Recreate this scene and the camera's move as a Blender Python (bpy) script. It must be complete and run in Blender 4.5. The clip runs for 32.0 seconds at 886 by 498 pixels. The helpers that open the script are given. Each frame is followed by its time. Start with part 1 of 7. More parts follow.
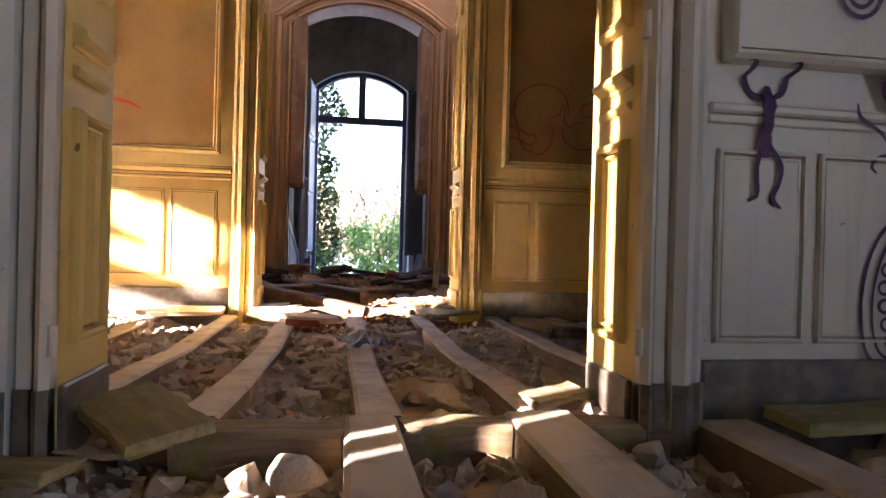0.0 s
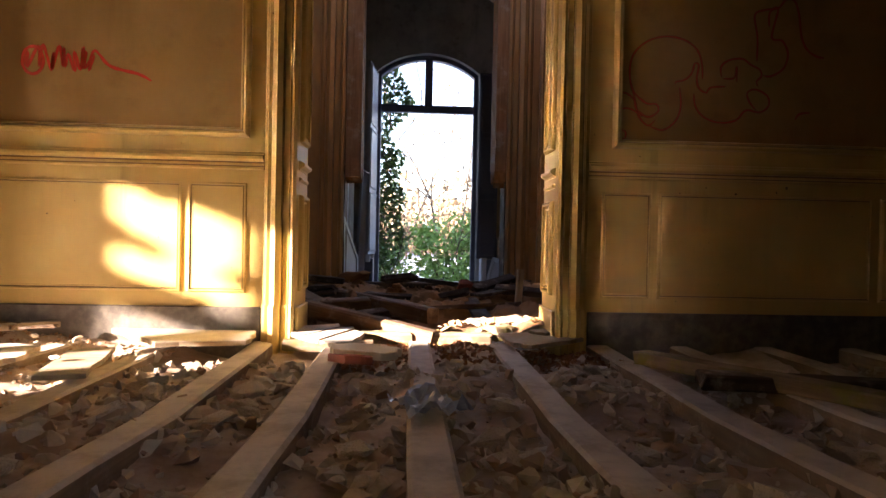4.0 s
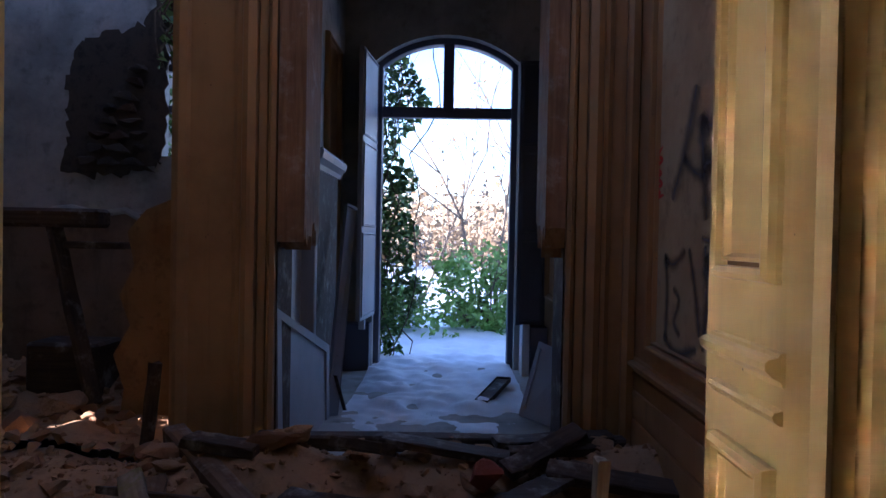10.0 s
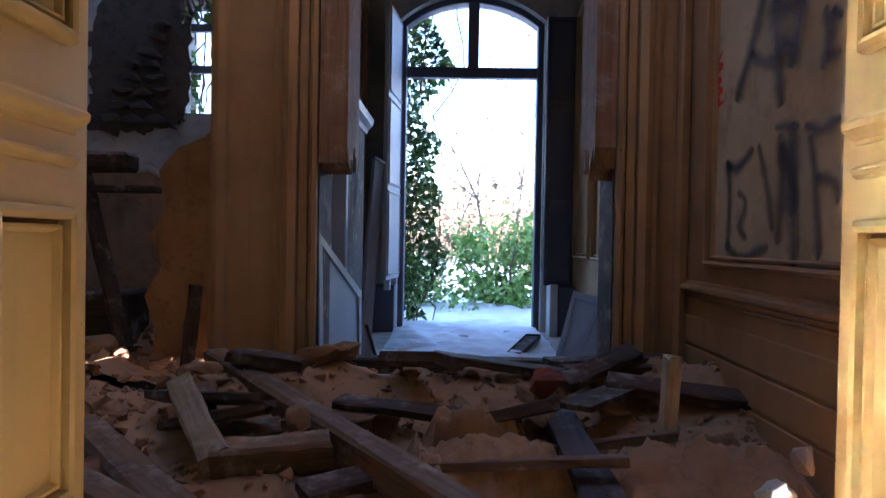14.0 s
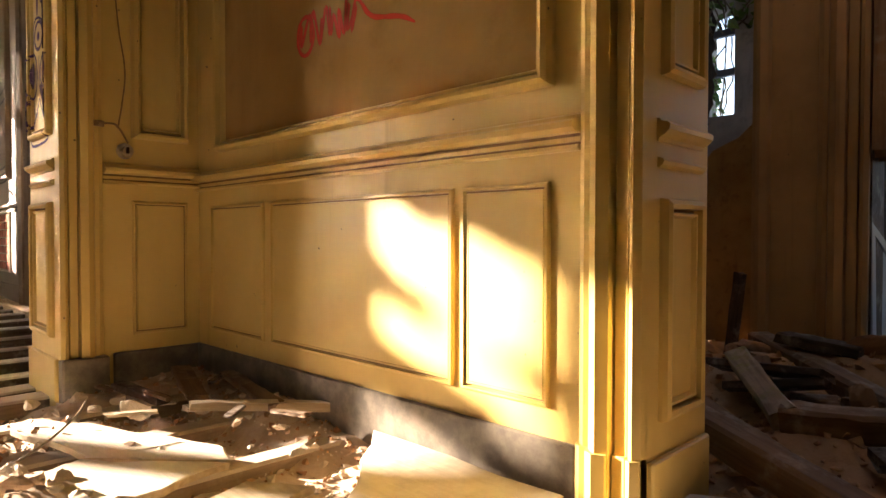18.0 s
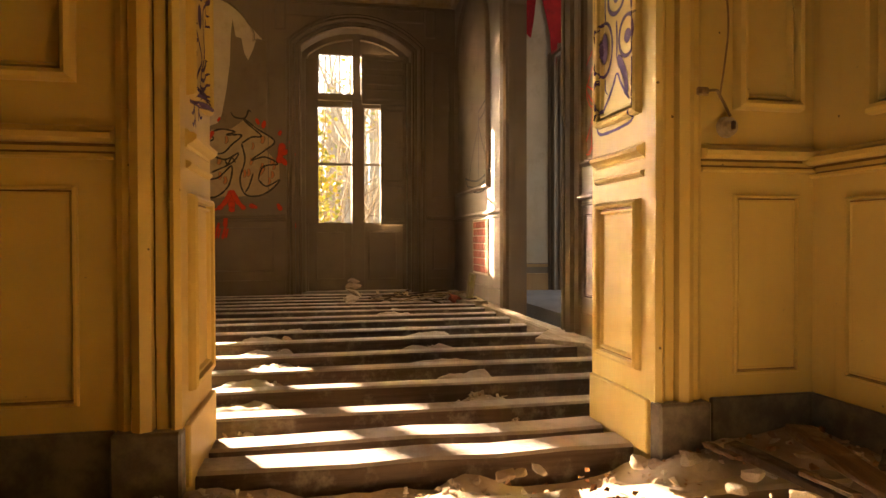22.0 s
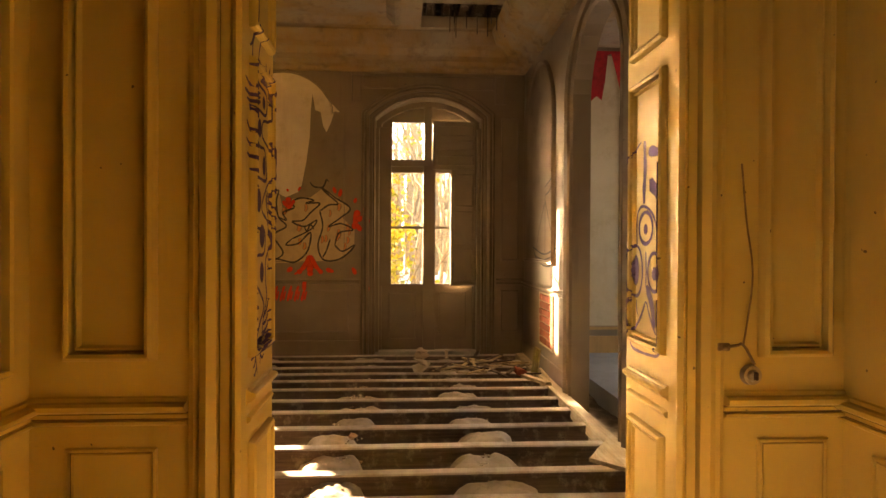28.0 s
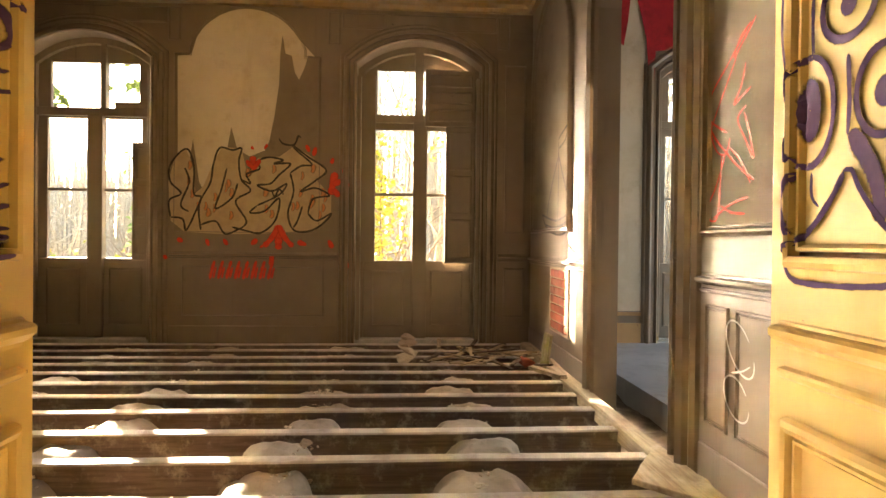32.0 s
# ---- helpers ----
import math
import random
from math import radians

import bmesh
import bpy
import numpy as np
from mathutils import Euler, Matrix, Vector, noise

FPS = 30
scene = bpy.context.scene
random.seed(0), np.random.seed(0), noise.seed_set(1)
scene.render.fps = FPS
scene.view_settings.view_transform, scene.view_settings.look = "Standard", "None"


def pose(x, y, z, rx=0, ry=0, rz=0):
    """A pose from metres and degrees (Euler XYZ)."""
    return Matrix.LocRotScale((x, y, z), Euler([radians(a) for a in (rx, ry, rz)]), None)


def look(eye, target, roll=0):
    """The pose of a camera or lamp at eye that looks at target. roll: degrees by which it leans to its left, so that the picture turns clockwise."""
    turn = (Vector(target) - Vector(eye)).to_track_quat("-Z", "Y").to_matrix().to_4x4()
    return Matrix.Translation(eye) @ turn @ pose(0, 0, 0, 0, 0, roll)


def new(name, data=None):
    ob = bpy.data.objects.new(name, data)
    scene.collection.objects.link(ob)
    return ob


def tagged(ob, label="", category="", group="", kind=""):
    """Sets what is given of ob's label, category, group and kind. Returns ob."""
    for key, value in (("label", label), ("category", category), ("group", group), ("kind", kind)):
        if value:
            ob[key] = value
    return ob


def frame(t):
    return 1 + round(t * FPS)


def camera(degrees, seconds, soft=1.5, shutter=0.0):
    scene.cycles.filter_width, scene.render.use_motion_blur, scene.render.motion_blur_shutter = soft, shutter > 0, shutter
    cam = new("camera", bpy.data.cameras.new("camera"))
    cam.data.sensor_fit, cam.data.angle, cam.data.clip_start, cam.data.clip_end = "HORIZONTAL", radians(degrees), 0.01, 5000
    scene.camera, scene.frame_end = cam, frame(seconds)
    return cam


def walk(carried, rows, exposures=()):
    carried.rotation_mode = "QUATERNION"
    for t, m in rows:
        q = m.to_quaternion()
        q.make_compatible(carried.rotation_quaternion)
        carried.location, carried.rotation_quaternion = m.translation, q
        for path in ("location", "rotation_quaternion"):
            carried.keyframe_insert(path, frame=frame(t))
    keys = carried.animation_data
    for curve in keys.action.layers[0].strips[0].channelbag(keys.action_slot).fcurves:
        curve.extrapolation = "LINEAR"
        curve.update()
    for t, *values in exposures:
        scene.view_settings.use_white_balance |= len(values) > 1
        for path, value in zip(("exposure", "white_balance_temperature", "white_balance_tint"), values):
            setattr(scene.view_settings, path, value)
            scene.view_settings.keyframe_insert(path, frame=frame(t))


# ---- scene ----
cam = camera(70.5, 32.0)
METRES, EYE, TILT, LEAN, TURN = 8.0, 0.42, 0.0, 0.0, -9.2
ROWS = [
    (0.0, 0.0, 0.0, 0.0, 0.01, -0.29, -1.48),
    (0.5, -0.0046, 0.0109, -0.0, 3.55, -0.4, -1.32),
    (1.0, -0.0066, 0.0204, 0.0003, 5.42, -0.44, -1.35),
    (1.5, -0.0091, 0.0273, 0.0001, 5.63, -0.43, -1.34),
    (2.0, -0.0111, 0.0352, -0.0001, 5.69, -0.44, -1.33),
    (2.5, -0.0107, 0.0458, 0.0008, 5.75, -0.45, -1.32),
    (3.0, -0.0106, 0.0561, 0.0018, 5.83, -0.48, -1.28),
    (3.5, -0.0121, 0.0766, 0.0039, 5.85, -0.52, -1.26),
    (5.5, -0.0166, 0.2199, 0.0049, 8.62, -0.85, -1.09),
    (6.0, -0.0139, 0.2458, 0.0045, 9.45, -0.87, -1.08),
    (6.5, -0.0097, 0.2676, 0.0023, 9.72, -0.87, -1.04),
    (7.0, -0.0152, 0.2833, -0.0001, 9.84, -0.88, -1.02),
    (7.5, -0.0228, 0.2973, -0.0014, 9.93, -0.87, -1.03),
    (8.0, -0.0284, 0.3121, 0.0059, 10.03, -0.85, -1.01),
    (8.5, -0.0301, 0.3269, 0.0308, 10.11, -0.86, -1.05),
    (9.0, -0.0304, 0.3427, 0.0531, 10.12, -0.89, -1.05),
    (9.5, -0.0288, 0.3569, 0.0708, 10.06, -0.89, -1.14),
    (10.0, -0.0252, 0.3705, 0.0663, 10.05, -0.86, -1.09),
    (10.5, -0.0188, 0.3823, 0.0474, 10.11, -0.81, -1.08),
    (11.0, -0.0208, 0.3872, 0.0416, 10.15, -0.8, -1.04),
    (11.5, -0.0272, 0.3877, 0.0378, 10.23, -0.81, -1.0),
    (12.0, -0.0346, 0.3856, 0.0349, 10.29, -0.82, -0.97),
    (12.5, -0.0409, 0.382, 0.0328, 10.29, -0.83, -1.02),
    (13.0, -0.0441, 0.3782, 0.0298, 10.28, -0.82, -1.01),
    (13.5, -0.0472, 0.3745, 0.0272, 10.27, -0.79, -1.01),
    (15.5, -0.0464, 0.3764, 0.0205, 20.65, -0.96, -0.45),
    (16.0, -0.0417, 0.3769, 0.0202, 35.54, -1.08, -0.16),
    (16.5, -0.0345, 0.3749, 0.021, 46.36, -1.2, -0.01),
    (17.0, -0.0283, 0.3649, 0.02, 50.77, -1.2, -0.02),
    (17.5, -0.0293, 0.3427, 0.0201, 51.74, -1.2, -0.06),
    (18.0, -0.042, 0.3223, 0.0207, 53.81, -1.19, -0.08),
    (18.5, -0.0583, 0.3, 0.0183, 64.85, -1.17, 0.11),
    (19.0, -0.069, 0.2853, 0.0155, 78.48, -1.07, 0.35),
    (19.5, -0.0756, 0.273, 0.0144, 81.68, -1.0, 0.32),
    (20.0, -0.0814, 0.2657, 0.013, 85.8, -0.91, 0.39),
    (20.5, -0.0898, 0.2643, 0.0133, 87.14, -0.86, 0.28),
    (21.0, -0.1055, 0.2635, 0.0153, 87.56, -0.81, 0.21),
    (21.5, -0.1279, 0.264, 0.0189, 87.83, -0.8, 0.14),
    (22.0, -0.1516, 0.2708, 0.0209, 88.25, -0.75, 0.13),
    (22.5, -0.169, 0.2814, 0.0227, 98.82, -0.71, 0.41),
    (23.0, -0.1784, 0.2946, 0.0253, 104.01, -0.63, 0.42),
    (23.5, -0.1776, 0.2975, 0.0254, 105.05, -0.56, 0.4),
    (24.0, -0.1743, 0.2972, 0.0229, 104.56, -0.54, 0.31),
    (24.5, -0.17, 0.3013, 0.0234, 102.34, -0.51, 0.05),
    (26.5, -0.1474, 0.2959, 0.0476, 96.33, -0.4, -0.17),
    (27.0, -0.1425, 0.2943, 0.0776, 96.16, -0.42, -0.25),
    (27.5, -0.1367, 0.2924, 0.1032, 95.83, -0.4, -0.27),
    (28.0, -0.1332, 0.2881, 0.1058, 95.6, -0.39, -0.28),
    (28.5, -0.1414, 0.2807, 0.1009, 95.47, -0.41, -0.34),
    (29.0, -0.1544, 0.2749, 0.0975, 95.47, -0.44, -0.41),
    (29.5, -0.168, 0.2719, 0.0963, 95.48, -0.46, -0.44),
    (30.0, -0.1818, 0.2671, 0.0931, 95.48, -0.47, -0.46),
    (30.5, -0.1956, 0.2619, 0.0866, 95.54, -0.48, -0.5),
    (31.0, -0.2129, 0.2681, 0.0795, 95.57, -0.49, -0.6),
    (31.5, -0.2412, 0.2775, 0.0742, 95.63, -0.5, -0.62),
    (32.0, -0.2708, 0.2844, 0.0698, 95.63, -0.5, -0.64),
]
EXPO = [(0.0, 4.75, 5900, 32), (3.5, 3.95, 6300, 30), (6.0, 3.35, 5700, 28), (8.0, 3.15, 5250, 30), (10.0, 3.3, 4850, 30), (11.5, 3.75, 4950, 30), (13.0, 4.3, 5050, 29),
        (16.0, 4.2, 5450, 19), (18.0, 3.55, 6800, 21), (20.0, 3.5, 8200, 29), (23.0, 4.05, 8700, 21), (26.5, 4.1, 9400, 20), (28.0, 4.25, 10600, 24), (30.0, 4.6, 9800, 20), (32.0, 4.75, 7200, 15)]
walk(cam, [(t, pose(0, 0, EYE, TILT, LEAN, TURN) @ pose(METRES * x, METRES * y, METRES * z, 90 + pitch, roll, yaw)) for t, x, y, z, yaw, pitch, roll in ROWS], EXPO)

# ---- world and sun ----
SUN_EL, SUN_SLOPE = 14.5, 0.542
world = bpy.data.worlds.new("world")
scene.world = world
world.use_nodes = True
wn = world.node_tree
sky = wn.nodes.new("ShaderNodeTexSky")
sky.sky_type = "NISHITA"
sky.sun_disc = False
sky.sun_elevation = radians(SUN_EL)
sky.sun_rotation = math.atan2(-1.0, -SUN_SLOPE) % (2 * math.pi)
wn.nodes["Background"].inputs[1].default_value = 0.072
wn.links.new(sky.outputs[0], wn.nodes["Background"].inputs[0])

sun_data = bpy.data.lights.new("sun", "SUN")
sun_data.energy, sun_data.angle, sun_data.color = 5.0, radians(0.6), (1.0, 0.86, 0.66)
sun = new("sun", sun_data)
_s = Vector((1.0, SUN_SLOPE, -math.tan(radians(SUN_EL)) * math.hypot(1, SUN_SLOPE)))
sun.matrix_world = look(-10 * _s, (0, 0, 0))


# ---- materials ----
class Nodes:
    """Short hand for building one node material."""

    def __init__(self, name):
        self.mat = bpy.data.materials.new(name)
        self.mat.use_nodes = True
        self.tree = self.mat.node_tree
        self.bsdf = self.tree.nodes["Principled BSDF"]
        self.coord = self.tree.nodes.new("ShaderNodeTexCoord").outputs["Object"]

    def put(self, sock, value):
        if isinstance(value, bpy.types.NodeSocket):
            self.tree.links.new(value, sock)
        else:
            sock.default_value = value

    def noise(self, scale, detail=4.0, rough=0.6, stretch=(1, 1, 1), shift=0.0):
        mp = self.tree.nodes.new("ShaderNodeMapping")
        self.tree.links.new(self.coord, mp.inputs["Vector"])
        mp.inputs["Scale"].default_value = stretch
        mp.inputs["Location"].default_value = (shift, shift * 1.7, shift * 0.6)
        nz = self.tree.nodes.new("ShaderNodeTexNoise")
        nz.inputs["Scale"].default_value, nz.inputs["Detail"].default_value = scale, detail
        nz.inputs["Roughness"].default_value = rough
        self.tree.links.new(mp.outputs[0], nz.inputs["Vector"])
        return nz.outputs["Fac"]

    def ramp(self, fac, lo, hi):
        mr = self.tree.nodes.new("ShaderNodeMapRange")
        mr.interpolation_type = "SMOOTHSTEP"
        self.put(mr.inputs["Value"], fac)
        mr.inputs["From Min"].default_value, mr.inputs["From Max"].default_value = lo, hi
        return mr.outputs["Result"]

    def mul(self, a, b):
        m = self.tree.nodes.new("ShaderNodeMath")
        m.operation = "MULTIPLY"
        self.put(m.inputs[0], a)
        self.put(m.inputs[1], b)
        return m.outputs[0]

    def add(self, a, b):
        m = self.tree.nodes.new("ShaderNodeMath")
        m.operation = "ADD"
        self.put(m.inputs[0], a)
        self.put(m.inputs[1], b)
        return m.outputs[0]

    def mix(self, fac, a, b):
        m = self.tree.nodes.new("ShaderNodeMix")
        m.data_type = "RGBA"
        self.put(m.inputs["Factor"], fac)
        self.put(m.inputs[6], a if not isinstance(a, tuple) else (*a, 1.0))
        self.put(m.inputs[7], b if not isinstance(b, tuple) else (*b, 1.0))
        return m.outputs[2]

    def bump(self, height, strength=0.3, dist=0.004):
        b = self.tree.nodes.new("ShaderNodeBump")
        b.inputs["Strength"].default_value, b.inputs["Distance"].default_value = strength, dist
        self.put(b.inputs["Height"], height)
        self.tree.links.new(b.outputs[0], self.bsdf.inputs["Normal"])

    def random(self):
        return self.tree.nodes.new("ShaderNodeObjectInfo").outputs["Random"]

    def island(self):
        return self.tree.nodes.new("ShaderNodeNewGeometry").outputs["Random Per Island"]

    def done(self, color, rough=0.6, metal=0.0, spec=0.4):
        self.put(self.bsdf.inputs["Base Color"], color if not isinstance(color, tuple) else (*color, 1.0))
        self.put(self.bsdf.inputs["Roughness"], rough)
        self.bsdf.inputs["Metallic"].default_value = metal
        self.bsdf.inputs["Specular IOR Level"].default_value = spec
        return self.mat


def m_paint(name, base, dirt, chip, chips=0.68, rough=0.45, wear=0.5):
    """Old oil paint on joinery: faint brush streaks, grime, small chips."""
    n = Nodes(name)
    big = n.noise(1.6, 5, 0.65)
    streak = n.noise(7, 4, 0.6, (1, 1, 0.12))
    fine = n.noise(60, 3, 0.6)
    c = n.mix(n.mul(n.ramp(big, 0.38, 0.72), wear), base, dirt)
    c = n.mix(n.mul(n.ramp(streak, 0.5, 0.8), wear * 0.6), c, dirt)
    flake = n.mul(n.ramp(n.noise(26, 6, 0.7, shift=3.1), chips, chips + 0.03), n.ramp(n.noise(3, 3, 0.5, shift=7.0), 0.4, 0.6))
    speck = n.ramp(n.noise(44, 1, 0.3, shift=11.0), 0.81, 0.83)
    c = n.mix(flake, c, chip)
    c = n.mix(n.mul(speck, 0.85), c, tuple(v * 0.5 for v in chip))
    run = n.mul(n.ramp(n.noise(11, 4, 0.65, (1, 1, 0.05), 6.0), 0.56, 0.72), n.ramp(n.noise(1.3, 3, 0.5, shift=1.0), 0.42, 0.62))
    c = n.mix(n.mul(run, wear * 0.75), c, tuple(v * 0.62 for v in dirt))
    n.bump(n.add(n.add(n.mul(fine, 0.4), n.mul(streak, 0.8)), n.mul(flake, -1.2)), 0.3, 0.002)
    return n.done(c, n.add(n.mul(big, 0.25), rough - 0.1))


def m_plaster(name, base, stain, dark, scale=1.0, rough=0.9):
    n = Nodes(name)
    big = n.noise(1.1 * scale, 6, 0.65)
    mid = n.noise(5 * scale, 5, 0.6, shift=2.0)
    drip = n.noise(3.5 * scale, 5, 0.6, (1, 1, 0.15), 5.0)
    c = n.mix(n.ramp(big, 0.35, 0.7), base, stain)
    c = n.mix(n.mul(n.ramp(mid, 0.52, 0.75), 0.5), c, dark)
    c = n.mix(n.mul(n.ramp(drip, 0.55, 0.75), 0.45), c, dark)
    n.bump(n.add(mid, n.mul(n.noise(80, 3), 0.3)), 0.35, 0.006)
    return n.done(c, rough, spec=0.2)


def m_wood(name, base, dark, along="y", rough=0.75, moss=None, vary=0.35, dusty=None):
    """Rough sawn timber, grain along one axis of the piece."""
    n = Nodes(name)
    st = {"x": (0.06, 1, 1), "y": (1, 0.06, 1), "z": (1, 1, 0.06)}[along]
    grain = n.noise(55, 5, 0.6, st)
    blot = n.noise(3.2, 5, 0.65)
    c = n.mix(n.ramp(grain, 0.35, 0.7), base, dark)
    c = n.mix(n.mul(n.ramp(blot, 0.45, 0.75), 0.6), c, tuple(v * 0.45 for v in dark))
    c = n.mix(n.mul(n.random(), vary), c, tuple(v * 0.5 for v in base))
    dust = n.ramp(n.noise(9, 5, 0.7, shift=4.0), 0.5, 0.75)
    c = n.mix(n.mul(dust, 0.5), c, (0.5, 0.45, 0.37))
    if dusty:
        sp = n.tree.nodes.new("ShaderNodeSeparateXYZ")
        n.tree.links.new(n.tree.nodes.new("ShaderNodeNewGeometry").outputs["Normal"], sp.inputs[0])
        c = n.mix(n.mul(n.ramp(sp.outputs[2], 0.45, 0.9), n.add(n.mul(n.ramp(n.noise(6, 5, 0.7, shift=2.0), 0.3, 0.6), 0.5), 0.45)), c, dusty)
    if moss:
        c = n.mix(n.ramp(n.noise(4.5, 5, 0.7, shift=9.0), 0.45, 0.62), c, moss)
    n.bump(n.add(grain, n.mul(blot, 0.6)), 0.5, 0.004)
    return n.done(c, rough, spec=0.25)


def m_stone(name, base, other, dark, island=False, rough=0.92, dusk=0.35, moss=None):
    n = Nodes(name)
    r = n.island() if island else n.random()
    c = n.mix(n.ramp(r, 0.55, 0.95), base, other)
    c = n.mix(n.mul(n.ramp(n.noise(14, 6, 0.7), 0.45, 0.7), 0.7), c, dark)
    c = n.mix(n.mul(r, dusk), c, tuple(v * 0.35 for v in base))
    if moss:
        c = n.mix(n.mul(n.ramp(n.noise(7, 4, 0.6, shift=3.0), 0.56, 0.68), 0.55), c, moss)
    n.bump(n.noise(45, 6, 0.7), 0.6, 0.006)
    return n.done(c, rough, spec=0.2)


def m_plain(name, base, other, rough=0.6, metal=0.0, scale=12.0, bump=0.2):
    n = Nodes(name)
    c = n.mix(n.ramp(n.noise(scale, 5, 0.65), 0.35, 0.7), base, other)
    n.bump(n.noise(scale * 5, 4), bump, 0.003)
    return n.done(c, rough, metal)


def m_leaf(name, a, b):
    n = Nodes(name)
    c = n.mix(n.island(), a, b)
    n.bsdf.inputs["Transmission Weight"].default_value = 0.0
    n.bsdf.inputs["Subsurface Weight"].default_value = 0.0
    return n.done(c, 0.45, spec=0.4)


def m_glass(name):
    n = Nodes(name)
    n.bsdf.inputs["Transmission Weight"].default_value = 1.0
    n.bsdf.inputs["IOR"].default_value = 1.45
    n.bump(n.noise(6, 2), 0.05, 0.002)
    return n.done((0.97, 0.98, 0.97), 0.02)


CREAM = m_paint("cream_paint", (0.66, 0.485, 0.155), (0.51, 0.325, 0.08), (0.2, 0.12, 0.045), chips=0.7)
CREAM_FIELD = m_plaster("cream_canvas", (0.38, 0.235, 0.075), (0.31, 0.178, 0.05), (0.22, 0.12, 0.036))
WHITE = m_paint("grey_white_paint", (0.6, 0.57, 0.5), (0.42, 0.38, 0.31), (0.25, 0.2, 0.15))
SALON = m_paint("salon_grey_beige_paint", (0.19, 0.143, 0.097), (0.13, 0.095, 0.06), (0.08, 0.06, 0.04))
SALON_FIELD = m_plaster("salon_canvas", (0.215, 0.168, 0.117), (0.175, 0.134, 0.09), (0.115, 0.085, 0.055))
BARE_PLASTER = m_plaster("bare_lime_plaster", (0.58, 0.5, 0.38), (0.48, 0.4, 0.28), (0.35, 0.27, 0.17))
DARK_PANEL = m_paint("brown_stained_panelling", (0.42, 0.25, 0.105), (0.25, 0.135, 0.055), (0.12, 0.075, 0.04), wear=0.8)
DARK_FIELD = m_plaster("brown_stained_canvas", (0.52, 0.4, 0.22), (0.4, 0.28, 0.14), (0.2, 0.13, 0.07), 2.0)
BLUE_WHITE = m_paint("chalky_white_paint", (0.62, 0.62, 0.62), (0.42, 0.42, 0.44), (0.2, 0.18, 0.17))
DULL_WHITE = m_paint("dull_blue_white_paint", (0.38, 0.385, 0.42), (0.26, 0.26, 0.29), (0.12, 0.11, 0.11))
OLD_PLASTER = m_plaster("mouldy_plaster", (0.5, 0.47, 0.42), (0.28, 0.27, 0.24), (0.1, 0.11, 0.08), 1.6)
MARBLE = m_plain("grey_marble_skirting", (0.1, 0.085, 0.068), (0.21, 0.18, 0.14), 0.4, 0, 14, 0.1)
RED_WALL = m_plain("red_wall_cloth", (0.42, 0.015, 0.02), (0.25, 0.01, 0.012), 0.85, 0, 8)
CEIL = m_plaster("stained_ceiling_plaster", (0.29, 0.25, 0.2), (0.3, 0.19, 0.075), (0.09, 0.06, 0.035), 1.2)
DARK_WOOD = m_wood("dark_old_timber", (0.1, 0.065, 0.04), (0.05, 0.03, 0.02), "x")
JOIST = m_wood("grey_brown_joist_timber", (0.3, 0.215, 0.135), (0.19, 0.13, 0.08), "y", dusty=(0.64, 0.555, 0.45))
JOIST_X = m_wood("grey_brown_bearer_timber", (0.36, 0.27, 0.17), (0.2, 0.14, 0.085), "x", moss=(0.22, 0.2, 0.045))
BOARD = m_wood("weathered_floor_board", (0.42, 0.34, 0.23), (0.27, 0.2, 0.12), "x")
MOSSY = m_wood("mossy_board", (0.36, 0.31, 0.17), (0.22, 0.19, 0.09), "x", moss=(0.24, 0.23, 0.05))
SHUTTER = m_paint("grey_shutter_paint", (0.22, 0.18, 0.13), (0.14, 0.11, 0.075), (0.09, 0.065, 0.04))
RUBBLE_BED = m_plain("rubble_dust_bed", (0.36, 0.27, 0.19), (0.58, 0.47, 0.365), 0.95, 0, 7, 0.8)
# dust bed copied darker: the shade of the joist gaps is in its colour
SALON_BED = m_plain("shade_toned_salon_dust", (0.13, 0.1, 0.078), (0.3, 0.24, 0.185), 0.95, 0, 7, 0.8)
STONE = m_stone("plaster_rubble", (0.66, 0.58, 0.47), (0.5, 0.34, 0.23), (0.36, 0.29, 0.2), moss=(0.26, 0.26, 0.1))
STONE_I = m_stone("small_plaster_rubble", (0.64, 0.56, 0.45), (0.48, 0.3, 0.2), (0.4, 0.32, 0.23), True)
DEBRIS = m_stone("brown_debris", (0.48, 0.29, 0.15), (0.46, 0.21, 0.1), (0.22, 0.125, 0.062), True, dusk=0.6)
DEBRIS_O = m_stone("brown_debris_chunks", (0.5, 0.305, 0.16), (0.46, 0.21, 0.1), (0.22, 0.125, 0.062), dusk=0.7)
BRICK = m_stone("red_brick", (0.4, 0.12, 0.075), (0.3, 0.09, 0.06), (0.22, 0.1, 0.07))
SNOW = m_plain("trodden_snow", (0.88, 0.89, 0.91), (0.78, 0.8, 0.83), 0.6, 0, 3, 0.5)
BARK = m_plain("grey_bark", (0.2, 0.15, 0.1), (0.1, 0.075, 0.05), 0.9, 0, 20, 0.7)
IVY = m_leaf("ivy_leaf", (0.07, 0.15, 0.03), (0.24, 0.36, 0.09))
BUSH = m_leaf("laurel_leaf", (0.15, 0.28, 0.05), (0.34, 0.5, 0.13))
AUTUMN = m_leaf("yellowing_leaf", (0.45, 0.3, 0.03), (0.16, 0.24, 0.03))
DRY = m_leaf("dry_undergrowth", (0.3, 0.215, 0.115), (0.17, 0.12, 0.065))
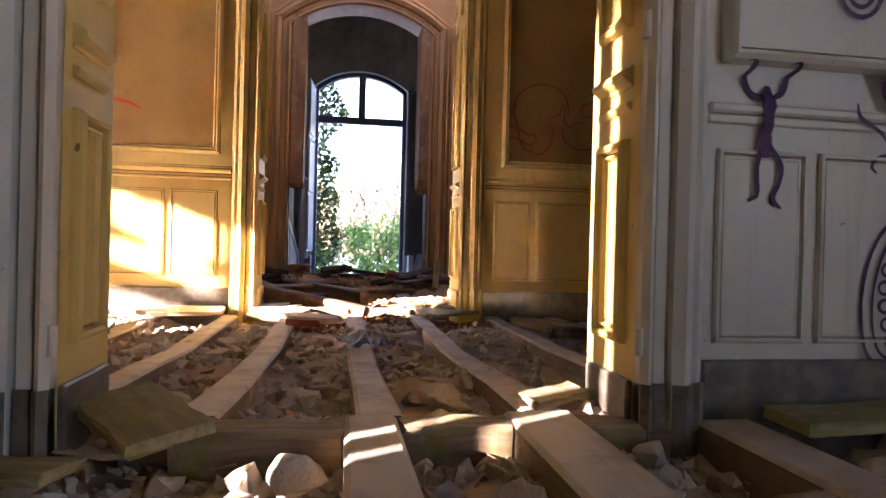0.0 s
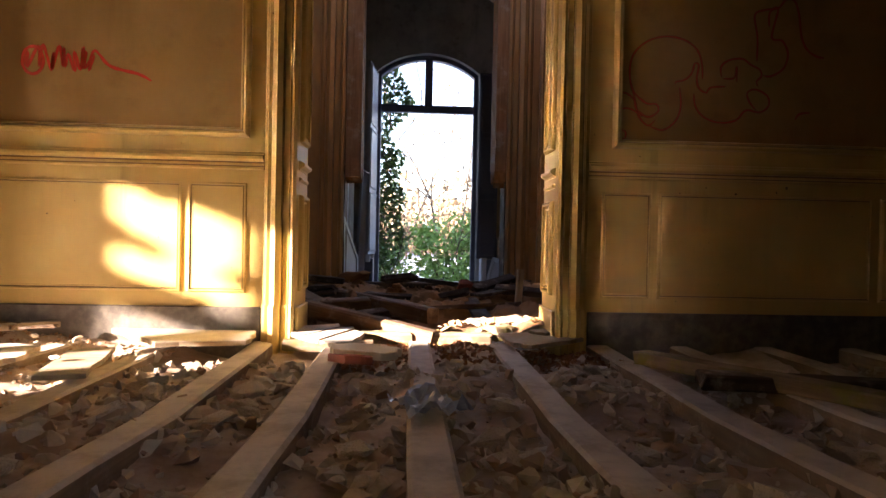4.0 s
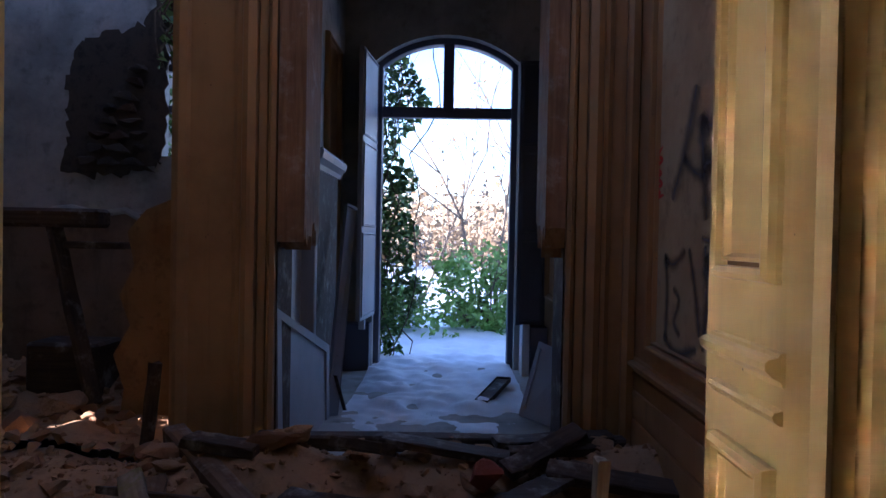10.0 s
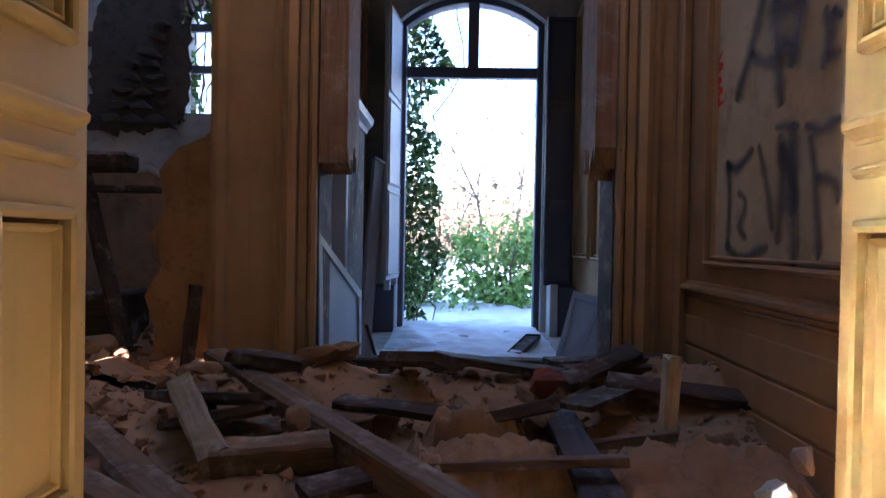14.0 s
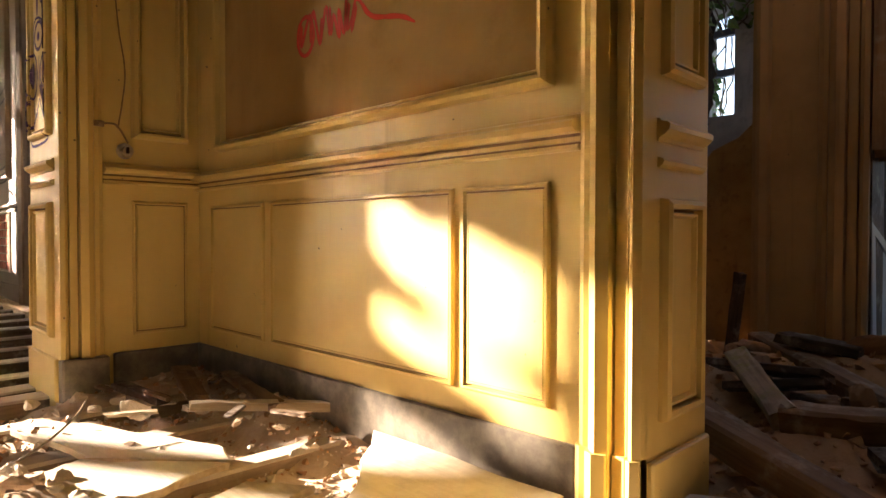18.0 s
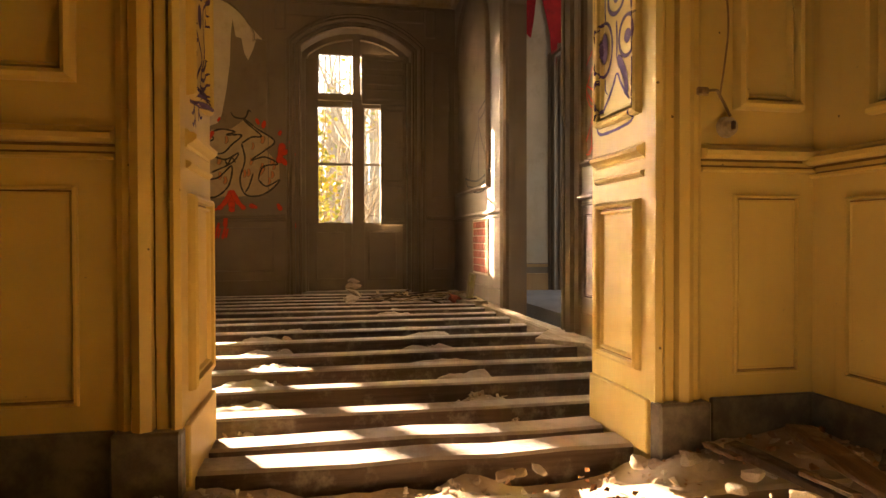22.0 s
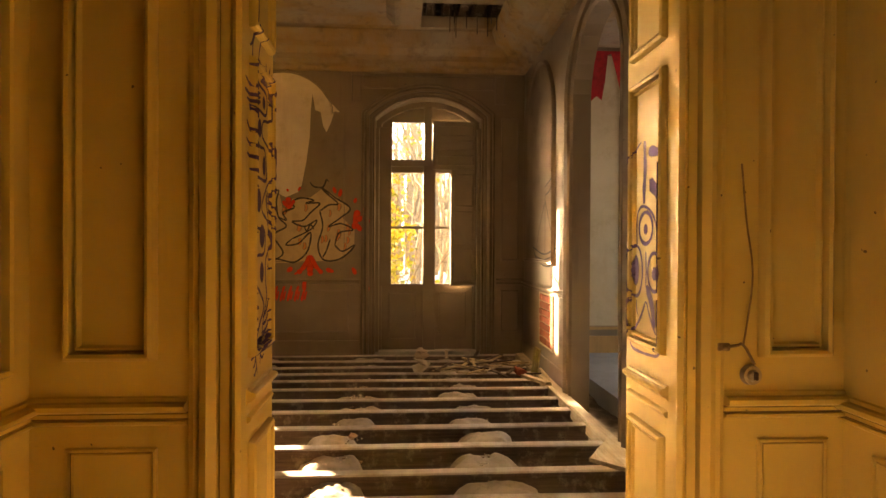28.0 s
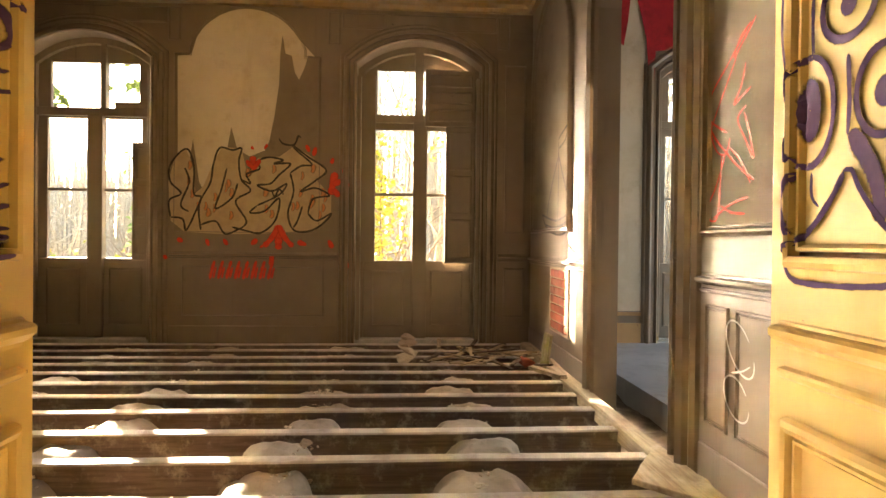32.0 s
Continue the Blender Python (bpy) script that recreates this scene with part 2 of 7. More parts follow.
# darker tone for the recessed quirk faces, one for each moulding paint
QUIRK_TONES = {"cream_paint": m_plain("brown_quirk", (0.21, 0.12, 0.04), (0.31, 0.19, 0.065), 0.7, 0, 9, 0.2),
         "grey_white_paint": m_plain("grey_quirk", (0.28, 0.245, 0.2), (0.36, 0.32, 0.27), 0.7, 0, 9, 0.2),
         "salon_grey_beige_paint": m_plain("umber_quirk", (0.07, 0.05, 0.033), (0.11, 0.08, 0.055), 0.7, 0, 9, 0.2)}
GLASS = m_glass("window_glass")
IRON = m_plain("rusty_iron", (0.13, 0.07, 0.04), (0.06, 0.04, 0.03), 0.7, 0.5, 30, 0.4)
PORCELAIN = m_plain("grimy_porcelain", (0.5, 0.42, 0.28), (0.3, 0.22, 0.13), 0.3, 0, 30, 0.1)
CABLE = m_plain("old_cable_sheath", (0.3, 0.19, 0.08), (0.18, 0.11, 0.05), 0.6, 0, 30)


def m_spray(name, a, b, rough=0.75, soft=0.45, cover=1.0):
    """Sprayed paint: solid along the middle of a line, thinning out at its edges."""
    n = Nodes(name)
    sp = n.tree.nodes.new("ShaderNodeSeparateXYZ")
    uv = n.tree.nodes.new("ShaderNodeTexCoord")
    n.tree.links.new(uv.outputs["UV"], sp.inputs[0])
    edge = n.add(sp.outputs[0], n.mul(n.add(n.noise(140, 3, 0.7), -0.5), 0.5))
    thin = n.ramp(edge, 1.0 - soft, 1.0)
    inv = n.add(n.mul(thin, -cover), cover)
    n.put(n.bsdf.inputs["Alpha"], inv)
    return n.done(n.mix(n.ramp(n.noise(14, 4, 0.6), 0.35, 0.7), a, b), rough, spec=0.25)


INK = m_spray("purple_black_spray", (0.07, 0.038, 0.095), (0.11, 0.06, 0.13))
RED_INK = m_spray("red_spray", (0.62, 0.05, 0.02), (0.5, 0.035, 0.02), 0.6, 0.3)
ORANGE_INK = m_spray("orange_spray", (0.62, 0.24, 0.1), (0.5, 0.25, 0.12), 0.7, 0.9, 0.85)
TAN_INK = m_plain("tan_spray_fill", (0.42, 0.32, 0.19), (0.35, 0.255, 0.15), 0.7, 0, 9, 0.05)
BLACK_INK = m_spray("black_spray", (0.03, 0.025, 0.022), (0.07, 0.055, 0.04), 0.7, 0.35)
BLUE_INK = m_spray("faded_blue_spray", (0.1, 0.1, 0.11), (0.16, 0.145, 0.13), 0.8, 1.0, 0.7)
PALE_INK = m_spray("white_spray", (0.75, 0.72, 0.66), (0.6, 0.57, 0.5), 0.7, 0.7, 0.8)


# ---- mesh helpers ----
def part(name, bm, material, parent=None, label="", normals=True, smooth=False):
    """Links a bmesh as one mesh object."""
    if normals:
        bmesh.ops.recalc_face_normals(bm, faces=bm.faces)
    me = bpy.data.meshes.new(name)
    bm.to_mesh(me)
    bm.free()
    me.materials.append(material)
    if smooth:
        me.polygons.foreach_set("use_smooth", [True] * len(me.polygons))
    ob = new(name, me)
    if parent is not None:
        ob.parent = parent
    if label:
        ob["label"] = label
    return ob


def thing(name, loc, rz=0.0, label="", category="", group="", rx=0.0, ry=0.0):
    e = new(name)
    e.empty_display_size = 0.05
    e.matrix_basis = pose(*loc, rx, ry, rz)
    return tagged(e, label, category, group)


def hexa(bm, pts):
    """A block from eight corners: four below, four above, both the same way round."""
    v = [bm.verts.new(p) for p in pts]
    for f in ((3, 2, 1, 0), (4, 5, 6, 7), (0, 1, 5, 4), (1, 2, 6, 5), (2, 3, 7, 6), (3, 0, 4, 7)):
        bm.faces.new([v[i] for i in f])
    return v


def box(bm, x0, x1, y0, y1, z0, z1, bevel=0.0):
    v = hexa(bm, [(x0, y0, z0), (x1, y0, z0), (x1, y1, z0), (x0, y1, z0), (x0, y0, z1), (x1, y0, z1), (x1, y1, z1), (x0, y1, z1)])
    if bevel:
        es = {e for w in v for e in w.link_edges}
        bmesh.ops.bevel(bm, geom=list(es), offset=bevel, segments=1, affect="EDGES")


def boxed(*a, bevel=0.0):
    bm = bmesh.new()
    box(bm, *a, bevel=bevel)
    return bm


class Face:
    """One face of a wall: a runs along it, z up, h out of it."""

    def __init__(self, axis, at, out):
        self.axis, self.at, self.out = axis, at, out

    def p(self, a, z, h=0.0):
        d = self.at + self.out * h
        return Vector((a, d, z)) if self.axis == "x" else Vector((d, a, z))


def sweep(bm, face, path, prof, closed=False, dark_quirks=False):
    """A moulding: the profile (d to the left of the path, h out of the wall) run along a path on the wall, mitred; its
    quirks may take a darker second colour.
    """
    n = len(path)
    rings = []
    for i, (a, z) in enumerate(path):
        dirs = []
        if closed or i > 0:
            q = path[i - 1]
            dirs.append(Vector((a - q[0], z - q[1])).normalized())
        if closed or i < n - 1:
            q = path[(i + 1) % n]
            dirs.append(Vector((q[0] - a, q[1] - z)).normalized())
        nor = [Vector((-d.y, d.x)) for d in dirs]
        m = (nor[0] + nor[-1]).normalized()
        m = m / max(0.35, m.dot(nor[0]))
        rings.append([bm.verts.new(face.p(a + m.x * d, z + m.y * d, h)) for d, h in prof])
    k = len(prof)
    for i in range(n if closed else n - 1):
        r, s = rings[i], rings[(i + 1) % n]
        for j in range(k - 1):
            fc = bm.faces.new((r[j], r[j + 1], s[j + 1], s[j]))
            if dark_quirks and 0 < j < k - 2 and prof[j][1] == prof[j + 1][1] and prof[j - 1][1] > prof[j][1] < prof[j + 2][1]:
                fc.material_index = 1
    if not closed:
        for r in (rings[0], rings[-1]):
            bm.faces.new(r)


def arch(a0, a1, z_spring, rise, n=14):
    """Points of a segmental arch from a1 over to a0."""
    half = (a1 - a0) / 2
    r = (half * half + rise * rise) / (2 * rise)
    cz = z_spring + rise - r
    t0 = math.asin(min(1.0, half / r))
    return [((a0 + a1) / 2 + r * math.sin(t0 - 2 * t0 * i / n), cz + r * math.cos(t0 - 2 * t0 * i / n)) for i in range(n + 1)]


def rect(a0, a1, z0, z1):
    return [(a0, z0), (a1, z0), (a1, z1), (a0, z1)]


FRAME = [(0, -0.004), (0, 0.012), (0.004, 0.03), (0.013, 0.04), (0.0225, 0.036), (0.0235, 0.001), (0.0305, 0.001), (0.0315, 0.02), (0.037, 0.02), (0.042, 0.006), (0.046, -0.004)]
CHEEK = [(0, -0.004), (0, 0.008), (0.003, 0.018), (0.011, 0.023), (0.019, 0.02), (0.02, 0.001), (0.0265, 0.001), (0.028, 0.013), (0.033, 0.013), (0.038, 0.003), (0.042, -0.004)]
SMALL = [(0, -0.004), (0, 0.006), (0.003, 0.011), (0.009, 0.012), (0.0105, 0.001), (0.0145, 0.001), (0.016, 0.007), (0.021, 0.007), (0.024, 0.001), (0.025, -0.004)]
DADO = [(0.0, -0.004), (0.0, 0.008), (0.005, 0.015), (0.012, 0.014), (0.013, 0.001), (0.0185, 0.001), (0.019, 0.006), (0.029, 0.006), (0.0295, 0.001), (0.0365, 0.001), (0.037, 0.024), (0.045, 0.036), (0.057, 0.037), (0.063, 0.028), (0.0645, 0.01), (0.074, 0.008), (0.08, -0.004)]
CASING = [(0, -0.004), (0, 0.02), (0.012, 0.034), (0.022, 0.028), (0.0235, 0.006), (0.028, 0.006), (0.03, 0.018), (0.055, 0.019), (0.0565, 0.006), (0.061, 0.006), (0.0625, 0.034), (0.085, 0.046), (0.105, 0.034), (0.112, 0.018), (0.125, 0.022), (0.14, 0.012), (0.145, -0.004)]


def wall(name, axis, lo, hi, a0, a1, z0, z1, openings, material, label):
    """A thick wall along an axis, with openings (a0, a1, sill, spring, rise)."""
    bm = bmesh.new()

    def blk(a, b, za, zb, zc, zd):
        if axis == "x":
            hexa(bm, [(a, lo, za), (b, lo, zb), (b, hi, zb), (a, hi, za), (a, lo, zc), (b, lo, zd), (b, hi, zd), (a, hi, zc)])
        else:
            hexa(bm, [(lo, a, za), (lo, b, zb), (hi, b, zb), (hi, a, za), (lo, a, zc), (lo, b, zd), (hi, b, zd), (hi, a, zc)])

    if all(o[2] <= z0 for o in openings):
        out = [(a0, z0)]
        for o0, o1, sill, spring, rise in sorted(openings):
            out += [(o0, z0)] + (arch(o0, o1, spring, rise)[::-1] if rise > 0 else [(o0, spring), (o1, spring)]) + [(o1, z0)]
        out += [(a1, z0), (a1, z1), (a0, z1)]
        rings = [[bm.verts.new((a, d, z) if axis == "x" else (d, a, z)) for a, z in out] for d in (lo, hi)]
        for r in rings:
            bm.faces.new(r)
        for i in range(len(out)):
            j = (i + 1) % len(out)
            bm.faces.new((rings[0][i], rings[0][j], rings[1][j], rings[1][i]))
        bm.normal_update()
        bmesh.ops.triangulate(bm, faces=bm.faces)
        return tagged(part(name, bm, material), label, "wall", kind="structure")
    cur = a0
    for o0, o1, sill, spring, rise in sorted(openings):
        if o0 > cur:
            blk(cur, o0, z0, z0, z1, z1)
        if sill > z0:
            blk(o0, o1, z0, z0, sill, sill)
        if rise > 0:
            pts = arch(o0, o1, spring, rise)[::-1]
            for (p, zp), (q, zq) in zip(pts, pts[1:]):
                blk(p, q, zp, zq, z1, z1)
        else:
            blk(o0, o1, spring, spring, z1, z1)
        cur = o1
    if cur < a1:
        blk(cur, a1, z0, z0, z1, z1)
    return tagged(part(name, bm, material), label, "wall", kind="structure")


def moulding(parent, name, face, path, prof, material, closed=False, label=""):
    bm = bmesh.new()
    quirk_mat = QUIRK_TONES.get(material.name)
    sweep(bm, face, path, prof, closed, quirk_mat is not None)
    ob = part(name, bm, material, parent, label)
    if quirk_mat:
        ob.data.materials.append(quirk_mat)
    return ob


def panel(parent, face, a0, a1, z0, z1, material, field=None, prof=FRAME, depth=0.004):
    """A raised frame on a wall with a field inside it."""
    moulding(parent, "panel_moulding", face, rect(a0, a1, z0, z1), prof, material, True)
    bm = bmesh.new()
    d = prof[-1][0] - 0.003
    pts = [face.p(a, z, h) for h in (0.0005, depth) for a, z in rect(a0 + d, a1 - d, z0 + d, z1 - d)]
    hexa(bm, pts)
    part("panel_field", bm, field or material, parent)


def strip(parent, name, face, a0, a1, z0, z1, h, material, bevel=0.0):
    bm = bmesh.new()
    p, q = face.p(a0, z0, -0.002), face.p(a1, z1, h)
    box(bm, min(p.x, q.x), max(p.x, q.x), min(p.y, q.y), max(p.y, q.y), z0, z1, bevel=bevel)
    return part(name, bm, material, parent)


def casing(parent, face, a0, a1, head, material, prof=CASING, rise=0.0, foot=0.0):
    """An architrave round a doorway: up one side, over the head, down the other."""
    if rise:
        path = [(a1, foot)] + arch(a0, a1, head, rise) + [(a0, foot)]
    else:
        path = [(a1, foot), (a1, head), (a0, head), (a0, foot)]
    path = path[::-1]
    return moulding(parent, "architrave", face, path, prof, material)


def reveal(parent, face, a0, a1, top, material, base, k=0.0):
    """Panelling on the cheek of a doorway: plinth, lower panel, capping, upper panels."""
    w = a1 - a0
    i = min(0.05, w * 0.17)
    strip(parent, "plinth", face, a0, a1, 0.0, 0.15, 0.014, base, 0.004)
    panel(parent, face, a0 + i, a1 - i, 0.22, 0.66 + k, material, prof=CHEEK)
    moulding(parent, "capping", face, [(a0 + 0.03, 0.77 + k), (a1 - 0.03, 0.77 + k)], [(0, -0.004), (0, 0.004), (0.007, 0.006), (0.012, 0.016), (0.021, 0.026), (0.031, 0.027), (0.036, 0.021), (0.038, 0.01), (0.043, 0.008), (0.046, -0.004)], material)
    moulding(parent, "bead", face, [(a0 + 0.034, 0.72 + k), (a1 - 0.034, 0.72 + k)], [(0, -0.004), (0, 0.004), (0.005, 0.011), (0.012, 0.014), (0.017, 0.011), (0.019, 0.003), (0.022, -0.004)], material)
    panel(parent, face, a0 + i, a1 - i, 0.9 + k, 1.75 + k, material, prof=CHEEK)
    panel(parent, face, a0 + i, a1 - i, 1.83 + k, top - 0.1, material, prof=CHEEK)


# ---- walls ----
H = 3.6
DOOR_N = 3.215
# hall (B): x -2.42..3, y 1.45..3.72; anteroom (A): y -3..1.22; salon (D): x -7.95..-2.75, y -4.9..3.85
w_ab = wall("wall_hall_south", "x", 1.22, 1.45, -2.42, 8.0, -0.3, H, [(-0.5, 0.605, -0.3, 2.5, 0)], CREAM, "cream panelled wall with a tall doorway")
w_bc = wall("wall_hall_north", "x", 3.72, 4.0, -2.42, 8.0, -0.3, H, [(-0.48, 0.70, -0.3, 2.5, 0)], CREAM, "cream panelled wall with a doorway to the ruined room")
w_bd = wall("wall_hall_west", "y", -2.8, -2.42, -3.2, 4.15, -0.3, H, [(2.01, DOOR_N, -0.3, 2.55, 0), (-0.515, -0.175, -0.3, 2.6, 0)], CREAM, "cream panelled wall with a wide doorway to the salon")
# unseen end wall, set far off and brown to cut bounced light
w_b2 = wall("wall_hall_east", "y", 8.0, 8.2, 1.22, 4.0, -0.3, H, [], DARK_PANEL, "unseen brown end wall added to cut bounced light in the hall")
# unseen post added in the narrow opening to split the sun strip
part("sun_strip_post", boxed(-2.64, -2.58, -0.372, -0.308, -0.3, 2.598, bevel=0.004), CREAM, w_bd, "added unseen post that splits the sun strip")
# the opening is out of view, added to let skylight into the anteroom
w_be = wall("wall_anteroom_east", "y", 3.0, 3.25, -3.2, 1.22, -0.3, H, [(-2.8, -1.3, 0.3, 2.2, 0.15)], DARK_PANEL, "plain brown anteroom wall with an added unseen opening for skylight")
w_as = wall("wall_anteroom_south", "x", -3.2, -3.0, -2.42, 3.0, -0.3, H, [], WHITE, "plain grey-white wall")
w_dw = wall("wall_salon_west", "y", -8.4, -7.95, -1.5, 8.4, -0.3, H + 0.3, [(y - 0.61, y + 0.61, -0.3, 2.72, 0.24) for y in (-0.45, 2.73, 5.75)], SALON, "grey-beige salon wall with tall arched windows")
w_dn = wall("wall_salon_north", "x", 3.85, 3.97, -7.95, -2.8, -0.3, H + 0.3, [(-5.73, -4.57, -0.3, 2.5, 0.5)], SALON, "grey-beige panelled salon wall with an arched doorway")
# unseen opening added to pass the sun strip on to the anteroom doorway
w_ds = wall("wall_salon_south", "x", -1.5, -1.3, -7.95, -2.8, -0.3, H + 0.3, [(-4.88, -4.28, 1.2, 3.0, 0)], SALON, "plain grey-beige wall with an added unseen opening for the sun strip")
w_ce = wall("wall_ruin_east", "y", 1.05, 1.35, 4.0, 8.15, -0.3, H, [], DARK_PANEL, "brown-stained panelled wall with faded graffiti")
w_c2 = wall("wall_ruin_north", "x", 5.6, 5.85, -0.92, 1.05, -0.3, H, [(-0.47, 0.75, -0.3, 2.3, 0.22)], DARK_PANEL, "brown-stained panelled wall with a broken archway")
w_lw = wall("wall_lobby_west", "y", -0.92, -0.64, 5.85, 8.15, -0.3, H, [], OLD_PLASTER, "plaster lobby wall with broken panelling")
# the wide western opening is unseen, added to brighten the side room
w_ex = wall("wall_outer_north", "x", 8.15, 8.5, -8.4, 3.25, -0.5, H, [(-0.38, 0.8, -0.14, 2.42, 0.22), (-2.2, -1.3, 1.5, 2.7, 0), (-7.5, -4.6, 0.2, 2.9, 0)], OLD_PLASTER, "mouldy outer wall with an open arched doorway")
w_fb = wall("wall_back_room_north", "x", 7.75, 8.147, -3.75, -0.922, -0.3, H, [(-2.1, -1.775, 1.55, 2.46, 0)], OLD_PLASTER, "mouldy plaster wall with a patch of bare masonry")
# narrow slot added to throw sun spots on the back room rubble
w_fw = wall("wall_back_room_west", "y", -3.75, -3.55, 3.97, 7.75, -0.3, H, [(4.78, 4.94, -0.3, 2.45, 0)], OLD_PLASTER, "mouldy plaster wall with an added slot for the sun")

bm = bmesh.new()
box(bm, -2.42, 8.2, -3.2, 4.1, H, H + 0.2)
box(bm, -0.92, 3.25, 5.6, 8.5, H, H + 0.2)
box(bm, 1.05, 3.25, 4.1, 5.6, H, H + 0.2)
box(bm, -3.6, -0.92, 4.1, 6.9, H, H + 0.2)
tagged(part("ceiling", bm, CEIL), "stained plaster ceiling", "ceiling", kind="structure")

# ---- ground and floor beds ----
def bed(name, x0, x1, y0, y1, z, amp, step, material, label, fn=None, kind="structure"):
    """A bumpy bed of dust and rubble."""
    nx, ny = max(2, int((x1 - x0) / step)), max(2, int((y1 - y0) / step))
    vs, fs = [], []
    for j in range(ny + 1):
        for i in range(nx + 1):
            x, y = x0 + (x1 - x0) * i / nx, y0 + (y1 - y0) * j / ny
            h = noise.fractal(Vector((x * 2.2, y * 2.2, 3.0)), 1.0, 2.0, 4) * amp + noise.noise(Vector((x * 9, y * 9, 1.0))) * amp * 0.4
            vs.append((x, y, z + h + (fn(x, y) if fn else 0.0)))
    for j in range(ny):
        for i in range(nx):
            k = j * (nx + 1) + i
            fs.append((k, k + 1, k + nx + 2, k + nx + 1))
    me = bpy.data.meshes.new(name)
    me.from_pydata(vs, [], fs)
    me.materials.append(material)
    me.polygons.foreach_set("use_smooth", [True] * len(me.polygons))
    return tagged(new(name, me), label, "floor", kind=kind)


def heap(x, y):
    """The debris slope in the ruined room."""
    h = 0.2 * math.exp(-((y - 5.3) / 0.35) ** 2) * (1 if x > -0.9 else 0.5)
    h += 0.12 * math.exp(-((x + 0.5) ** 2 + (y - 4.6) ** 2) / 0.2)
    h += 0.1 * max(0.0, x - 0.55)
    if x > 0.05:
        h += 0.16 * math.exp(-((y - 3.92) / 0.16) ** 2) * min(1.0, (x - 0.05) / 0.2)
    return h


def rise(y):
    """The old floor sags away from the anteroom doorway."""
    return 0.07 * max(0.0, min(1.0, (2.35 - y) / 1.1))


def hall_fill(x, y):
    """Rubble and dust lie level with the joists by the salon doorway."""
    return 0.018 * max(0.0, min(1.0, (-0.75 - x) / 0.35)) + rise(y) + 0.075 * max(0.0, min(1.0, (-1.2 - x) / 0.5)) * max(0.0, min(1.0, (-2.15 - x) / 0.15, (y - 3.1) / 0.15), min(1.0, (y - 3.5) / 0.15))


bed_b = bed("floor_hall", -2.42, 8.0, 1.2, 3.9, -0.05, 0.055, 0.04, RUBBLE_BED, "dusty rubble bed between bare floor joists", hall_fill)
bed_a = bed("floor_anteroom", -2.42, 3.0, -3.0, 1.3, -0.02, 0.04, 0.06, RUBBLE_BED, "dusty rubble bed between bare floor joists")
bed_c = bed("floor_ruin", -3.6, 1.05, 3.85, 5.75, -0.08, 0.07, 0.045, DEBRIS, "heaped brown debris where the floor has fallen in", heap)
bed_f = bed("floor_back_room", -3.6, -0.9, 5.75, 7.8, -0.02, 0.07, 0.06, DEBRIS, "heaped debris")
bed_l = bed("floor_lobby", -0.66, 1.06, 5.7, 8.2, -0.12, 0.015, 0.05, OLD_PLASTER, "dusty stone lobby floor")
bed_d = bed("floor_salon", -7.95, -2.41, -1.4, 4.0, -0.17, 0.04, 0.06, SALON_BED, "dusty bed between bare floor joists, darkened for shade")
bm = bmesh.new()
box(bm, -7.95, -3.75, 4.22, 8.15, -0.2, 0.0)
bed_e = tagged(part("floor_side_room", bm, m_plaster("grey_dust_floor", (0.5, 0.48, 0.46), (0.4, 0.38, 0.36), (0.3, 0.27, 0.24))), "dusty grey floor", "floor", kind="structure")


bed("floor_pit", -7.95, -3.75, 3.96, 4.36, -0.16, 0.05, 0.05, SALON_BED, "broken floor edge behind the arch, rubble darkened for shade")


def joist(parent, x, y0, y1, w=0.09, top=0.0, d=0.16, mat_=None, name="joist", sag=False):
    bm = bmesh.new()
    n = 6
    for i in range(n + 1):
        t = i / n
        y = y0 + (y1 - y0) * t
        j = [random.uniform(-0.006, 0.006) for _ in range(4)]
        dz = random.uniform(-0.004, 0.004) + (rise(y) if sag else 0.0)
        vs = [bm.verts.new(p) for p in ((x - w / 2 + j[0], y, top - d), (x + w / 2 + j[1], y, top - d), (x + w / 2 + j[2], y, top + dz - 0.008), (x + w / 2 - 0.01 + j[2], y, top + dz), (x - w / 2 + 0.01 + j[3], y, top + dz), (x - w / 2 + j[3], y, top + dz - 0.008))]
        if i:
            for a in range(6):
                bm.faces.new((prev[a], prev[(a + 1) % 6], vs[(a + 1) % 6], vs[a]))
        else:
            bm.faces.new(vs)
        prev = vs
    bm.faces.new(prev)
    return part(name, bm, mat_ or JOIST, parent)


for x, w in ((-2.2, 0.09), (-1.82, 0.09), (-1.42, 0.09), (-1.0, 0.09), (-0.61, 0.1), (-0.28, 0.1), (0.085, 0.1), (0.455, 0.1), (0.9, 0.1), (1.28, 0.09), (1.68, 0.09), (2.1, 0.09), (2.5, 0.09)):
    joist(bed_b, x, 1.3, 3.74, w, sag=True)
for x, w in ((-1.3, 0.1), (-0.85, 0.1), (0.07, 0.11), (0.42, 0.15), (0.8, 0.13), (1.3, 0.11), (1.8, 0.11)):
    joist(bed_a, x, -2.9, 1.285, w, 0.072)
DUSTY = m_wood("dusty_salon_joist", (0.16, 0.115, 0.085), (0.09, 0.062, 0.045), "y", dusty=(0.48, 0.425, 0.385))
SALON_JOISTS = (-7.85, -7.5, -7.18, -6.86, -6.54, -6.2, -5.83, -5.46, -5.06, -4.63, -4.18, -3.8, -3.42, -3.05)
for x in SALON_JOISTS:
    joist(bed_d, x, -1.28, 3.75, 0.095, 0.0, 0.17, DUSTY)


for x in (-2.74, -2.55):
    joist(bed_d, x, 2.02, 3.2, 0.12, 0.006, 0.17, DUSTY)


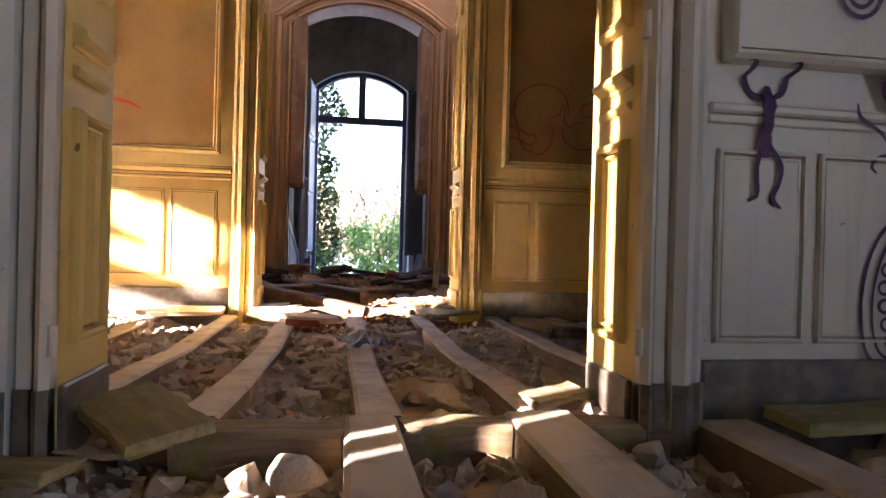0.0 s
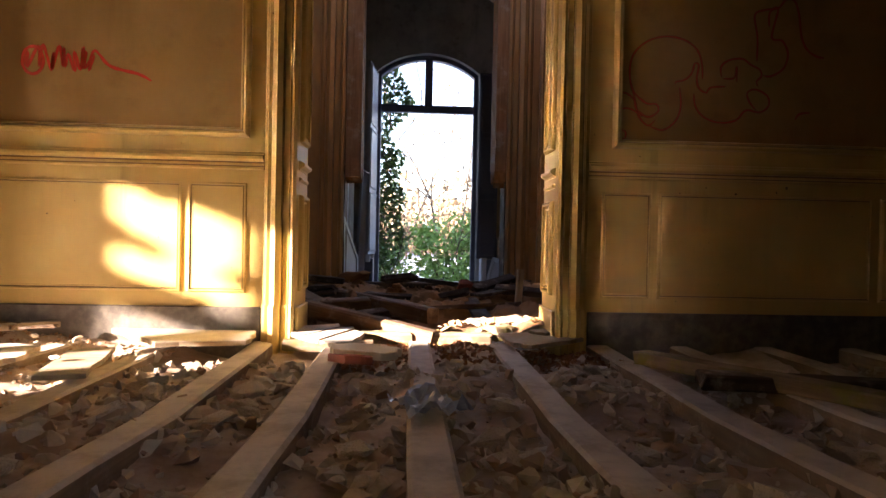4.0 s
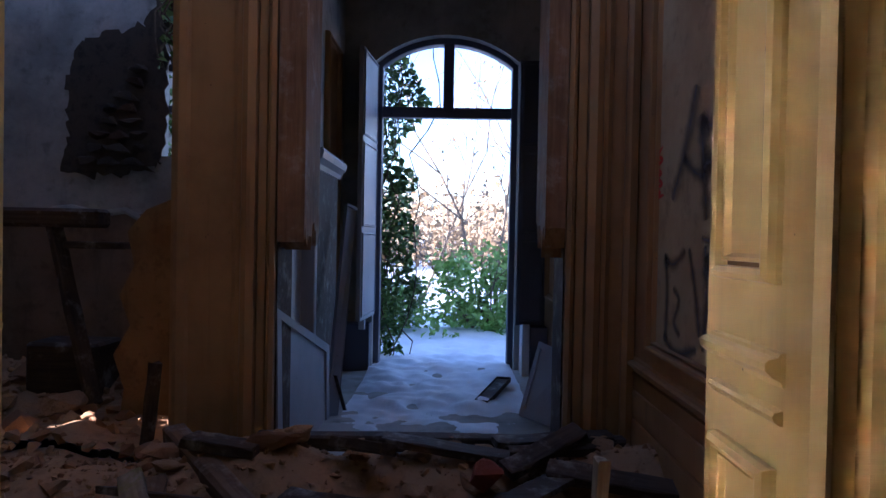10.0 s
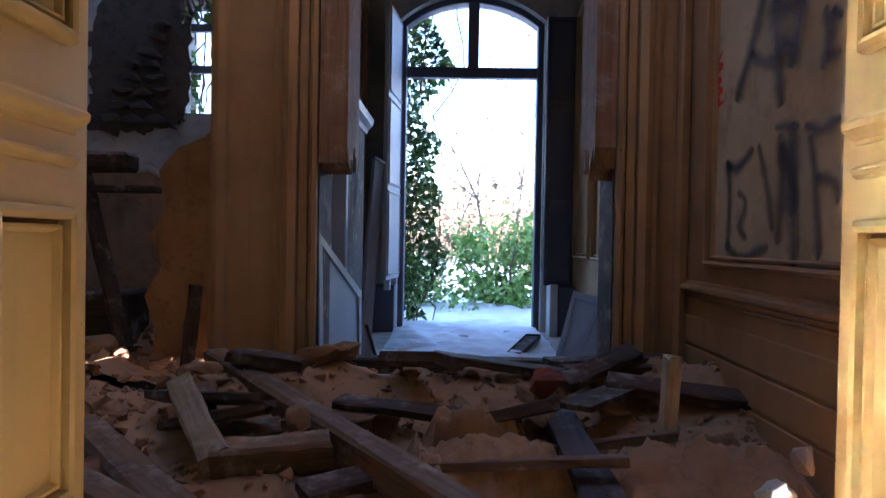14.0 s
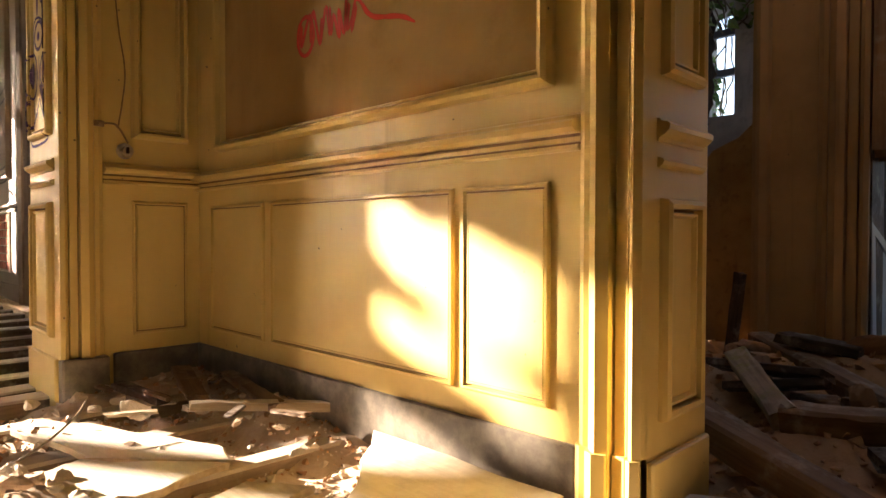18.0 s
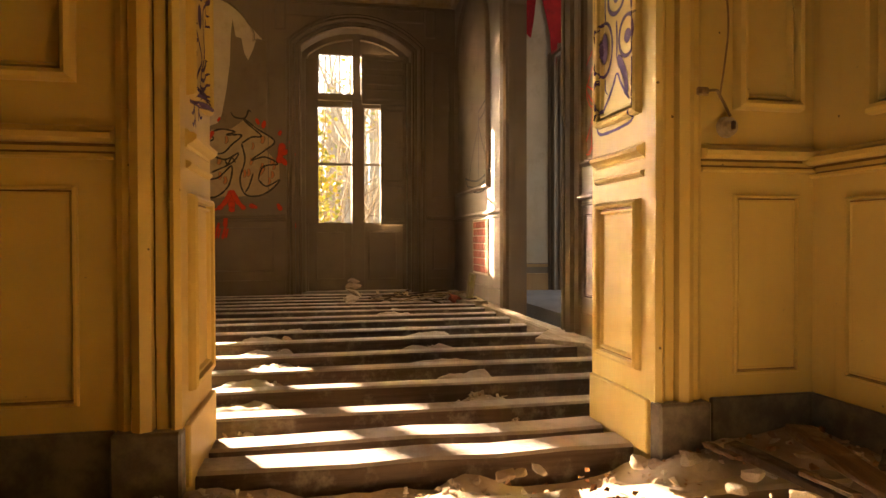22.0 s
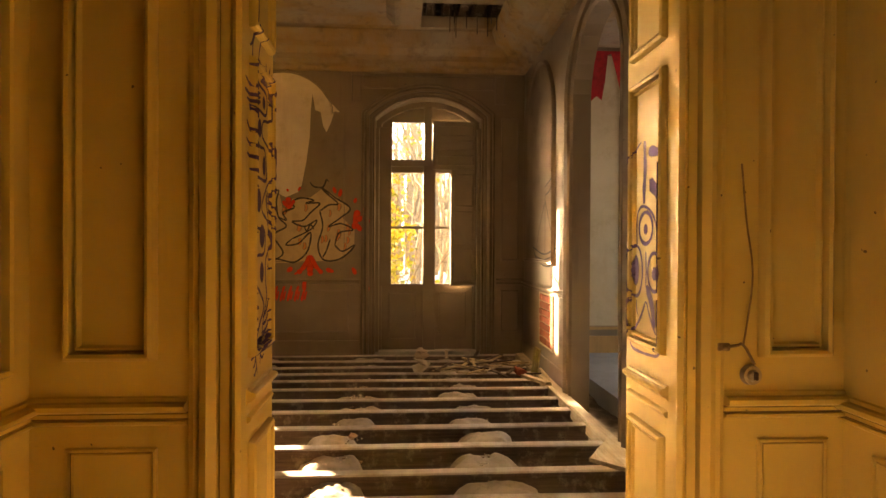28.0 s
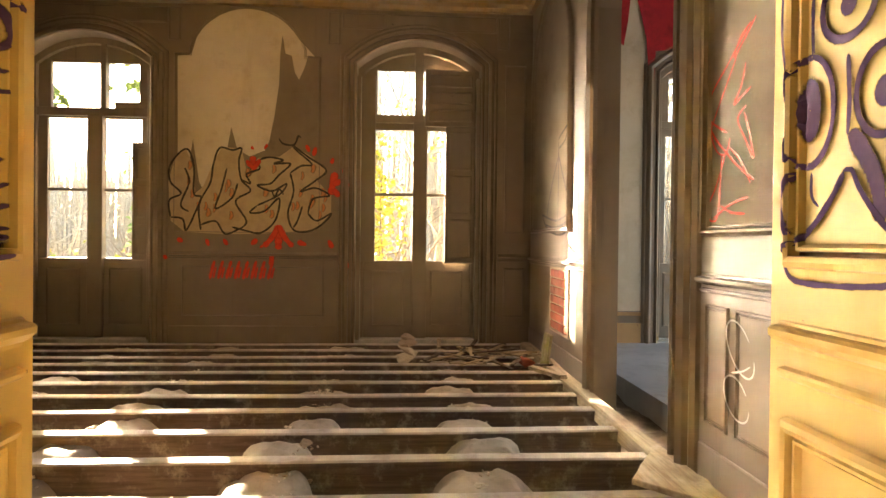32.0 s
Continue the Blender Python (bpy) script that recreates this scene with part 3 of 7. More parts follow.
vs, fs = [], []
ring = [-600, -120, -40, -20, -12] + [-9 + 0.5 * i for i in range(27)] + [6, 10, 20, 40, 120, 600]
ringy = [-600, -120, -40, -20, -10, 0, 5, 8] + [8.3 + 0.3 * i for i in range(24)] + [17, 20, 26, 40, 120, 600]
for y in ringy:
    for x in ring:
        near = max(0.0, 1 - abs(y - 11) / 9)
        vs.append((x, y, -0.24 + near * 0.1 * noise.noise(Vector((x * 1.3, y * 1.3, 0)))))
for j in range(len(ringy) - 1):
    for i in range(len(ring) - 1):
        k = j * len(ring) + i
        fs.append((k, k + 1, k + len(ring) + 1, k + len(ring)))
me = bpy.data.meshes.new("ground")
me.from_pydata(vs, [], fs)
me.materials.append(SNOW)
tagged(new("ground", me), "snow-covered ground", "ground", kind="structure")

# ---- joinery on the walls ----
def dado(parent, face, a0, a1, z, material):
    moulding(parent, "dado_rail", face, [(a0, z), (a1, z)], DADO, material)


def skirting(parent, face, a0, a1, z0=0.0, h=0.15, material=None):
    strip(parent, "baseboard", face, a0, a1, z0 - 0.25, z0 + h, 0.014, material or MARBLE, 0.004)



# hall, north wall
f = Face("x", 3.72, -1)
casing(w_bc, f, -0.48, 0.70, 2.5, CREAM, foot=-0.05)
for path in ([(-0.48, -0.1), (-0.48, 0.16)], [(0.70, 0.16), (0.70, -0.1)]):
    moulding(w_bc, "plinth_block", f, path, [(d * 1.03, h + 0.008 if h > 0 else h) for d, h in CASING], CREAM)
dado(w_bc, f, -2.42, -0.625, 0.762, CREAM)
dado(w_bc, f, 0.845, 3.0, 0.762, CREAM)
skirting(w_bc, f, -2.42, -0.63)
skirting(w_bc, f, 0.85, 3.0)
panel(w_bc, f, -2.22, -0.69, 0.905, 2.6, CREAM, CREAM_FIELD)
panel(w_bc, f, 0.95, 2.85, 0.905, 2.6, CREAM, CREAM_FIELD)
for a, b in ((-2.3, -1.9), (-1.85, -0.985), (-0.955, -0.7), (0.91, 1.14), (1.175, 2.2), (2.24, 2.85)):
    panel(w_bc, f, a, b, 0.215, 0.702, CREAM, prof=SMALL, depth=0.006)
# hall, west wall
f = Face("y", -2.42, 1)
casing(w_bd, f, 2.01, DOOR_N, 2.55, CREAM, foot=-0.05)
for a in (1.865, DOOR_N):
    strip(w_bd, "plinth_block", f, a - 0.004, a + 0.149, -0.1, 0.15, 0.054, MARBLE, 0.006)
dado(w_bd, f, 1.45, 1.865, 0.776, CREAM)
dado(w_bd, f, DOOR_N + 0.145, 3.72, 0.776, CREAM)
skirting(w_bd, f, 1.45, 1.86)
skirting(w_bd, f, 3.39, 3.72)
for a, b in ((1.545, 1.785), (3.46, 3.67)):
    panel(w_bd, f, a, b, 0.95, 2.5, CREAM)
    panel(w_bd, f, a, b, 0.21, 0.715, CREAM, prof=SMALL, depth=0.006)
# hall, south wall and the anteroom's side of it
f = Face("x", 1.45, 1)
casing(w_ab, f, -0.5, 0.605, 2.5, CREAM, foot=-0.05)
dado(w_ab, f, -2.42, -0.645, 0.77, CREAM)
dado(w_ab, f, 0.75, 3.0, 0.77, CREAM)
skirting(w_ab, f, -2.42, -0.65)
skirting(w_ab, f, 0.755, 3.0)
panel(w_ab, f, -2.3, -0.75, 0.93, 2.5, CREAM, CREAM_FIELD)
panel(w_ab, f, 0.85, 2.85, 0.93, 2.5, CREAM, CREAM_FIELD)
for a, b in ((-2.3, -1.9), (-1.85, -0.75), (0.85, 1.9), (1.95, 2.85)):
    panel(w_ab, f, a, b, 0.21, 0.715, CREAM, prof=SMALL, depth=0.006)
f = Face("x", 1.22, -1)
for a, b in ((-2.42, -0.5), (0.605, 3.0)):
    strip(w_ab, "wall_boarding", f, a, b, -0.3, H - 0.004, 0.006, WHITE)
f = Face("x", 1.214, -1)
casing(w_ab, f, -0.5, 0.605, 2.5, WHITE, foot=0.0)
for path in ([(-0.5, -0.1), (-0.5, 0.15)], [(0.605, 0.15), (0.605, -0.1)]):
    moulding(w_ab, "plinth_block", f, path, [(d * 1.03, h + 0.007 if h > 0 else h) for d, h in CASING], MARBLE)
for a, b, c, d in ((-2.42, -0.645, -2.3, -0.74), (0.75, 3.0, 0.78, 2.8)):
    strip(w_ab, "dado_rail", f, a, b, 0.714, 0.736, 0.017, WHITE, 0.006)
    strip(w_ab, "rail_bead", f, a, b, 0.692, 0.712, 0.01, WHITE, 0.004)
    skirting(w_ab, f, a, b, 0.03, 0.165)
    panel(w_ab, f, c, d, 0.82, 2.4, WHITE)
for a, b in ((0.775, 0.985), (1.015, 1.9), (1.95, 2.8), (-1.0, -0.74), (-2.3, -1.05)):
    panel(w_ab, f, a, b, 0.23, 0.64, WHITE, prof=SMALL, depth=0.006)
# cheeks of the three doorways
reveal(w_ab, Face("y", 0.605, -1), 1.225, 1.445, 2.5, CREAM, MARBLE)
reveal(w_ab, Face("y", -0.5, 1), 1.225, 1.445, 2.5, CREAM, MARBLE)
reveal(w_bc, Face("y", -0.48, 1), 3.725, 3.995, 2.5, CREAM, CREAM)
reveal(w_bc, Face("y", 0.70, -1), 3.725, 3.995, 2.5, CREAM, CREAM)
reveal(w_bd, Face("x", 2.01, 1), -2.795, -2.425, 2.55, CREAM, CREAM, 0.045)
reveal(w_bd, Face("x", DOOR_N, -1), -2.795, -2.425, 2.55, CREAM, CREAM, 0.045)
# iron hinges left on the anteroom door frame
for a, s in ((-0.5, 1), (0.605, -1)):
    for z in (0.235, 0.88, 1.75):
        bm = bmesh.new()
        bmesh.ops.create_cone(bm, cap_ends=True, segments=10, radius1=0.009, radius2=0.009, depth=0.055, matrix=Matrix.Translation((a + s * 0.002, 1.196, z)))
        part("hinge", bm, WHITE, w_ab, "grey painted iron hinge")

# ---- salon joinery ----
f = Face("y", -7.95, 1)
BIG = [(d * 1.15, h * 1.2) for d, h in CASING]
WIN_Y = (-0.45, 2.73, 5.75)
for y in WIN_Y:
    casing(w_dw, f, y - 0.61, y + 0.61, 2.72, SALON, BIG, rise=0.24, foot=0.0)
for a, b in ((0.34, 1.94), (3.52, 3.85)):
    dado(w_dw, f, a, b, 0.8, SALON)
    skirting(w_dw, f, a, b, 0, 0.16, SALON)
    if b - a > 1:
        panel(w_dw, f, a + 0.12, b - 0.12, 0.25, 0.74, SALON, prof=SMALL)
    else:
        panel(w_dw, f, a + 0.06, b - 0.06, 0.25, 0.74, SALON, prof=SMALL)
        panel(w_dw, f, a + 0.06, b - 0.06, 1.08, 2.75, SALON, prof=SMALL)
for y in (1.14,):
    a0, a1 = 0.38, 1.77
    path = [(a0, 1.06), (a1, 1.06), (a1, 2.78), (a1 - 0.14, 2.78), (a1 - 0.14, 2.84)] + arch(a0 + 0.14, a1 - 0.14, 2.84, 0.41)[1:-1] + [(a0 + 0.14, 2.84), (a0 + 0.14, 2.78), (a0, 2.78)]
    moulding(w_dw, "arched_panel_moulding", f, path, SMALL, SALON, True)
    bm = bmesh.new()
    bm.faces.new([bm.verts.new(f.p(a, z, 0.003)) for a, z in path])
    part("panel_field", bm, SALON_FIELD, w_dw)
for y in WIN_Y[:2]:
    panel(w_dw, f, y - 0.76, y + 0.76, 3.06, 3.22, SALON, prof=SMALL)
    for s in (-0.86, 0.8):
        panel(w_dw, f, y + s - 0.03, y + s + 0.09, 2.9, 3.22, SALON, prof=SMALL)
CORNICE = [(0, 0), (0, 0.05), (0.04, 0.06), (0.06, 0.12), (0.1, 0.14), (0.13, 0.24), (0.19, 0.3), (0.22, 0.4), (0.27, 0.42), (0.33, 0.45), (0.345, 0.45), (0.345, 0)]
cw = moulding(None, "cornice", f, [(-1.3, 3.25), (3.85, 3.25)], CORNICE, CEIL)
tagged(cw, "stained plaster cornice with stepped mouldings", "cornice", kind="structure")
f = Face("x", 3.85, -1)
cn = moulding(None, "cornice", f, [(-7.95, 3.252), (-2.8, 3.252)], CORNICE, CEIL)
tagged(cn, "stained plaster cornice with stepped mouldings", "cornice", kind="structure")
casing(w_dn, f, -5.73, -4.57, 2.5, SALON, [(d * 1.5, h * 1.5) for d, h in CASING], rise=0.5, foot=0.0)
for a, b in ((-7.95, -5.96), (-4.34, -2.8)):
    dado(w_dn, f, a, b, 0.79, SALON)
    skirting(w_dn, f, a, b, 0, 0.16, SALON)
a0, a1 = -7.8, -6.42
path = [(a0, 1.08), (a1, 1.08), (a1, 2.5)] + arch(a0, a1, 2.5, 0.66)[1:-1] + [(a0, 2.5)]
moulding(w_dn, "arched_panel_moulding", f, path, FRAME, SALON, True)
bm = bmesh.new()
bm.faces.new([bm.verts.new(f.p(a, z, 0.003)) for a, z in path])
part("panel_field", bm, SALON_FIELD, w_dn)
panel(w_dn, f, -4.31, -3.0, 1.02, 2.9, SALON, SALON_FIELD)
for a, b in ((-4.3, -4.12), (-4.06, -3.0)):
    panel(w_dn, f, a, b, 0.25, 0.74, SALON, prof=SMALL)
# bare brick where the panelling is gone
bm = bmesh.new()
box(bm, -7.02, -6.48, 3.846, 3.852, 0.28, 0.78)
part("mortar_bed", bm, m_plain("old_mortar", (0.4, 0.33, 0.25), (0.28, 0.2, 0.14), 0.95, 0, 30, 0.6), w_dn)
mesh_brick = None
for row in range(7):
    for col in range(4):
        x0 = -7.03 + col * 0.155 - (0.07 if row % 2 else 0.0)
        xa, xb = max(x0, -7.015), min(x0 + 0.145, -6.485)
        if xb - xa < 0.03:
            continue
        bm = boxed(xa, xb, 3.838 - random.uniform(0, 0.006), 3.85, 0.285 + row * 0.071, 0.285 + row * 0.071 + 0.061, bevel=0.004)
        part("brick", bm, BRICK, w_dn)
# edge of torn plaster round the bricks
moulding(w_dn, "torn_edge", f, rect(-7.04, -6.46, 0.26, 0.8), [(0, -0.002), (0, 0.012), (0.01, 0.016), (0.02, 0.004), (0.022, -0.002)], BARE_PLASTER, True)

# salon ceiling, with the hole
bm = bmesh.new()
HX0, HX1, HY0, HY1 = -7.42, -6.75, 2.62, 3.62
for x0, x1, y0, y1 in ((-8.4, HX0, -5.1, 8.5), (HX1, -3.6, -5.1, 8.5), (-3.6, -2.42, -5.1, 4.1), (HX0, HX1, -5.1, HY0), (HX0, HX1, HY1, 8.5)):
    box(bm, x0, x1, y0, y1, H, H + 0.12)
ceil_d = tagged(part("ceiling_salon", bm, CEIL), "water-stained coffered plaster ceiling with a fallen patch", "ceiling", kind="structure")
bm = bmesh.new()
box(bm, -8.4, -2.42, -5.1, 4.1, H + 0.3, H + 0.4)
for i in range(6):
    box(bm, HX0 - 0.3, HX1 + 0.3, HY0 + 0.06 + i * 0.17, HY0 + 0.15 + i * 0.17, H + 0.13, H + 0.28)
for i in range(14):
    y = HY0 + random.random() * (HY1 - HY0)
    x = HX0 + random.random() * 0.5
    box(bm, x, x + 0.03, y, y + 0.008, H - random.uniform(0.04, 0.16), H + 0.16)
tagged(part("ceiling_laths", bm, DARK_WOOD), "dark broken laths above the fallen ceiling", "ceiling", kind="structure")
bm = bmesh.new()
fz = H - 0.001


class Flat:
    """A ceiling seen from below, for mouldings."""

    def __init__(self, z):
        self.z = z

    def p(self, a, b, h=0.0):
        return Vector((a, b, self.z - h))


for x0, x1, y0, y1 in ((-7.3, -5.3, -0.9, 2.4), (-5.0, -3.2, -0.9, 3.3)):
    sweep(bm, Flat(H), rect(x0, x1, y0, y1), [(0, -0.002), (0, 0.03), (0.05, 0.05), (0.09, 0.03), (0.12, 0.012), (0.14, -0.002)], True)
cm = part("ceiling_mouldings", bm, CEIL)
tagged(cm, "plaster coffer mouldings on the ceiling", "moulding", kind="structure")


# ---- windows ----
def french_window(name, y, shutters, fan=(-0.045, 0.045), rail=False):
    """A two-leaf French window with a fanlight, set in the west wall."""
    f = Face("y", -8.2, 1)
    w = tagged(new(name), "tall French window with flaking brown frames and a fanlight", "window", kind="structure")
    def bar(nm, a0, a1, z0, z1, h0, h1, m=SHUTTER, par=w):
        bm = bmesh.new()
        p, q = f.p(a0, z0, h0), f.p(a1, z1, h1)
        box(bm, min(p.x, q.x), max(p.x, q.x), min(p.y, q.y), max(p.y, q.y), z0, z1, bevel=0.004)
        return part(nm, bm, m, par)
    bar("window_sill", y - 0.62, y + 0.62, -0.2, 0.02, -0.15, 0.2, OLD_PLASTER)
    bm = bmesh.new()
    path = [(y + 0.61, 0.02), (y + 0.61, 2.72)] + arch(y - 0.61, y + 0.61, 2.72, 0.24)[1:-1] + [(y - 0.61, 2.72), (y - 0.61, 0.02)]
    sweep(bm, f, path, [(0.0, 0.0), (0.0, 0.07), (0.06, 0.07), (0.07, 0.05), (0.07, 0.0)])
    part("window_frame", bm, SHUTTER, w)
    bar("transom", y - 0.54, y + 0.54, 2.19, 2.27, -0.02, 0.08)
    bar("mullion", y - 0.055, y + 0.09, -0.05, 2.2, 0.0, 0.09)
    if rail:
        bar("fanlight_rail", y + 0.19, y + 0.54, 2.27, 2.335, 0.002, 0.06)
    bar("fanlight_bar", y + fan[0], y + fan[1], 2.26, 2.9, 0.0, 0.08)
    for s in (-1, 1):
        a0, a1 = sorted((y + s * 0.055, y + s * 0.54))
        leaf = bar("leaf_panel", a0, a1, -0.05, 0.8, 0.0, 0.045)
        panel(leaf, Face("y", -8.155, 1), a0 + 0.08, a1 - 0.08, 0.14, 0.7, SHUTTER, prof=SMALL)
        inner, outer = (a0, a1) if s > 0 else (a1, a0)
        bar("stile", min(outer, outer - s * 0.09), max(outer, outer - s * 0.09), 0.8, 2.19, 0.0, 0.045)
        bar("top_rail", a0, a1, 2.172 if rail else 2.12, 2.19, 0.001, 0.044)
        bar("muntin", a0, a1, 1.455, 1.485, 0.005, 0.04)
        for z0, z1 in ((0.79, 1.46), (1.48, 2.13)):
            g = bar("pane", a0 + 0.01, a1 - 0.01, z0, z1, 0.02, 0.024, GLASS)
            g.visible_shadow = False
        g = bar("fanlight_pane", a0, a1, 2.26, 2.74, 0.02, 0.024, GLASS)
        g.visible_shadow = False
        bar("fanlight_stile", min(outer, outer - s * 0.12), max(outer, outer - s * 0.12), 2.27, 2.75, 0.001, 0.044)
    bm = bmesh.new()
    pts = arch(y - 0.56, y + 0.56, 2.72, 0.2)
    lo_, hi_ = [], []
    for (p, zp), (q, zq) in zip(pts, pts[1:]):
        if zp > 2.722 or zq > 2.722:
            hexa(bm, [f.p(p, 2.72, 0.002), f.p(q, 2.72, 0.002), f.p(q, 2.72, 0.04), f.p(p, 2.72, 0.04), f.p(p, max(zp, 2.721), 0.002), f.p(q, max(zq, 2.721), 0.002), f.p(q, max(zq, 2.721), 0.04), f.p(p, max(zp, 2.721), 0.04)])
    part("tympanum", bm, SHUTTER, w)
    for k, (a0, a1, z0, z1, hh) in enumerate(shutters):
        sh = tagged(bar("interior_shutter", a0, a1, z0, z1, hh, hh + 0.03, par=None), "flaking grey-brown interior shutter leaf", "shutter")
        fz_ = Face("y", -8.2 + hh + 0.03, 1)
        if a1 - a0 > 0.15:
            zz = [z0 + 0.05 + i * (z1 - z0 - 0.05) / 3 for i in range(4)]
            for za, zb in zip(zz, zz[1:]):
                panel(sh, fz_, a0 + 0.035, a1 - 0.035, za, zb - 0.05, SHUTTER, prof=SMALL)
    # shutter boxes in the cheeks
    for s in (-1, 1):
        a = y + s * 0.61
        bm = bmesh.new()
        box(bm, -8.1, -7.97, min(a, a - s * 0.04), max(a, a - s * 0.04), 0.02, 2.62, bevel=0.004)
        sh = tagged(part("folded_shutter", bm, SHUTTER), "folded grey-brown interior shutter in its box", "shutter")
    return w


french_window("window_1", 2.73, [(3.0, 3.3, 0.78, 2.15, 0.1), (2.79, 3.3, 2.152, 2.72, 0.1), (2.16, 2.3, 0.78, 2.64, 0.1)])
french_window("window_2", -0.45, [(-0.06, 0.15, 0.78, 1.93, 0.1)], (0.06, 0.115), True)
french_window("window_3", 5.75, [(5.66, 6.3, 0.1, 2.66, 0.1)])

# open doorway to the garden: frame, transom, fanlight bar
f = Face("x", 8.3, -1)
win5 = tagged(new("window_4"), "open arched garden doorway, frame and fanlight bar only", "window", kind="structure")
bm = bmesh.new()
path = [(0.8, -0.14), (0.8, 2.42)] + arch(-0.38, 0.8, 2.42, 0.22)[1:-1] + [(-0.38, 2.42), (-0.38, -0.14)]
sweep(bm, f, path, [(0.0, -0.03), (0.0, 0.06), (0.045, 0.06), (0.05, 0.045), (0.05, -0.03)])
# dark frame paint with the blue flare round the doorway put into its colour
FRAME_FLARE = m_paint("flare_tinted_dark_frame", (0.1, 0.1, 0.13), (0.06, 0.06, 0.08), (0.04, 0.03, 0.03))
part("window_frame", bm, FRAME_FLARE, win5)
part("transom", boxed(-0.33, 0.75, 8.25, 8.32, 1.975, 2.035, bevel=0.005), FRAME_FLARE, win5)
part("mullion", boxed(0.175, 0.265, 8.25, 8.32, 2.035, 2.62, bevel=0.005), FRAME_FLARE, win5)
for a0, a1 in ((-0.33, 0.175), (0.265, 0.75)):
    part("fanlight_rail", boxed(a0, a1, 8.26, 8.31, 2.035, 2.065, bevel=0.004), FRAME_FLARE, win5)


# ---- ruined room and lobby joinery ----
f = Face("x", 5.6, -1)
casing(w_c2, f, -0.47, 0.75, 2.3, DARK_PANEL, [(d * 1.3, h * 1.3) for d, h in CASING], rise=0.22, foot=0.0)
for a, b in ((-0.9, -0.7), (0.99, 1.04)):
    moulding(w_c2, "pilaster_strip", f, [(a, -0.1), (a, H)], [(0, -0.003), (0, 0.02), (-0.02, 0.03), (-0.05, 0.02), (-0.06, -0.003)], DARK_PANEL)


def splintered(x0, x1, y0, y1, z0, z1, material, name, label):
    """A board broken off below, with splinters."""
    bm = bmesh.new()
    n = 9
    for i in range(n):
        a, b = y0 + (y1 - y0) * i / n, y0 + (y1 - y0) * (i + 1) / n
        d0, d1 = random.uniform(-0.12, 0.06), random.uniform(-0.12, 0.06)
        hexa(bm, [(x0, a, z0 + d0), (x1, a, z0 + d0), (x1, b, z0 + d1), (x0, b, z0 + d1), (x0, a, z1), (x1, a, z1), (x1, b, z1), (x0, b, z1)])
    return part(name, bm, material, w_c2, label)


SPLINT = m_wood("split_brown_panelling", (0.36, 0.21, 0.11), (0.22, 0.12, 0.06), "z")
splintered(-0.46, -0.345, 5.57, 5.86, 1.0, 2.42, SPLINT, "broken_cheek_board", "splintered brown wooden cheek board")
splintered(0.66, 0.745, 5.57, 5.86, 0.98, 2.42, SPLINT, "broken_cheek_board", "splintered brown wooden cheek board")

for xx, oo in ((0.75, -1), (-0.47, 1)):
    strip(w_c2, "bare_cheek", Face("y", xx, oo), 5.605, 5.845, -0.1, 1.02, 0.006, DARK_WOOD)
f = Face("y", 1.05, -1)
dado(w_ce, f, 4.0, 5.6, 0.4, DARK_PANEL)
panel(w_ce, f, 4.3, 5.36, 0.54, 2.5, DARK_PANEL, DARK_FIELD)
for z in (0.1, 0.22, 0.34):
    strip(w_ce, "plank_board", f, 4.0, 5.6, z - 0.11, z - 0.002, 0.012, DARK_PANEL, 0.004)
f = Face("y", 1.05, -1)
for a, b in ((5.9, 6.5), (6.6, 7.3), (7.4, 7.95)):
    panel(w_ce, f, a, b, 0.5, 2.4, DARK_PANEL, prof=FRAME)
f = Face("y", -0.64, 1)
for a, b in ((7.35, 7.85),):
    panel(w_lw, f, a, b, 0.3, 2.4, DARK_PANEL, prof=FRAME)
bm = bmesh.new()
box(bm, -0.64, -0.56, 6.74, 7.48, -0.1, 1.4, bevel=0.006)
pier = tagged(part("panelled_pier", bm, DARK_WOOD), "dark panelled pier with a moulded cap", "pier")
bm = bmesh.new()
sweep(bm, Face("y", -0.56, 1), [(6.7, 1.37), (7.52, 1.37)], [(0, -0.08), (0, 0.01), (0.03, 0.02), (0.06, 0.05), (0.1, 0.06), (0.12, 0.05), (0.13, -0.08)])
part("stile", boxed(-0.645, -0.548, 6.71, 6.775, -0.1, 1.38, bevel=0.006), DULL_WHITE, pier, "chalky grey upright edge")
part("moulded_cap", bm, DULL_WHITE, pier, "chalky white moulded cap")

# torn pale plaster behind the broken panelling
bm = bmesh.new()
rt = random.Random(52)
cols = []
for k in range(15):
    y = 5.88 + 0.06 * k
    low = (1.05 - 0.95 * (y - 5.9) if y < 6.5 else 0.42) + rt.uniform(-0.05, 0.05)
    cols.append([bm.verts.new((xx, y, z)) for xx in (-0.642, -0.63) for z in (low, 2.9)])
for p, q in zip(cols, cols[1:]):
    bm.faces.new((p[2], q[2], q[3], p[3]))
    bm.faces.new((p[0], q[0], q[2], p[2]))
part("torn_plaster", bm, BLUE_WHITE, w_lw, "torn chalky white plaster")


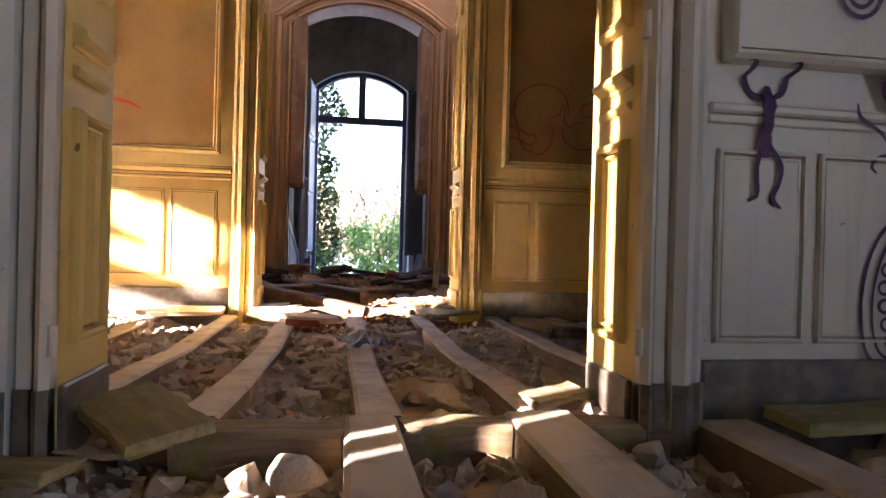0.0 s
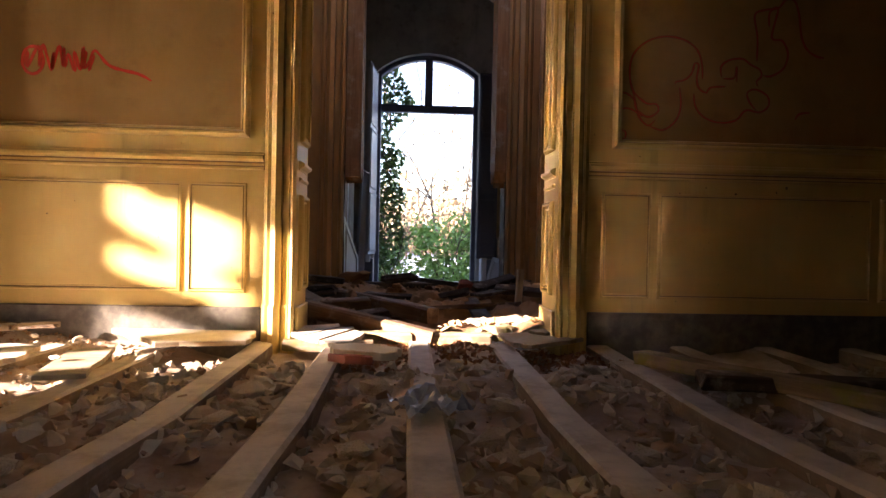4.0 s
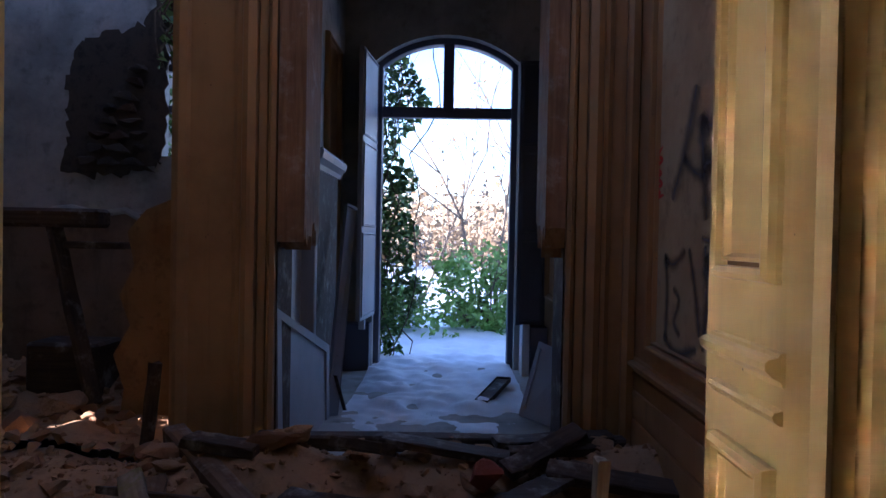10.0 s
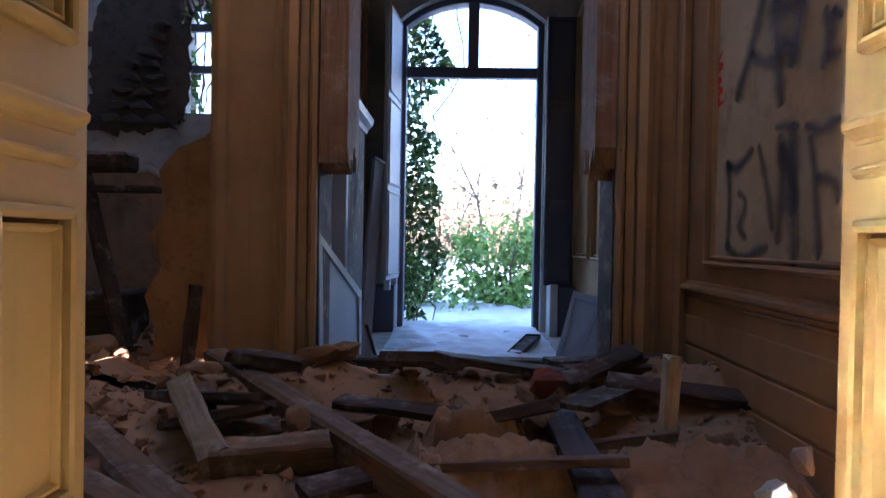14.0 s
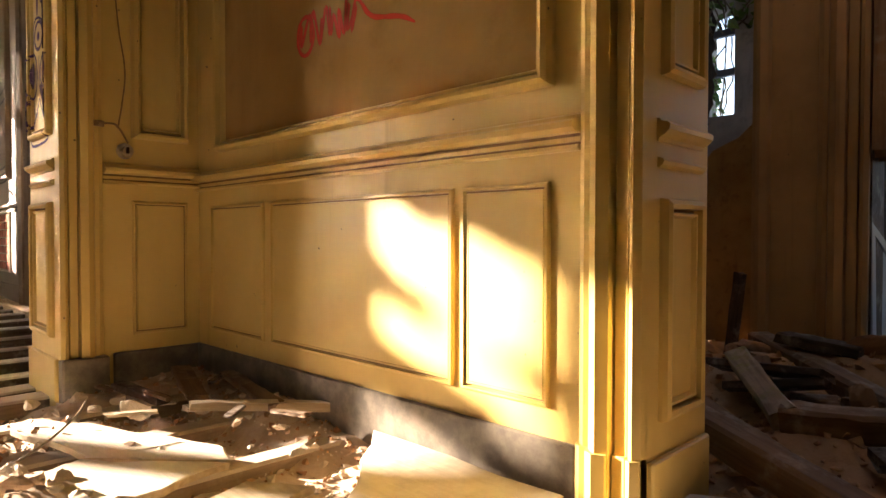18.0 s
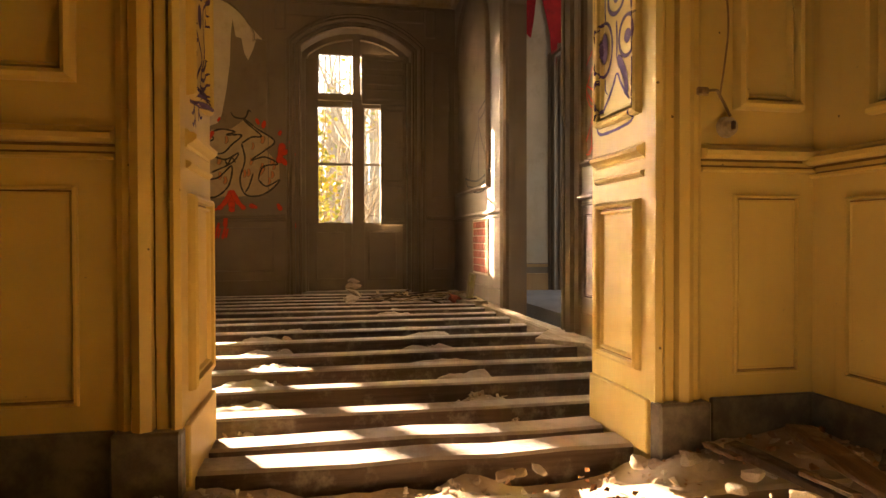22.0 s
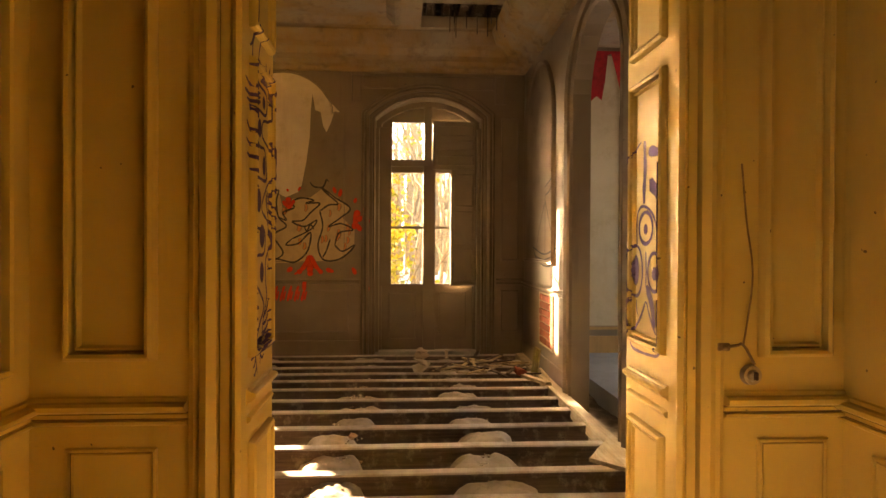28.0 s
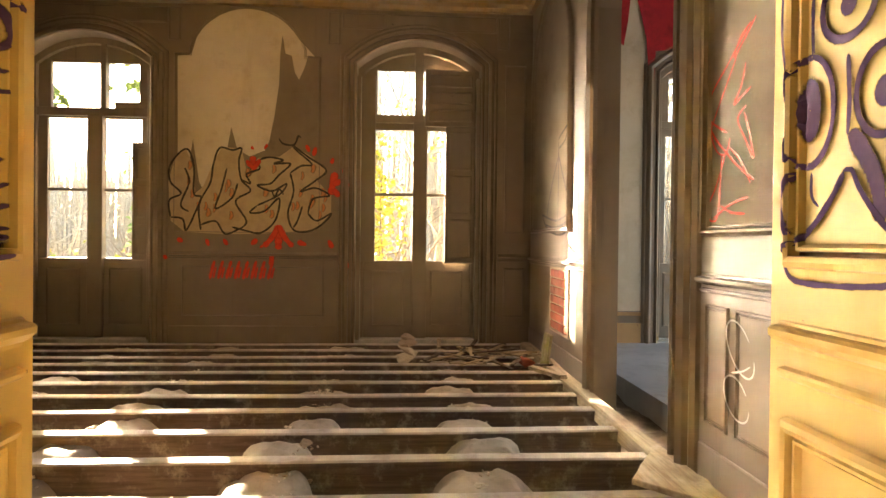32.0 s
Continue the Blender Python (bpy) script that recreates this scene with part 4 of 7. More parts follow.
def leaning_panel(name, corners, thick, material, label, category, frame_w=0.05):
    """A loose joinery panel from four corners, with a raised frame round it."""
    c = [Vector(p) for p in corners]
    nrm = (c[1] - c[0]).cross(c[3] - c[0]).normalized()
    bm = bmesh.new()
    hexa(bm, [p - nrm * thick for p in c] + c)
    ob = tagged(part(name, bm, material), label, category)
    mid = sum(c, Vector()) / 4
    inner = [p + (mid - p).normalized() * frame_w * 1.5 for p in c]
    for i in range(4):
        a, b, d, e = c[i], c[(i + 1) % 4], inner[(i + 1) % 4], inner[i]
        bm = bmesh.new()
        hexa(bm, [a, b, d, e, a + nrm * 0.012, b + nrm * 0.012, d + nrm * 0.012, e + nrm * 0.012])
        part("rail", bm, material, ob)
    return ob


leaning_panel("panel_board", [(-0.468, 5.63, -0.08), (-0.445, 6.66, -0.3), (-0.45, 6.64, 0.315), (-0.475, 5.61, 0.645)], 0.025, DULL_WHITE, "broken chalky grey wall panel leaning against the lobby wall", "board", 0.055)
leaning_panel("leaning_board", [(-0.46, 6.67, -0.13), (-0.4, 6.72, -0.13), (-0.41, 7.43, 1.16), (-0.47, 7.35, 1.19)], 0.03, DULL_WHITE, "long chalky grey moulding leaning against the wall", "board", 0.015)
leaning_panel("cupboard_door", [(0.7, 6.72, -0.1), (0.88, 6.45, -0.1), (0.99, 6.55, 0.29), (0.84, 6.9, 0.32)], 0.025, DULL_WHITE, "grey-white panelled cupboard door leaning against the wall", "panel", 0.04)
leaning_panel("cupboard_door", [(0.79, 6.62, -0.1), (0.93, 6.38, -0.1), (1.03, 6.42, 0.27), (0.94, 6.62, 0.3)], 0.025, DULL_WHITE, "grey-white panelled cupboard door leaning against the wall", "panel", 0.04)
leaning_panel("fallen_board", [(0.44, 7.0, -0.09), (0.52, 6.95, -0.09), (0.72, 7.5, -0.05), (0.62, 7.52, -0.05)], 0.02, DARK_WOOD, "dark fallen board on the lobby floor", "board", 0.01)
leaning_panel("thin_stick", [(-0.37, 6.75, -0.1), (-0.35, 6.75, -0.1), (-0.42, 6.8, 0.1), (-0.44, 6.8, 0.1)], 0.015, DARK_WOOD, "thin dark stick on the lobby floor", "stick", 0.004)


def garden_shutter(x0, x1, y, z0, z1, material, label):
    bm = boxed(x0, x1, y, y + 0.035, z0, z1, bevel=0.004)
    ob = tagged(part("shutter", bm, material), label, "shutter")
    f = Face("x", y, -1)
    zz = [z0 + (z1 - z0) * i / 3 for i in range(4)]
    for a, b in zip(zz, zz[1:]):
        panel(ob, f, x0 + 0.02, x1 - 0.02, a + 0.03, b - 0.02, material, prof=SMALL)
    return ob


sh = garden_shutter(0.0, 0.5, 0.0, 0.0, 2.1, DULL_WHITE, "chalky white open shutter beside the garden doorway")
sh.matrix_basis = pose(-0.418, 7.72, 0.31, 0, 0, math.degrees(math.atan2(0.5, 0.05)))
garden_shutter(0.79, 1.02, 7.95, 0.28, 2.38, FRAME_FLARE, "dark folded shutter, tinted blue for flare, beside the garden doorway")
bm = boxed(-0.62, -0.38, 7.98, 8.12, -0.13, 0.26, bevel=0.005)
tagged(part("door_base_panel", bm, FRAME_FLARE), "dark base panel beside the garden doorway", "panel")
bm = boxed(-0.46, -0.41, 7.93, 7.97, 0.22, 0.36, bevel=0.004)
tagged(part("wood_block", bm, BLUE_WHITE), "small white wooden block", "block")
bm = boxed(0.84, 0.9, 7.9, 8.1, -0.13, 0.29, bevel=0.005)
tagged(part("door_base_panel", bm, BLUE_WHITE), "chalky white base panel beside the garden doorway", "panel")
bm = boxed(0.905, 1.04, 7.9, 8.1, -0.13, 0.27, bevel=0.005)
tagged(part("door_base_panel", bm, FRAME_FLARE), "dark base panel beside the garden doorway", "panel")


for z in (1.96, 2.3):
    part("window_bar", boxed(-2.2, -1.6, 8.14, 8.19, z, z + 0.06, bevel=0.004), FRAME_FLARE, w_fb, "dark cross bar of a back window")


# ---- rubble ----
def hull(seed, n=11, flat=0.7):
    rnd = random.Random(seed)
    bm = bmesh.new()
    for _ in range(n):
        v = Vector((rnd.gauss(0, 1), rnd.gauss(0, 1), rnd.gauss(0, 1))).normalized() * rnd.uniform(0.75, 1.1)
        v = Vector((max(-0.85, min(0.85, v.x)), max(-0.7, min(0.7, v.y)), max(-0.6, min(0.6, v.z * flat))))
        bm.verts.new(v)
    r = bmesh.ops.convex_hull(bm, input=bm.verts)
    bmesh.ops.delete(bm, geom=[g for g in r["geom_interior"] if isinstance(g, bmesh.types.BMVert)], context="VERTS")
    return bm


def rock_mesh(seed, material, chunky=False):
    bm = hull(seed, 16 if chunky else 11)
    if chunky:
        bmesh.ops.subdivide_edges(bm, edges=list(bm.edges), cuts=2, use_grid_fill=True)
        bmesh.ops.smooth_vert(bm, verts=bm.verts, factor=0.18, use_axis_x=True, use_axis_y=True, use_axis_z=True)
        bmesh.ops.triangulate(bm, faces=bm.faces)
        for v in bm.verts:
            v.co += v.co.normalized() * (0.09 * noise.noise(v.co * 2.1 + Vector((seed, 0, 0))) + 0.07 * noise.noise(v.co * 4.5 + Vector((0, seed, 0))) + 0.03 * noise.noise(v.co * 12))
    bmesh.ops.recalc_face_normals(bm, faces=bm.faces)
    me = bpy.data.meshes.new("stone")
    bm.to_mesh(me)
    bm.free()
    me.materials.append(material)
    return me


ROCKS = [rock_mesh(10 + i, STONE, True) for i in range(9)]
CHUNKS = [rock_mesh(40 + i, DEBRIS_O, True) for i in range(9)]


def stone(x, y, z, s, meshes, rnd, label, group, name="stone", sy=1.0, sz=1.0, cat="stone"):
    ob = new(name, rnd.choice(meshes))
    ob.matrix_basis = pose(x, y, z, rnd.uniform(-18, 18), rnd.uniform(-18, 18), rnd.uniform(0, 360)) @ Matrix.Diagonal((s, s * sy, s * sz, 1))
    return tagged(ob, label, cat, group)


def scatter(name, count, region, size, material, label, seed, zfn, flat=0.7):
    """Many small fragments, too many to count, in one mesh."""
    rnd = random.Random(seed)
    temps = []
    for i in range(8):
        bm = hull(seed + i, 8, flat)
        bm.verts.index_update()
        temps.append((np.array([v.co[:] for v in bm.verts]), [[v.index for v in fc.verts] for fc in bm.faces]))
        bm.free()
    vs, fs, k = [], [], 0
    for _ in range(count):
        x, y = region(rnd)
        co, fc = rnd.choice(temps)
        s = size[0] + (size[1] - size[0]) * rnd.random() ** 2.2
        m = np.array(pose(0, 0, 0, rnd.uniform(-40, 40), rnd.uniform(-40, 40), rnd.uniform(0, 360)).to_3x3())
        p = (co * s) @ m.T + np.array((x, y, zfn(x, y) + s * 0.25))
        vs.extend(map(tuple, p))
        fs.extend([[i + k for i in q] for q in fc])
        k += len(co)
    me = bpy.data.meshes.new(name)
    me.from_pydata(vs, [], fs)
    me.materials.append(material)
    return tagged(new(name, me), label, "rubble", kind="stuff")


def bed_z(base, amp, fn=None):
    def z(x, y):
        h = noise.fractal(Vector((x * 2.2, y * 2.2, 3.0)), 1.0, 2.0, 4) * amp + noise.noise(Vector((x * 9, y * 9, 1.0))) * amp * 0.4
        return base + h + (fn(x, y) if fn else 0.0)
    return z


ZB, ZA, ZC, ZD, ZF = bed_z(-0.05, 0.055, hall_fill), bed_z(-0.02, 0.04), bed_z(-0.08, 0.07, heap), bed_z(-0.17, 0.04), bed_z(-0.02, 0.07)
scatter("rubble", 4000, lambda r: (r.uniform(-1.0, 2.4), r.uniform(1.3, 3.4)), (0.007, 0.04), STONE_I, "small plaster and brick rubble between the joists", 1, ZB)
scatter("rubble", 4200, lambda r: (r.gauss(0.1, 0.8), r.uniform(0.2, 1.3)), (0.006, 0.04), STONE_I, "small plaster rubble on the anteroom floor", 2, ZA)
scatter("rubble", 520, lambda r: (r.uniform(-2.4, -1.0), 3.7 - 0.75 * r.random() ** 1.5), (0.005, 0.018), DEBRIS, "brown crumbs of wood and plaster along the wall", 21, ZB)
scatter("rubble", 3000, lambda r: (r.uniform(-1.6, 1.04), r.uniform(3.9, 5.7)), (0.006, 0.03), DEBRIS, "brown debris of fallen plaster and earth", 3, ZC)
scatter("rubble", 1200, lambda r: (r.uniform(-3.4, -0.95), r.uniform(4.2, 7.7)), (0.01, 0.07), DEBRIS, "debris on the back room floor", 4, lambda x, y: max(ZC(x, y), ZF(x, y)) if y < 5.75 else ZF(x, y))


SLEEPERS = (0.1, 0.95, 2.06, 2.98)
HEAP = m_plaster("fallen_plaster_dust", (0.37, 0.315, 0.255), (0.29, 0.24, 0.19), (0.19, 0.15, 0.11), 5.0)


def salon_row(r):
    yc = r.choice(SLEEPERS + SLEEPERS[2:])
    return r.uniform(-7.6, -2.9), r.gauss(yc, 0.07)


def heap_top(x, y):
    """How high the fallen plaster lies over the sleeper walls."""
    return -0.18 + 0.13 * max(math.exp(-((y - c) / 0.17) ** 4) for c in SLEEPERS)


def plaster_heap(x0, x1, yc, seed):
    """Rounded fallen plaster filling one bay over a sleeper wall."""
    r = random.Random(seed)
    half, top, off = r.uniform(0.16, 0.24), r.uniform(-0.05, -0.01), r.gauss(0, 0.04)
    bm = bmesh.new()
    nu, nv, g = 12, 16, []
    for i in range(nu + 1):
        row = []
        for j in range(nv + 1):
            u, v = i / nu, j / nv * 2 - 1
            q = Vector((x0 + (x1 - x0) * u, yc, v * half)) * 6
            e = 1 + 0.35 * noise.noise(Vector((u * 3, seed * 1.7, v)))
            h = (top + 0.19) * (1 - abs(v) ** 5) * (1 - 0.12 * (2 * u - 1) ** 2) + 0.02 * noise.fractal(q * 1.6, 1.0, 2.0, 4) + 0.005 * noise.cell(q * 4) + 0.008 * noise.noise(q * 7)
            row.append(bm.verts.new((x0 + (x1 - x0) * u, yc + off + v * half * e, -0.19 + h)))
        g.append(row)
    for i in range(nu):
        for j in range(nv):
            bm.faces.new((g[i][j], g[i + 1][j], g[i + 1][j + 1], g[i][j + 1]))
    tagged(part("plaster_mound", bm, HEAP, smooth=True), "rounded heap of pale fallen plaster between joists", "rubble", "plaster heaps in the salon")


for k, (xa, xb) in enumerate(zip(SALON_JOISTS, SALON_JOISTS[1:])):
    for n, yc in enumerate(SLEEPERS):
        plaster_heap(xa + 0.03, xb - 0.03, yc, 10 * k + n)


scatter("rubble", 2400, salon_row, (0.005, 0.022), STONE_I, "pale plaster crumbs along the sleeper walls", 5, heap_top)
scatter("rubble", 1500, lambda r: (r.uniform(-7.8, -2.8), r.uniform(0.0, 3.8)), (0.006, 0.03), STONE_I, "scattered plaster rubble between the joists", 6, ZD)
scatter("rubble", 2600, lambda r: (r.uniform(-2.4, -0.95), r.uniform(1.4, 3.7)), (0.004, 0.02), STONE_I, "plaster crumbs and dust by the salon doorway", 17, ZB)

rnd = random.Random(5)
for x in (-0.8, -0.445, -0.1, 0.27, 0.67, 1.08, 1.48, -1.2):
    for _ in range(24 if -0.9 < x < 0.8 else 10):
        s = rnd.uniform(0.025, 0.05) if rnd.random() < 0.6 else rnd.uniform(0.05, 0.1)
        y = rnd.uniform(1.5, 3.25)
        stone(x + rnd.uniform(-0.06, 0.06), y, ZB(x, y) + s * 0.15, s, ROCKS, rnd, "pale broken plaster lump lying between joists", "rubble stones in the hall", sy=rnd.uniform(0.55, 0.95), sz=rnd.uniform(0.35, 0.6))
for _ in range(26):
    s = rnd.uniform(0.03, 0.08)
    stone(rnd.uniform(-0.6, 1.3), rnd.uniform(0.75, 1.2), 0.01 + s * 0.3, s, ROCKS, rnd, "pale broken plaster lump on the anteroom floor", "rubble stones in the anteroom")
for _ in range(64):
    x, y = rnd.uniform(-1.1, 1.0), rnd.uniform(4.05, 5.65)
    s = rnd.uniform(0.03, 0.085)
    stone(x, y, ZC(x, y) + s * 0.2, s, CHUNKS, rnd, "brown lump of fallen plaster and earth", "debris lumps in the ruined room", "debris_lump", rnd.uniform(0.6, 1.0), rnd.uniform(0.5, 0.9), "rubble")
for _ in range(45):
    x, y = rnd.uniform(-3.2, -1.0), rnd.uniform(4.6, 7.4)
    s = rnd.uniform(0.05, 0.17)
    stone(x, y, ZF(x, y) + s * 0.2, s, CHUNKS, rnd, "brown lump of fallen masonry", "debris lumps in the back room", "debris_lump", rnd.uniform(0.6, 1.0), rnd.uniform(0.5, 0.9), "rubble")
for _ in range(50):
    x, y = salon_row(rnd)
    s = rnd.uniform(0.025, 0.055)
    stone(x, y, heap_top(x, y) + s * 0.1, s, ROCKS, rnd, "pale plaster lump on a sleeper wall", "rubble stones in the salon", sy=rnd.uniform(0.7, 1.0), sz=0.6)


# ---- loose timber ----
def timber(name, p0, p1, w, h, material, label, category="beam", roll=0.0):
    """A sawn piece from p0 to p1, with worn ends."""
    p0, p1 = Vector(p0), Vector(p1)
    d = p1 - p0
    ln = d.length
    bm = bmesh.new()
    n = 6
    prev = None
    for i in range(n + 1):
        x = ln * i / n
        j = [random.uniform(-0.004, 0.004) for _ in range(8)]
        b = min(w, h) * 0.12
        prof = [(-w / 2 + b, -h / 2), (w / 2 - b, -h / 2), (w / 2, -h / 2 + b), (w / 2, h / 2 - b), (w / 2 - b, h / 2), (-w / 2 + b, h / 2), (-w / 2, h / 2 - b), (-w / 2, -h / 2 + b)]
        vs = [bm.verts.new((x + (random.uniform(-0.01, 0.01) if i in (0, n) else 0), a + j[k], c + j[k] * 0.5)) for k, (a, c) in enumerate(prof)]
        if prev:
            for a in range(8):
                bm.faces.new((prev[a], prev[(a + 1) % 8], vs[(a + 1) % 8], vs[a]))
        else:
            bm.faces.new(vs)
        prev = vs
    bm.faces.new(prev)
    ob = part(name, bm, material)
    ob.matrix_basis = Matrix.Translation(p0) @ d.to_track_quat("X", "Z").to_matrix().to_4x4() @ pose(0, 0, 0, roll, 0, 0)
    return tagged(ob, label, category)


BEAM = m_wood("brown_beam_timber", (0.23, 0.14, 0.075), (0.13, 0.075, 0.04), "x")
PALE = m_wood("pale_sawn_timber", (0.62, 0.49, 0.3), (0.38, 0.27, 0.15), "x")
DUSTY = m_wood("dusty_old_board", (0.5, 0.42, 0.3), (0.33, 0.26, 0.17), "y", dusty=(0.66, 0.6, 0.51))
# dusty tops whitened so that the sun's glare is in the colour
GLARE_X = m_wood("sun_whitened_board", (0.5, 0.4, 0.26), (0.33, 0.24, 0.14), "x", dusty=(0.66, 0.6, 0.5))
WET = m_wood("wet_dark_plank", (0.13, 0.11, 0.11), (0.07, 0.06, 0.06), "x", rough=0.6)
timber("bearer", (-0.3, 1.222, 0.01), (0.013, 1.222, 0.01), 0.105, 0.122, JOIST_X, "mossy timber bearer between joists at the threshold")
timber("bearer", (0.128, 1.232, 0.01), (0.344, 1.232, 0.01), 0.1, 0.122, JOIST_X, "mossy timber bearer between joists at the threshold")
timber("mossy_board", (-0.45, 1.36, 0.1), (-0.27, 1.1, 0.085), 0.15, 0.022, MOSSY, "wide mossy broken floor board at the doorway", "board", 8)
timber("mossy_board", (-0.72, 1.1, 0.05), (-0.42, 1.06, 0.05), 0.1, 0.022, MOSSY, "mossy broken floor board", "board", -4)
timber("mossy_board", (0.85, 1.08, 0.1), (1.7, 1.13, 0.11), 0.12, 0.025, MOSSY, "mossy broken floor board", "board", 3)
timber("bearer", (0.498, 1.225, 0.008), (0.733, 1.225, 0.008), 0.1, 0.12, JOIST_X, "mossy timber bearer between joists at the threshold")
timber("broken_lath", (0.42, 1.34, 0.08), (0.57, 1.43, 0.085), 0.06, 0.02, BOARD, "splintered pale board end", "board", 12)
timber("edge_beam", (-0.5, 5.46, 0.13), (0.98, 5.5, 0.13), 0.07, 0.06, DARK_WOOD, "dark edge beam along the broken floor")
timber("flat_board", (0.45, 5.38, 0.17), (0.92, 5.46, 0.18), 0.1, 0.02, DARK_WOOD, "dark flat board on the edge beam", "board")
timber("leaning_stick", (-1.0, 5.55, -0.05), (-0.93, 5.5, 0.42), 0.05, 0.03, DARK_WOOD, "dark stick leaning against the pier", "stick")
timber("floor_board", (-2.2, 1.9, 0.045), (-1.5, 1.75, 0.055), 0.16, 0.025, BOARD, "loose floor board lying over the joists", "board")
timber("floor_board", (1.0, 2.9, 0.02), (1.9, 2.7, 0.02), 0.1, 0.05, DARK_WOOD, "dark loose timber over the joists", "board")
timber("floor_board", (0.95, 3.3, 0.02), (1.5, 2.4, 0.03), 0.09, 0.05, JOIST_X, "loose timber over the joists", "board")
timber("bearer", (-7.8, 3.78, -0.02), (-2.82, 3.78, -0.02), 0.1, 0.1, BOARD, "pale floor plate along the salon wall")
timber("standing_board", (-6.72, 3.72, 0.0), (-6.66, 3.74, 0.27), 0.1, 0.02, MOSSY, "greenish short board standing on the joists", "board", 90)
timber("floor_board", (-6.6, 3.6, 0.02), (-6.1, 3.72, 0.05), 0.06, 0.03, BOARD, "short batten on the joists", "batten")
for i in range(34):
    x, y, a = rnd.gauss(-7.0, 0.28), rnd.gauss(3.25, 0.24), rnd.uniform(0, 3.14)
    ln = rnd.uniform(0.12, 0.5)
    z = rnd.uniform(0.012, 0.06)
    timber("broken_lath", (x, y, z), (x + ln * math.cos(a), min(3.8, y + ln * math.sin(a)), z + rnd.uniform(-0.03, 0.06)), 0.035, 0.012, rnd.choice((BOARD, PALE, DARK_WOOD)), "broken lath in a heap on the joists", "lath")["group"] = "heap of broken laths"
rp = random.Random(27)
for i in range(9):
    x, y, a = rp.uniform(-0.9, 0.75), rp.uniform(4.25, 4.95), rp.uniform(0, 3.14)
    ln, z = rp.uniform(0.2, 0.42), ZC(x, y) + 0.05
    timber("broken_plank", (x, y, z), (x + ln * math.cos(a), min(5.2, y + ln * math.sin(a) * 0.6), z + rp.uniform(-0.08, 0.06)), rp.uniform(0.04, 0.1), rp.uniform(0.02, 0.04), rp.choice((BEAM, DARK_WOOD)), "broken brown plank lying in the debris", "plank", rp.uniform(-20, 20))["group"] = "broken planks in the debris"
# stack of flat stones
for i, (dx, s) in enumerate(((0, 0.13), (0.02, 0.11), (-0.01, 0.1), (0.03, 0.08))):
    st = stone(-7.0 + dx, 2.63, 0.035 + i * 0.055, s, ROCKS, rnd, "flat pale stone stacked in a small pile", "stack of flat stones", sz=0.4)
stone(-6.75, 3.58, 0.04, 0.09, [rock_mesh(77, BRICK, True)], rnd, "red brick lump on the joists", "", "brick_lump", cat="brick")
stone(0.7, 1.9, 0.0, 0.11, ROCKS, rnd, "large pale greenish stone", "", "stone", sy=0.75, sz=0.5, cat="stone")
stone(0.3, 1.75, -0.01, 0.1, ROCKS, rnd, "pale broken stone between joists", "", "stone", sy=0.75, sz=0.5, cat="stone")
stone(-0.1, 1.75, -0.01, 0.1, ROCKS, rnd, "large flat pale stone between joists", "", "stone", sz=0.5, sy=0.75, cat="stone")


# ---- plants outside ----
def leaves(name, points, size, material, parent=None, seed=0, fold=0.25):
    """Many small folded leaves at the given points."""
    rnd = random.Random(seed)
    vs, fs = [], []
    for p in points:
        s = size * rnd.uniform(0.6, 1.3)
        m = Euler((rnd.uniform(-1.2, 1.2), rnd.uniform(-1.2, 1.2), rnd.uniform(0, 6.3))).to_matrix()
        k = len(vs)
        for q in ((0, -0.5, 0), (0.42, -0.1, fold), (0, 0.7, 0.05), (-0.42, -0.1, fold)):
            vs.append(tuple(Vector(p) + m @ (Vector(q) * s)))
        fs += [(k, k + 1, k + 2), (k, k + 2, k + 3)]
    me = bpy.data.meshes.new(name)
    me.from_pydata(vs, [], fs)
    me.materials.append(material)
    ob = new(name, me)
    if parent is not None:
        ob.parent = parent
    return ob


def limb(bm, p0, p1, r0, r1, n=5):
    p0, p1 = Vector(p0), Vector(p1)
    d = (p1 - p0).normalized()
    u = d.orthogonal().normalized()
    v = d.cross(u)
    ra = [bm.verts.new(p0 + (u * math.cos(6.283 * i / n) + v * math.sin(6.283 * i / n)) * r0) for i in range(n)]
    rb = [bm.verts.new(p1 + (u * math.cos(6.283 * i / n) + v * math.sin(6.283 * i / n)) * r1) for i in range(n)]
    for i in range(n):
        bm.faces.new((ra[i], ra[(i + 1) % n], rb[(i + 1) % n], rb[i]))


def branchy(bm, rnd, p, d, length, r, depth, tips, spread=0.5):
    """A limb that bends and forks."""
    d = Vector(d).normalized()
    segs = 4
    q = Vector(p)
    for i in range(segs):
        d = (d + Vector((rnd.gauss(0, 0.12), rnd.gauss(0, 0.12), rnd.gauss(0.02, 0.08)))).normalized()
        e = q + d * length / segs
        limb(bm, q, e, r * (1 - 0.15 * i), r * (1 - 0.15 * (i + 1)))
        if depth > 0 and i > 0:
            for _ in range(rnd.choice((1, 1, 2))):
                w = (d + Vector((rnd.gauss(0, spread), rnd.gauss(0, spread), rnd.gauss(0.1, spread * 0.7)))).normalized()
                branchy(bm, rnd, e, w, length * rnd.uniform(0.4, 0.62), r * 0.5, depth - 1, tips, spread)
        q = e
    tips.append(q)


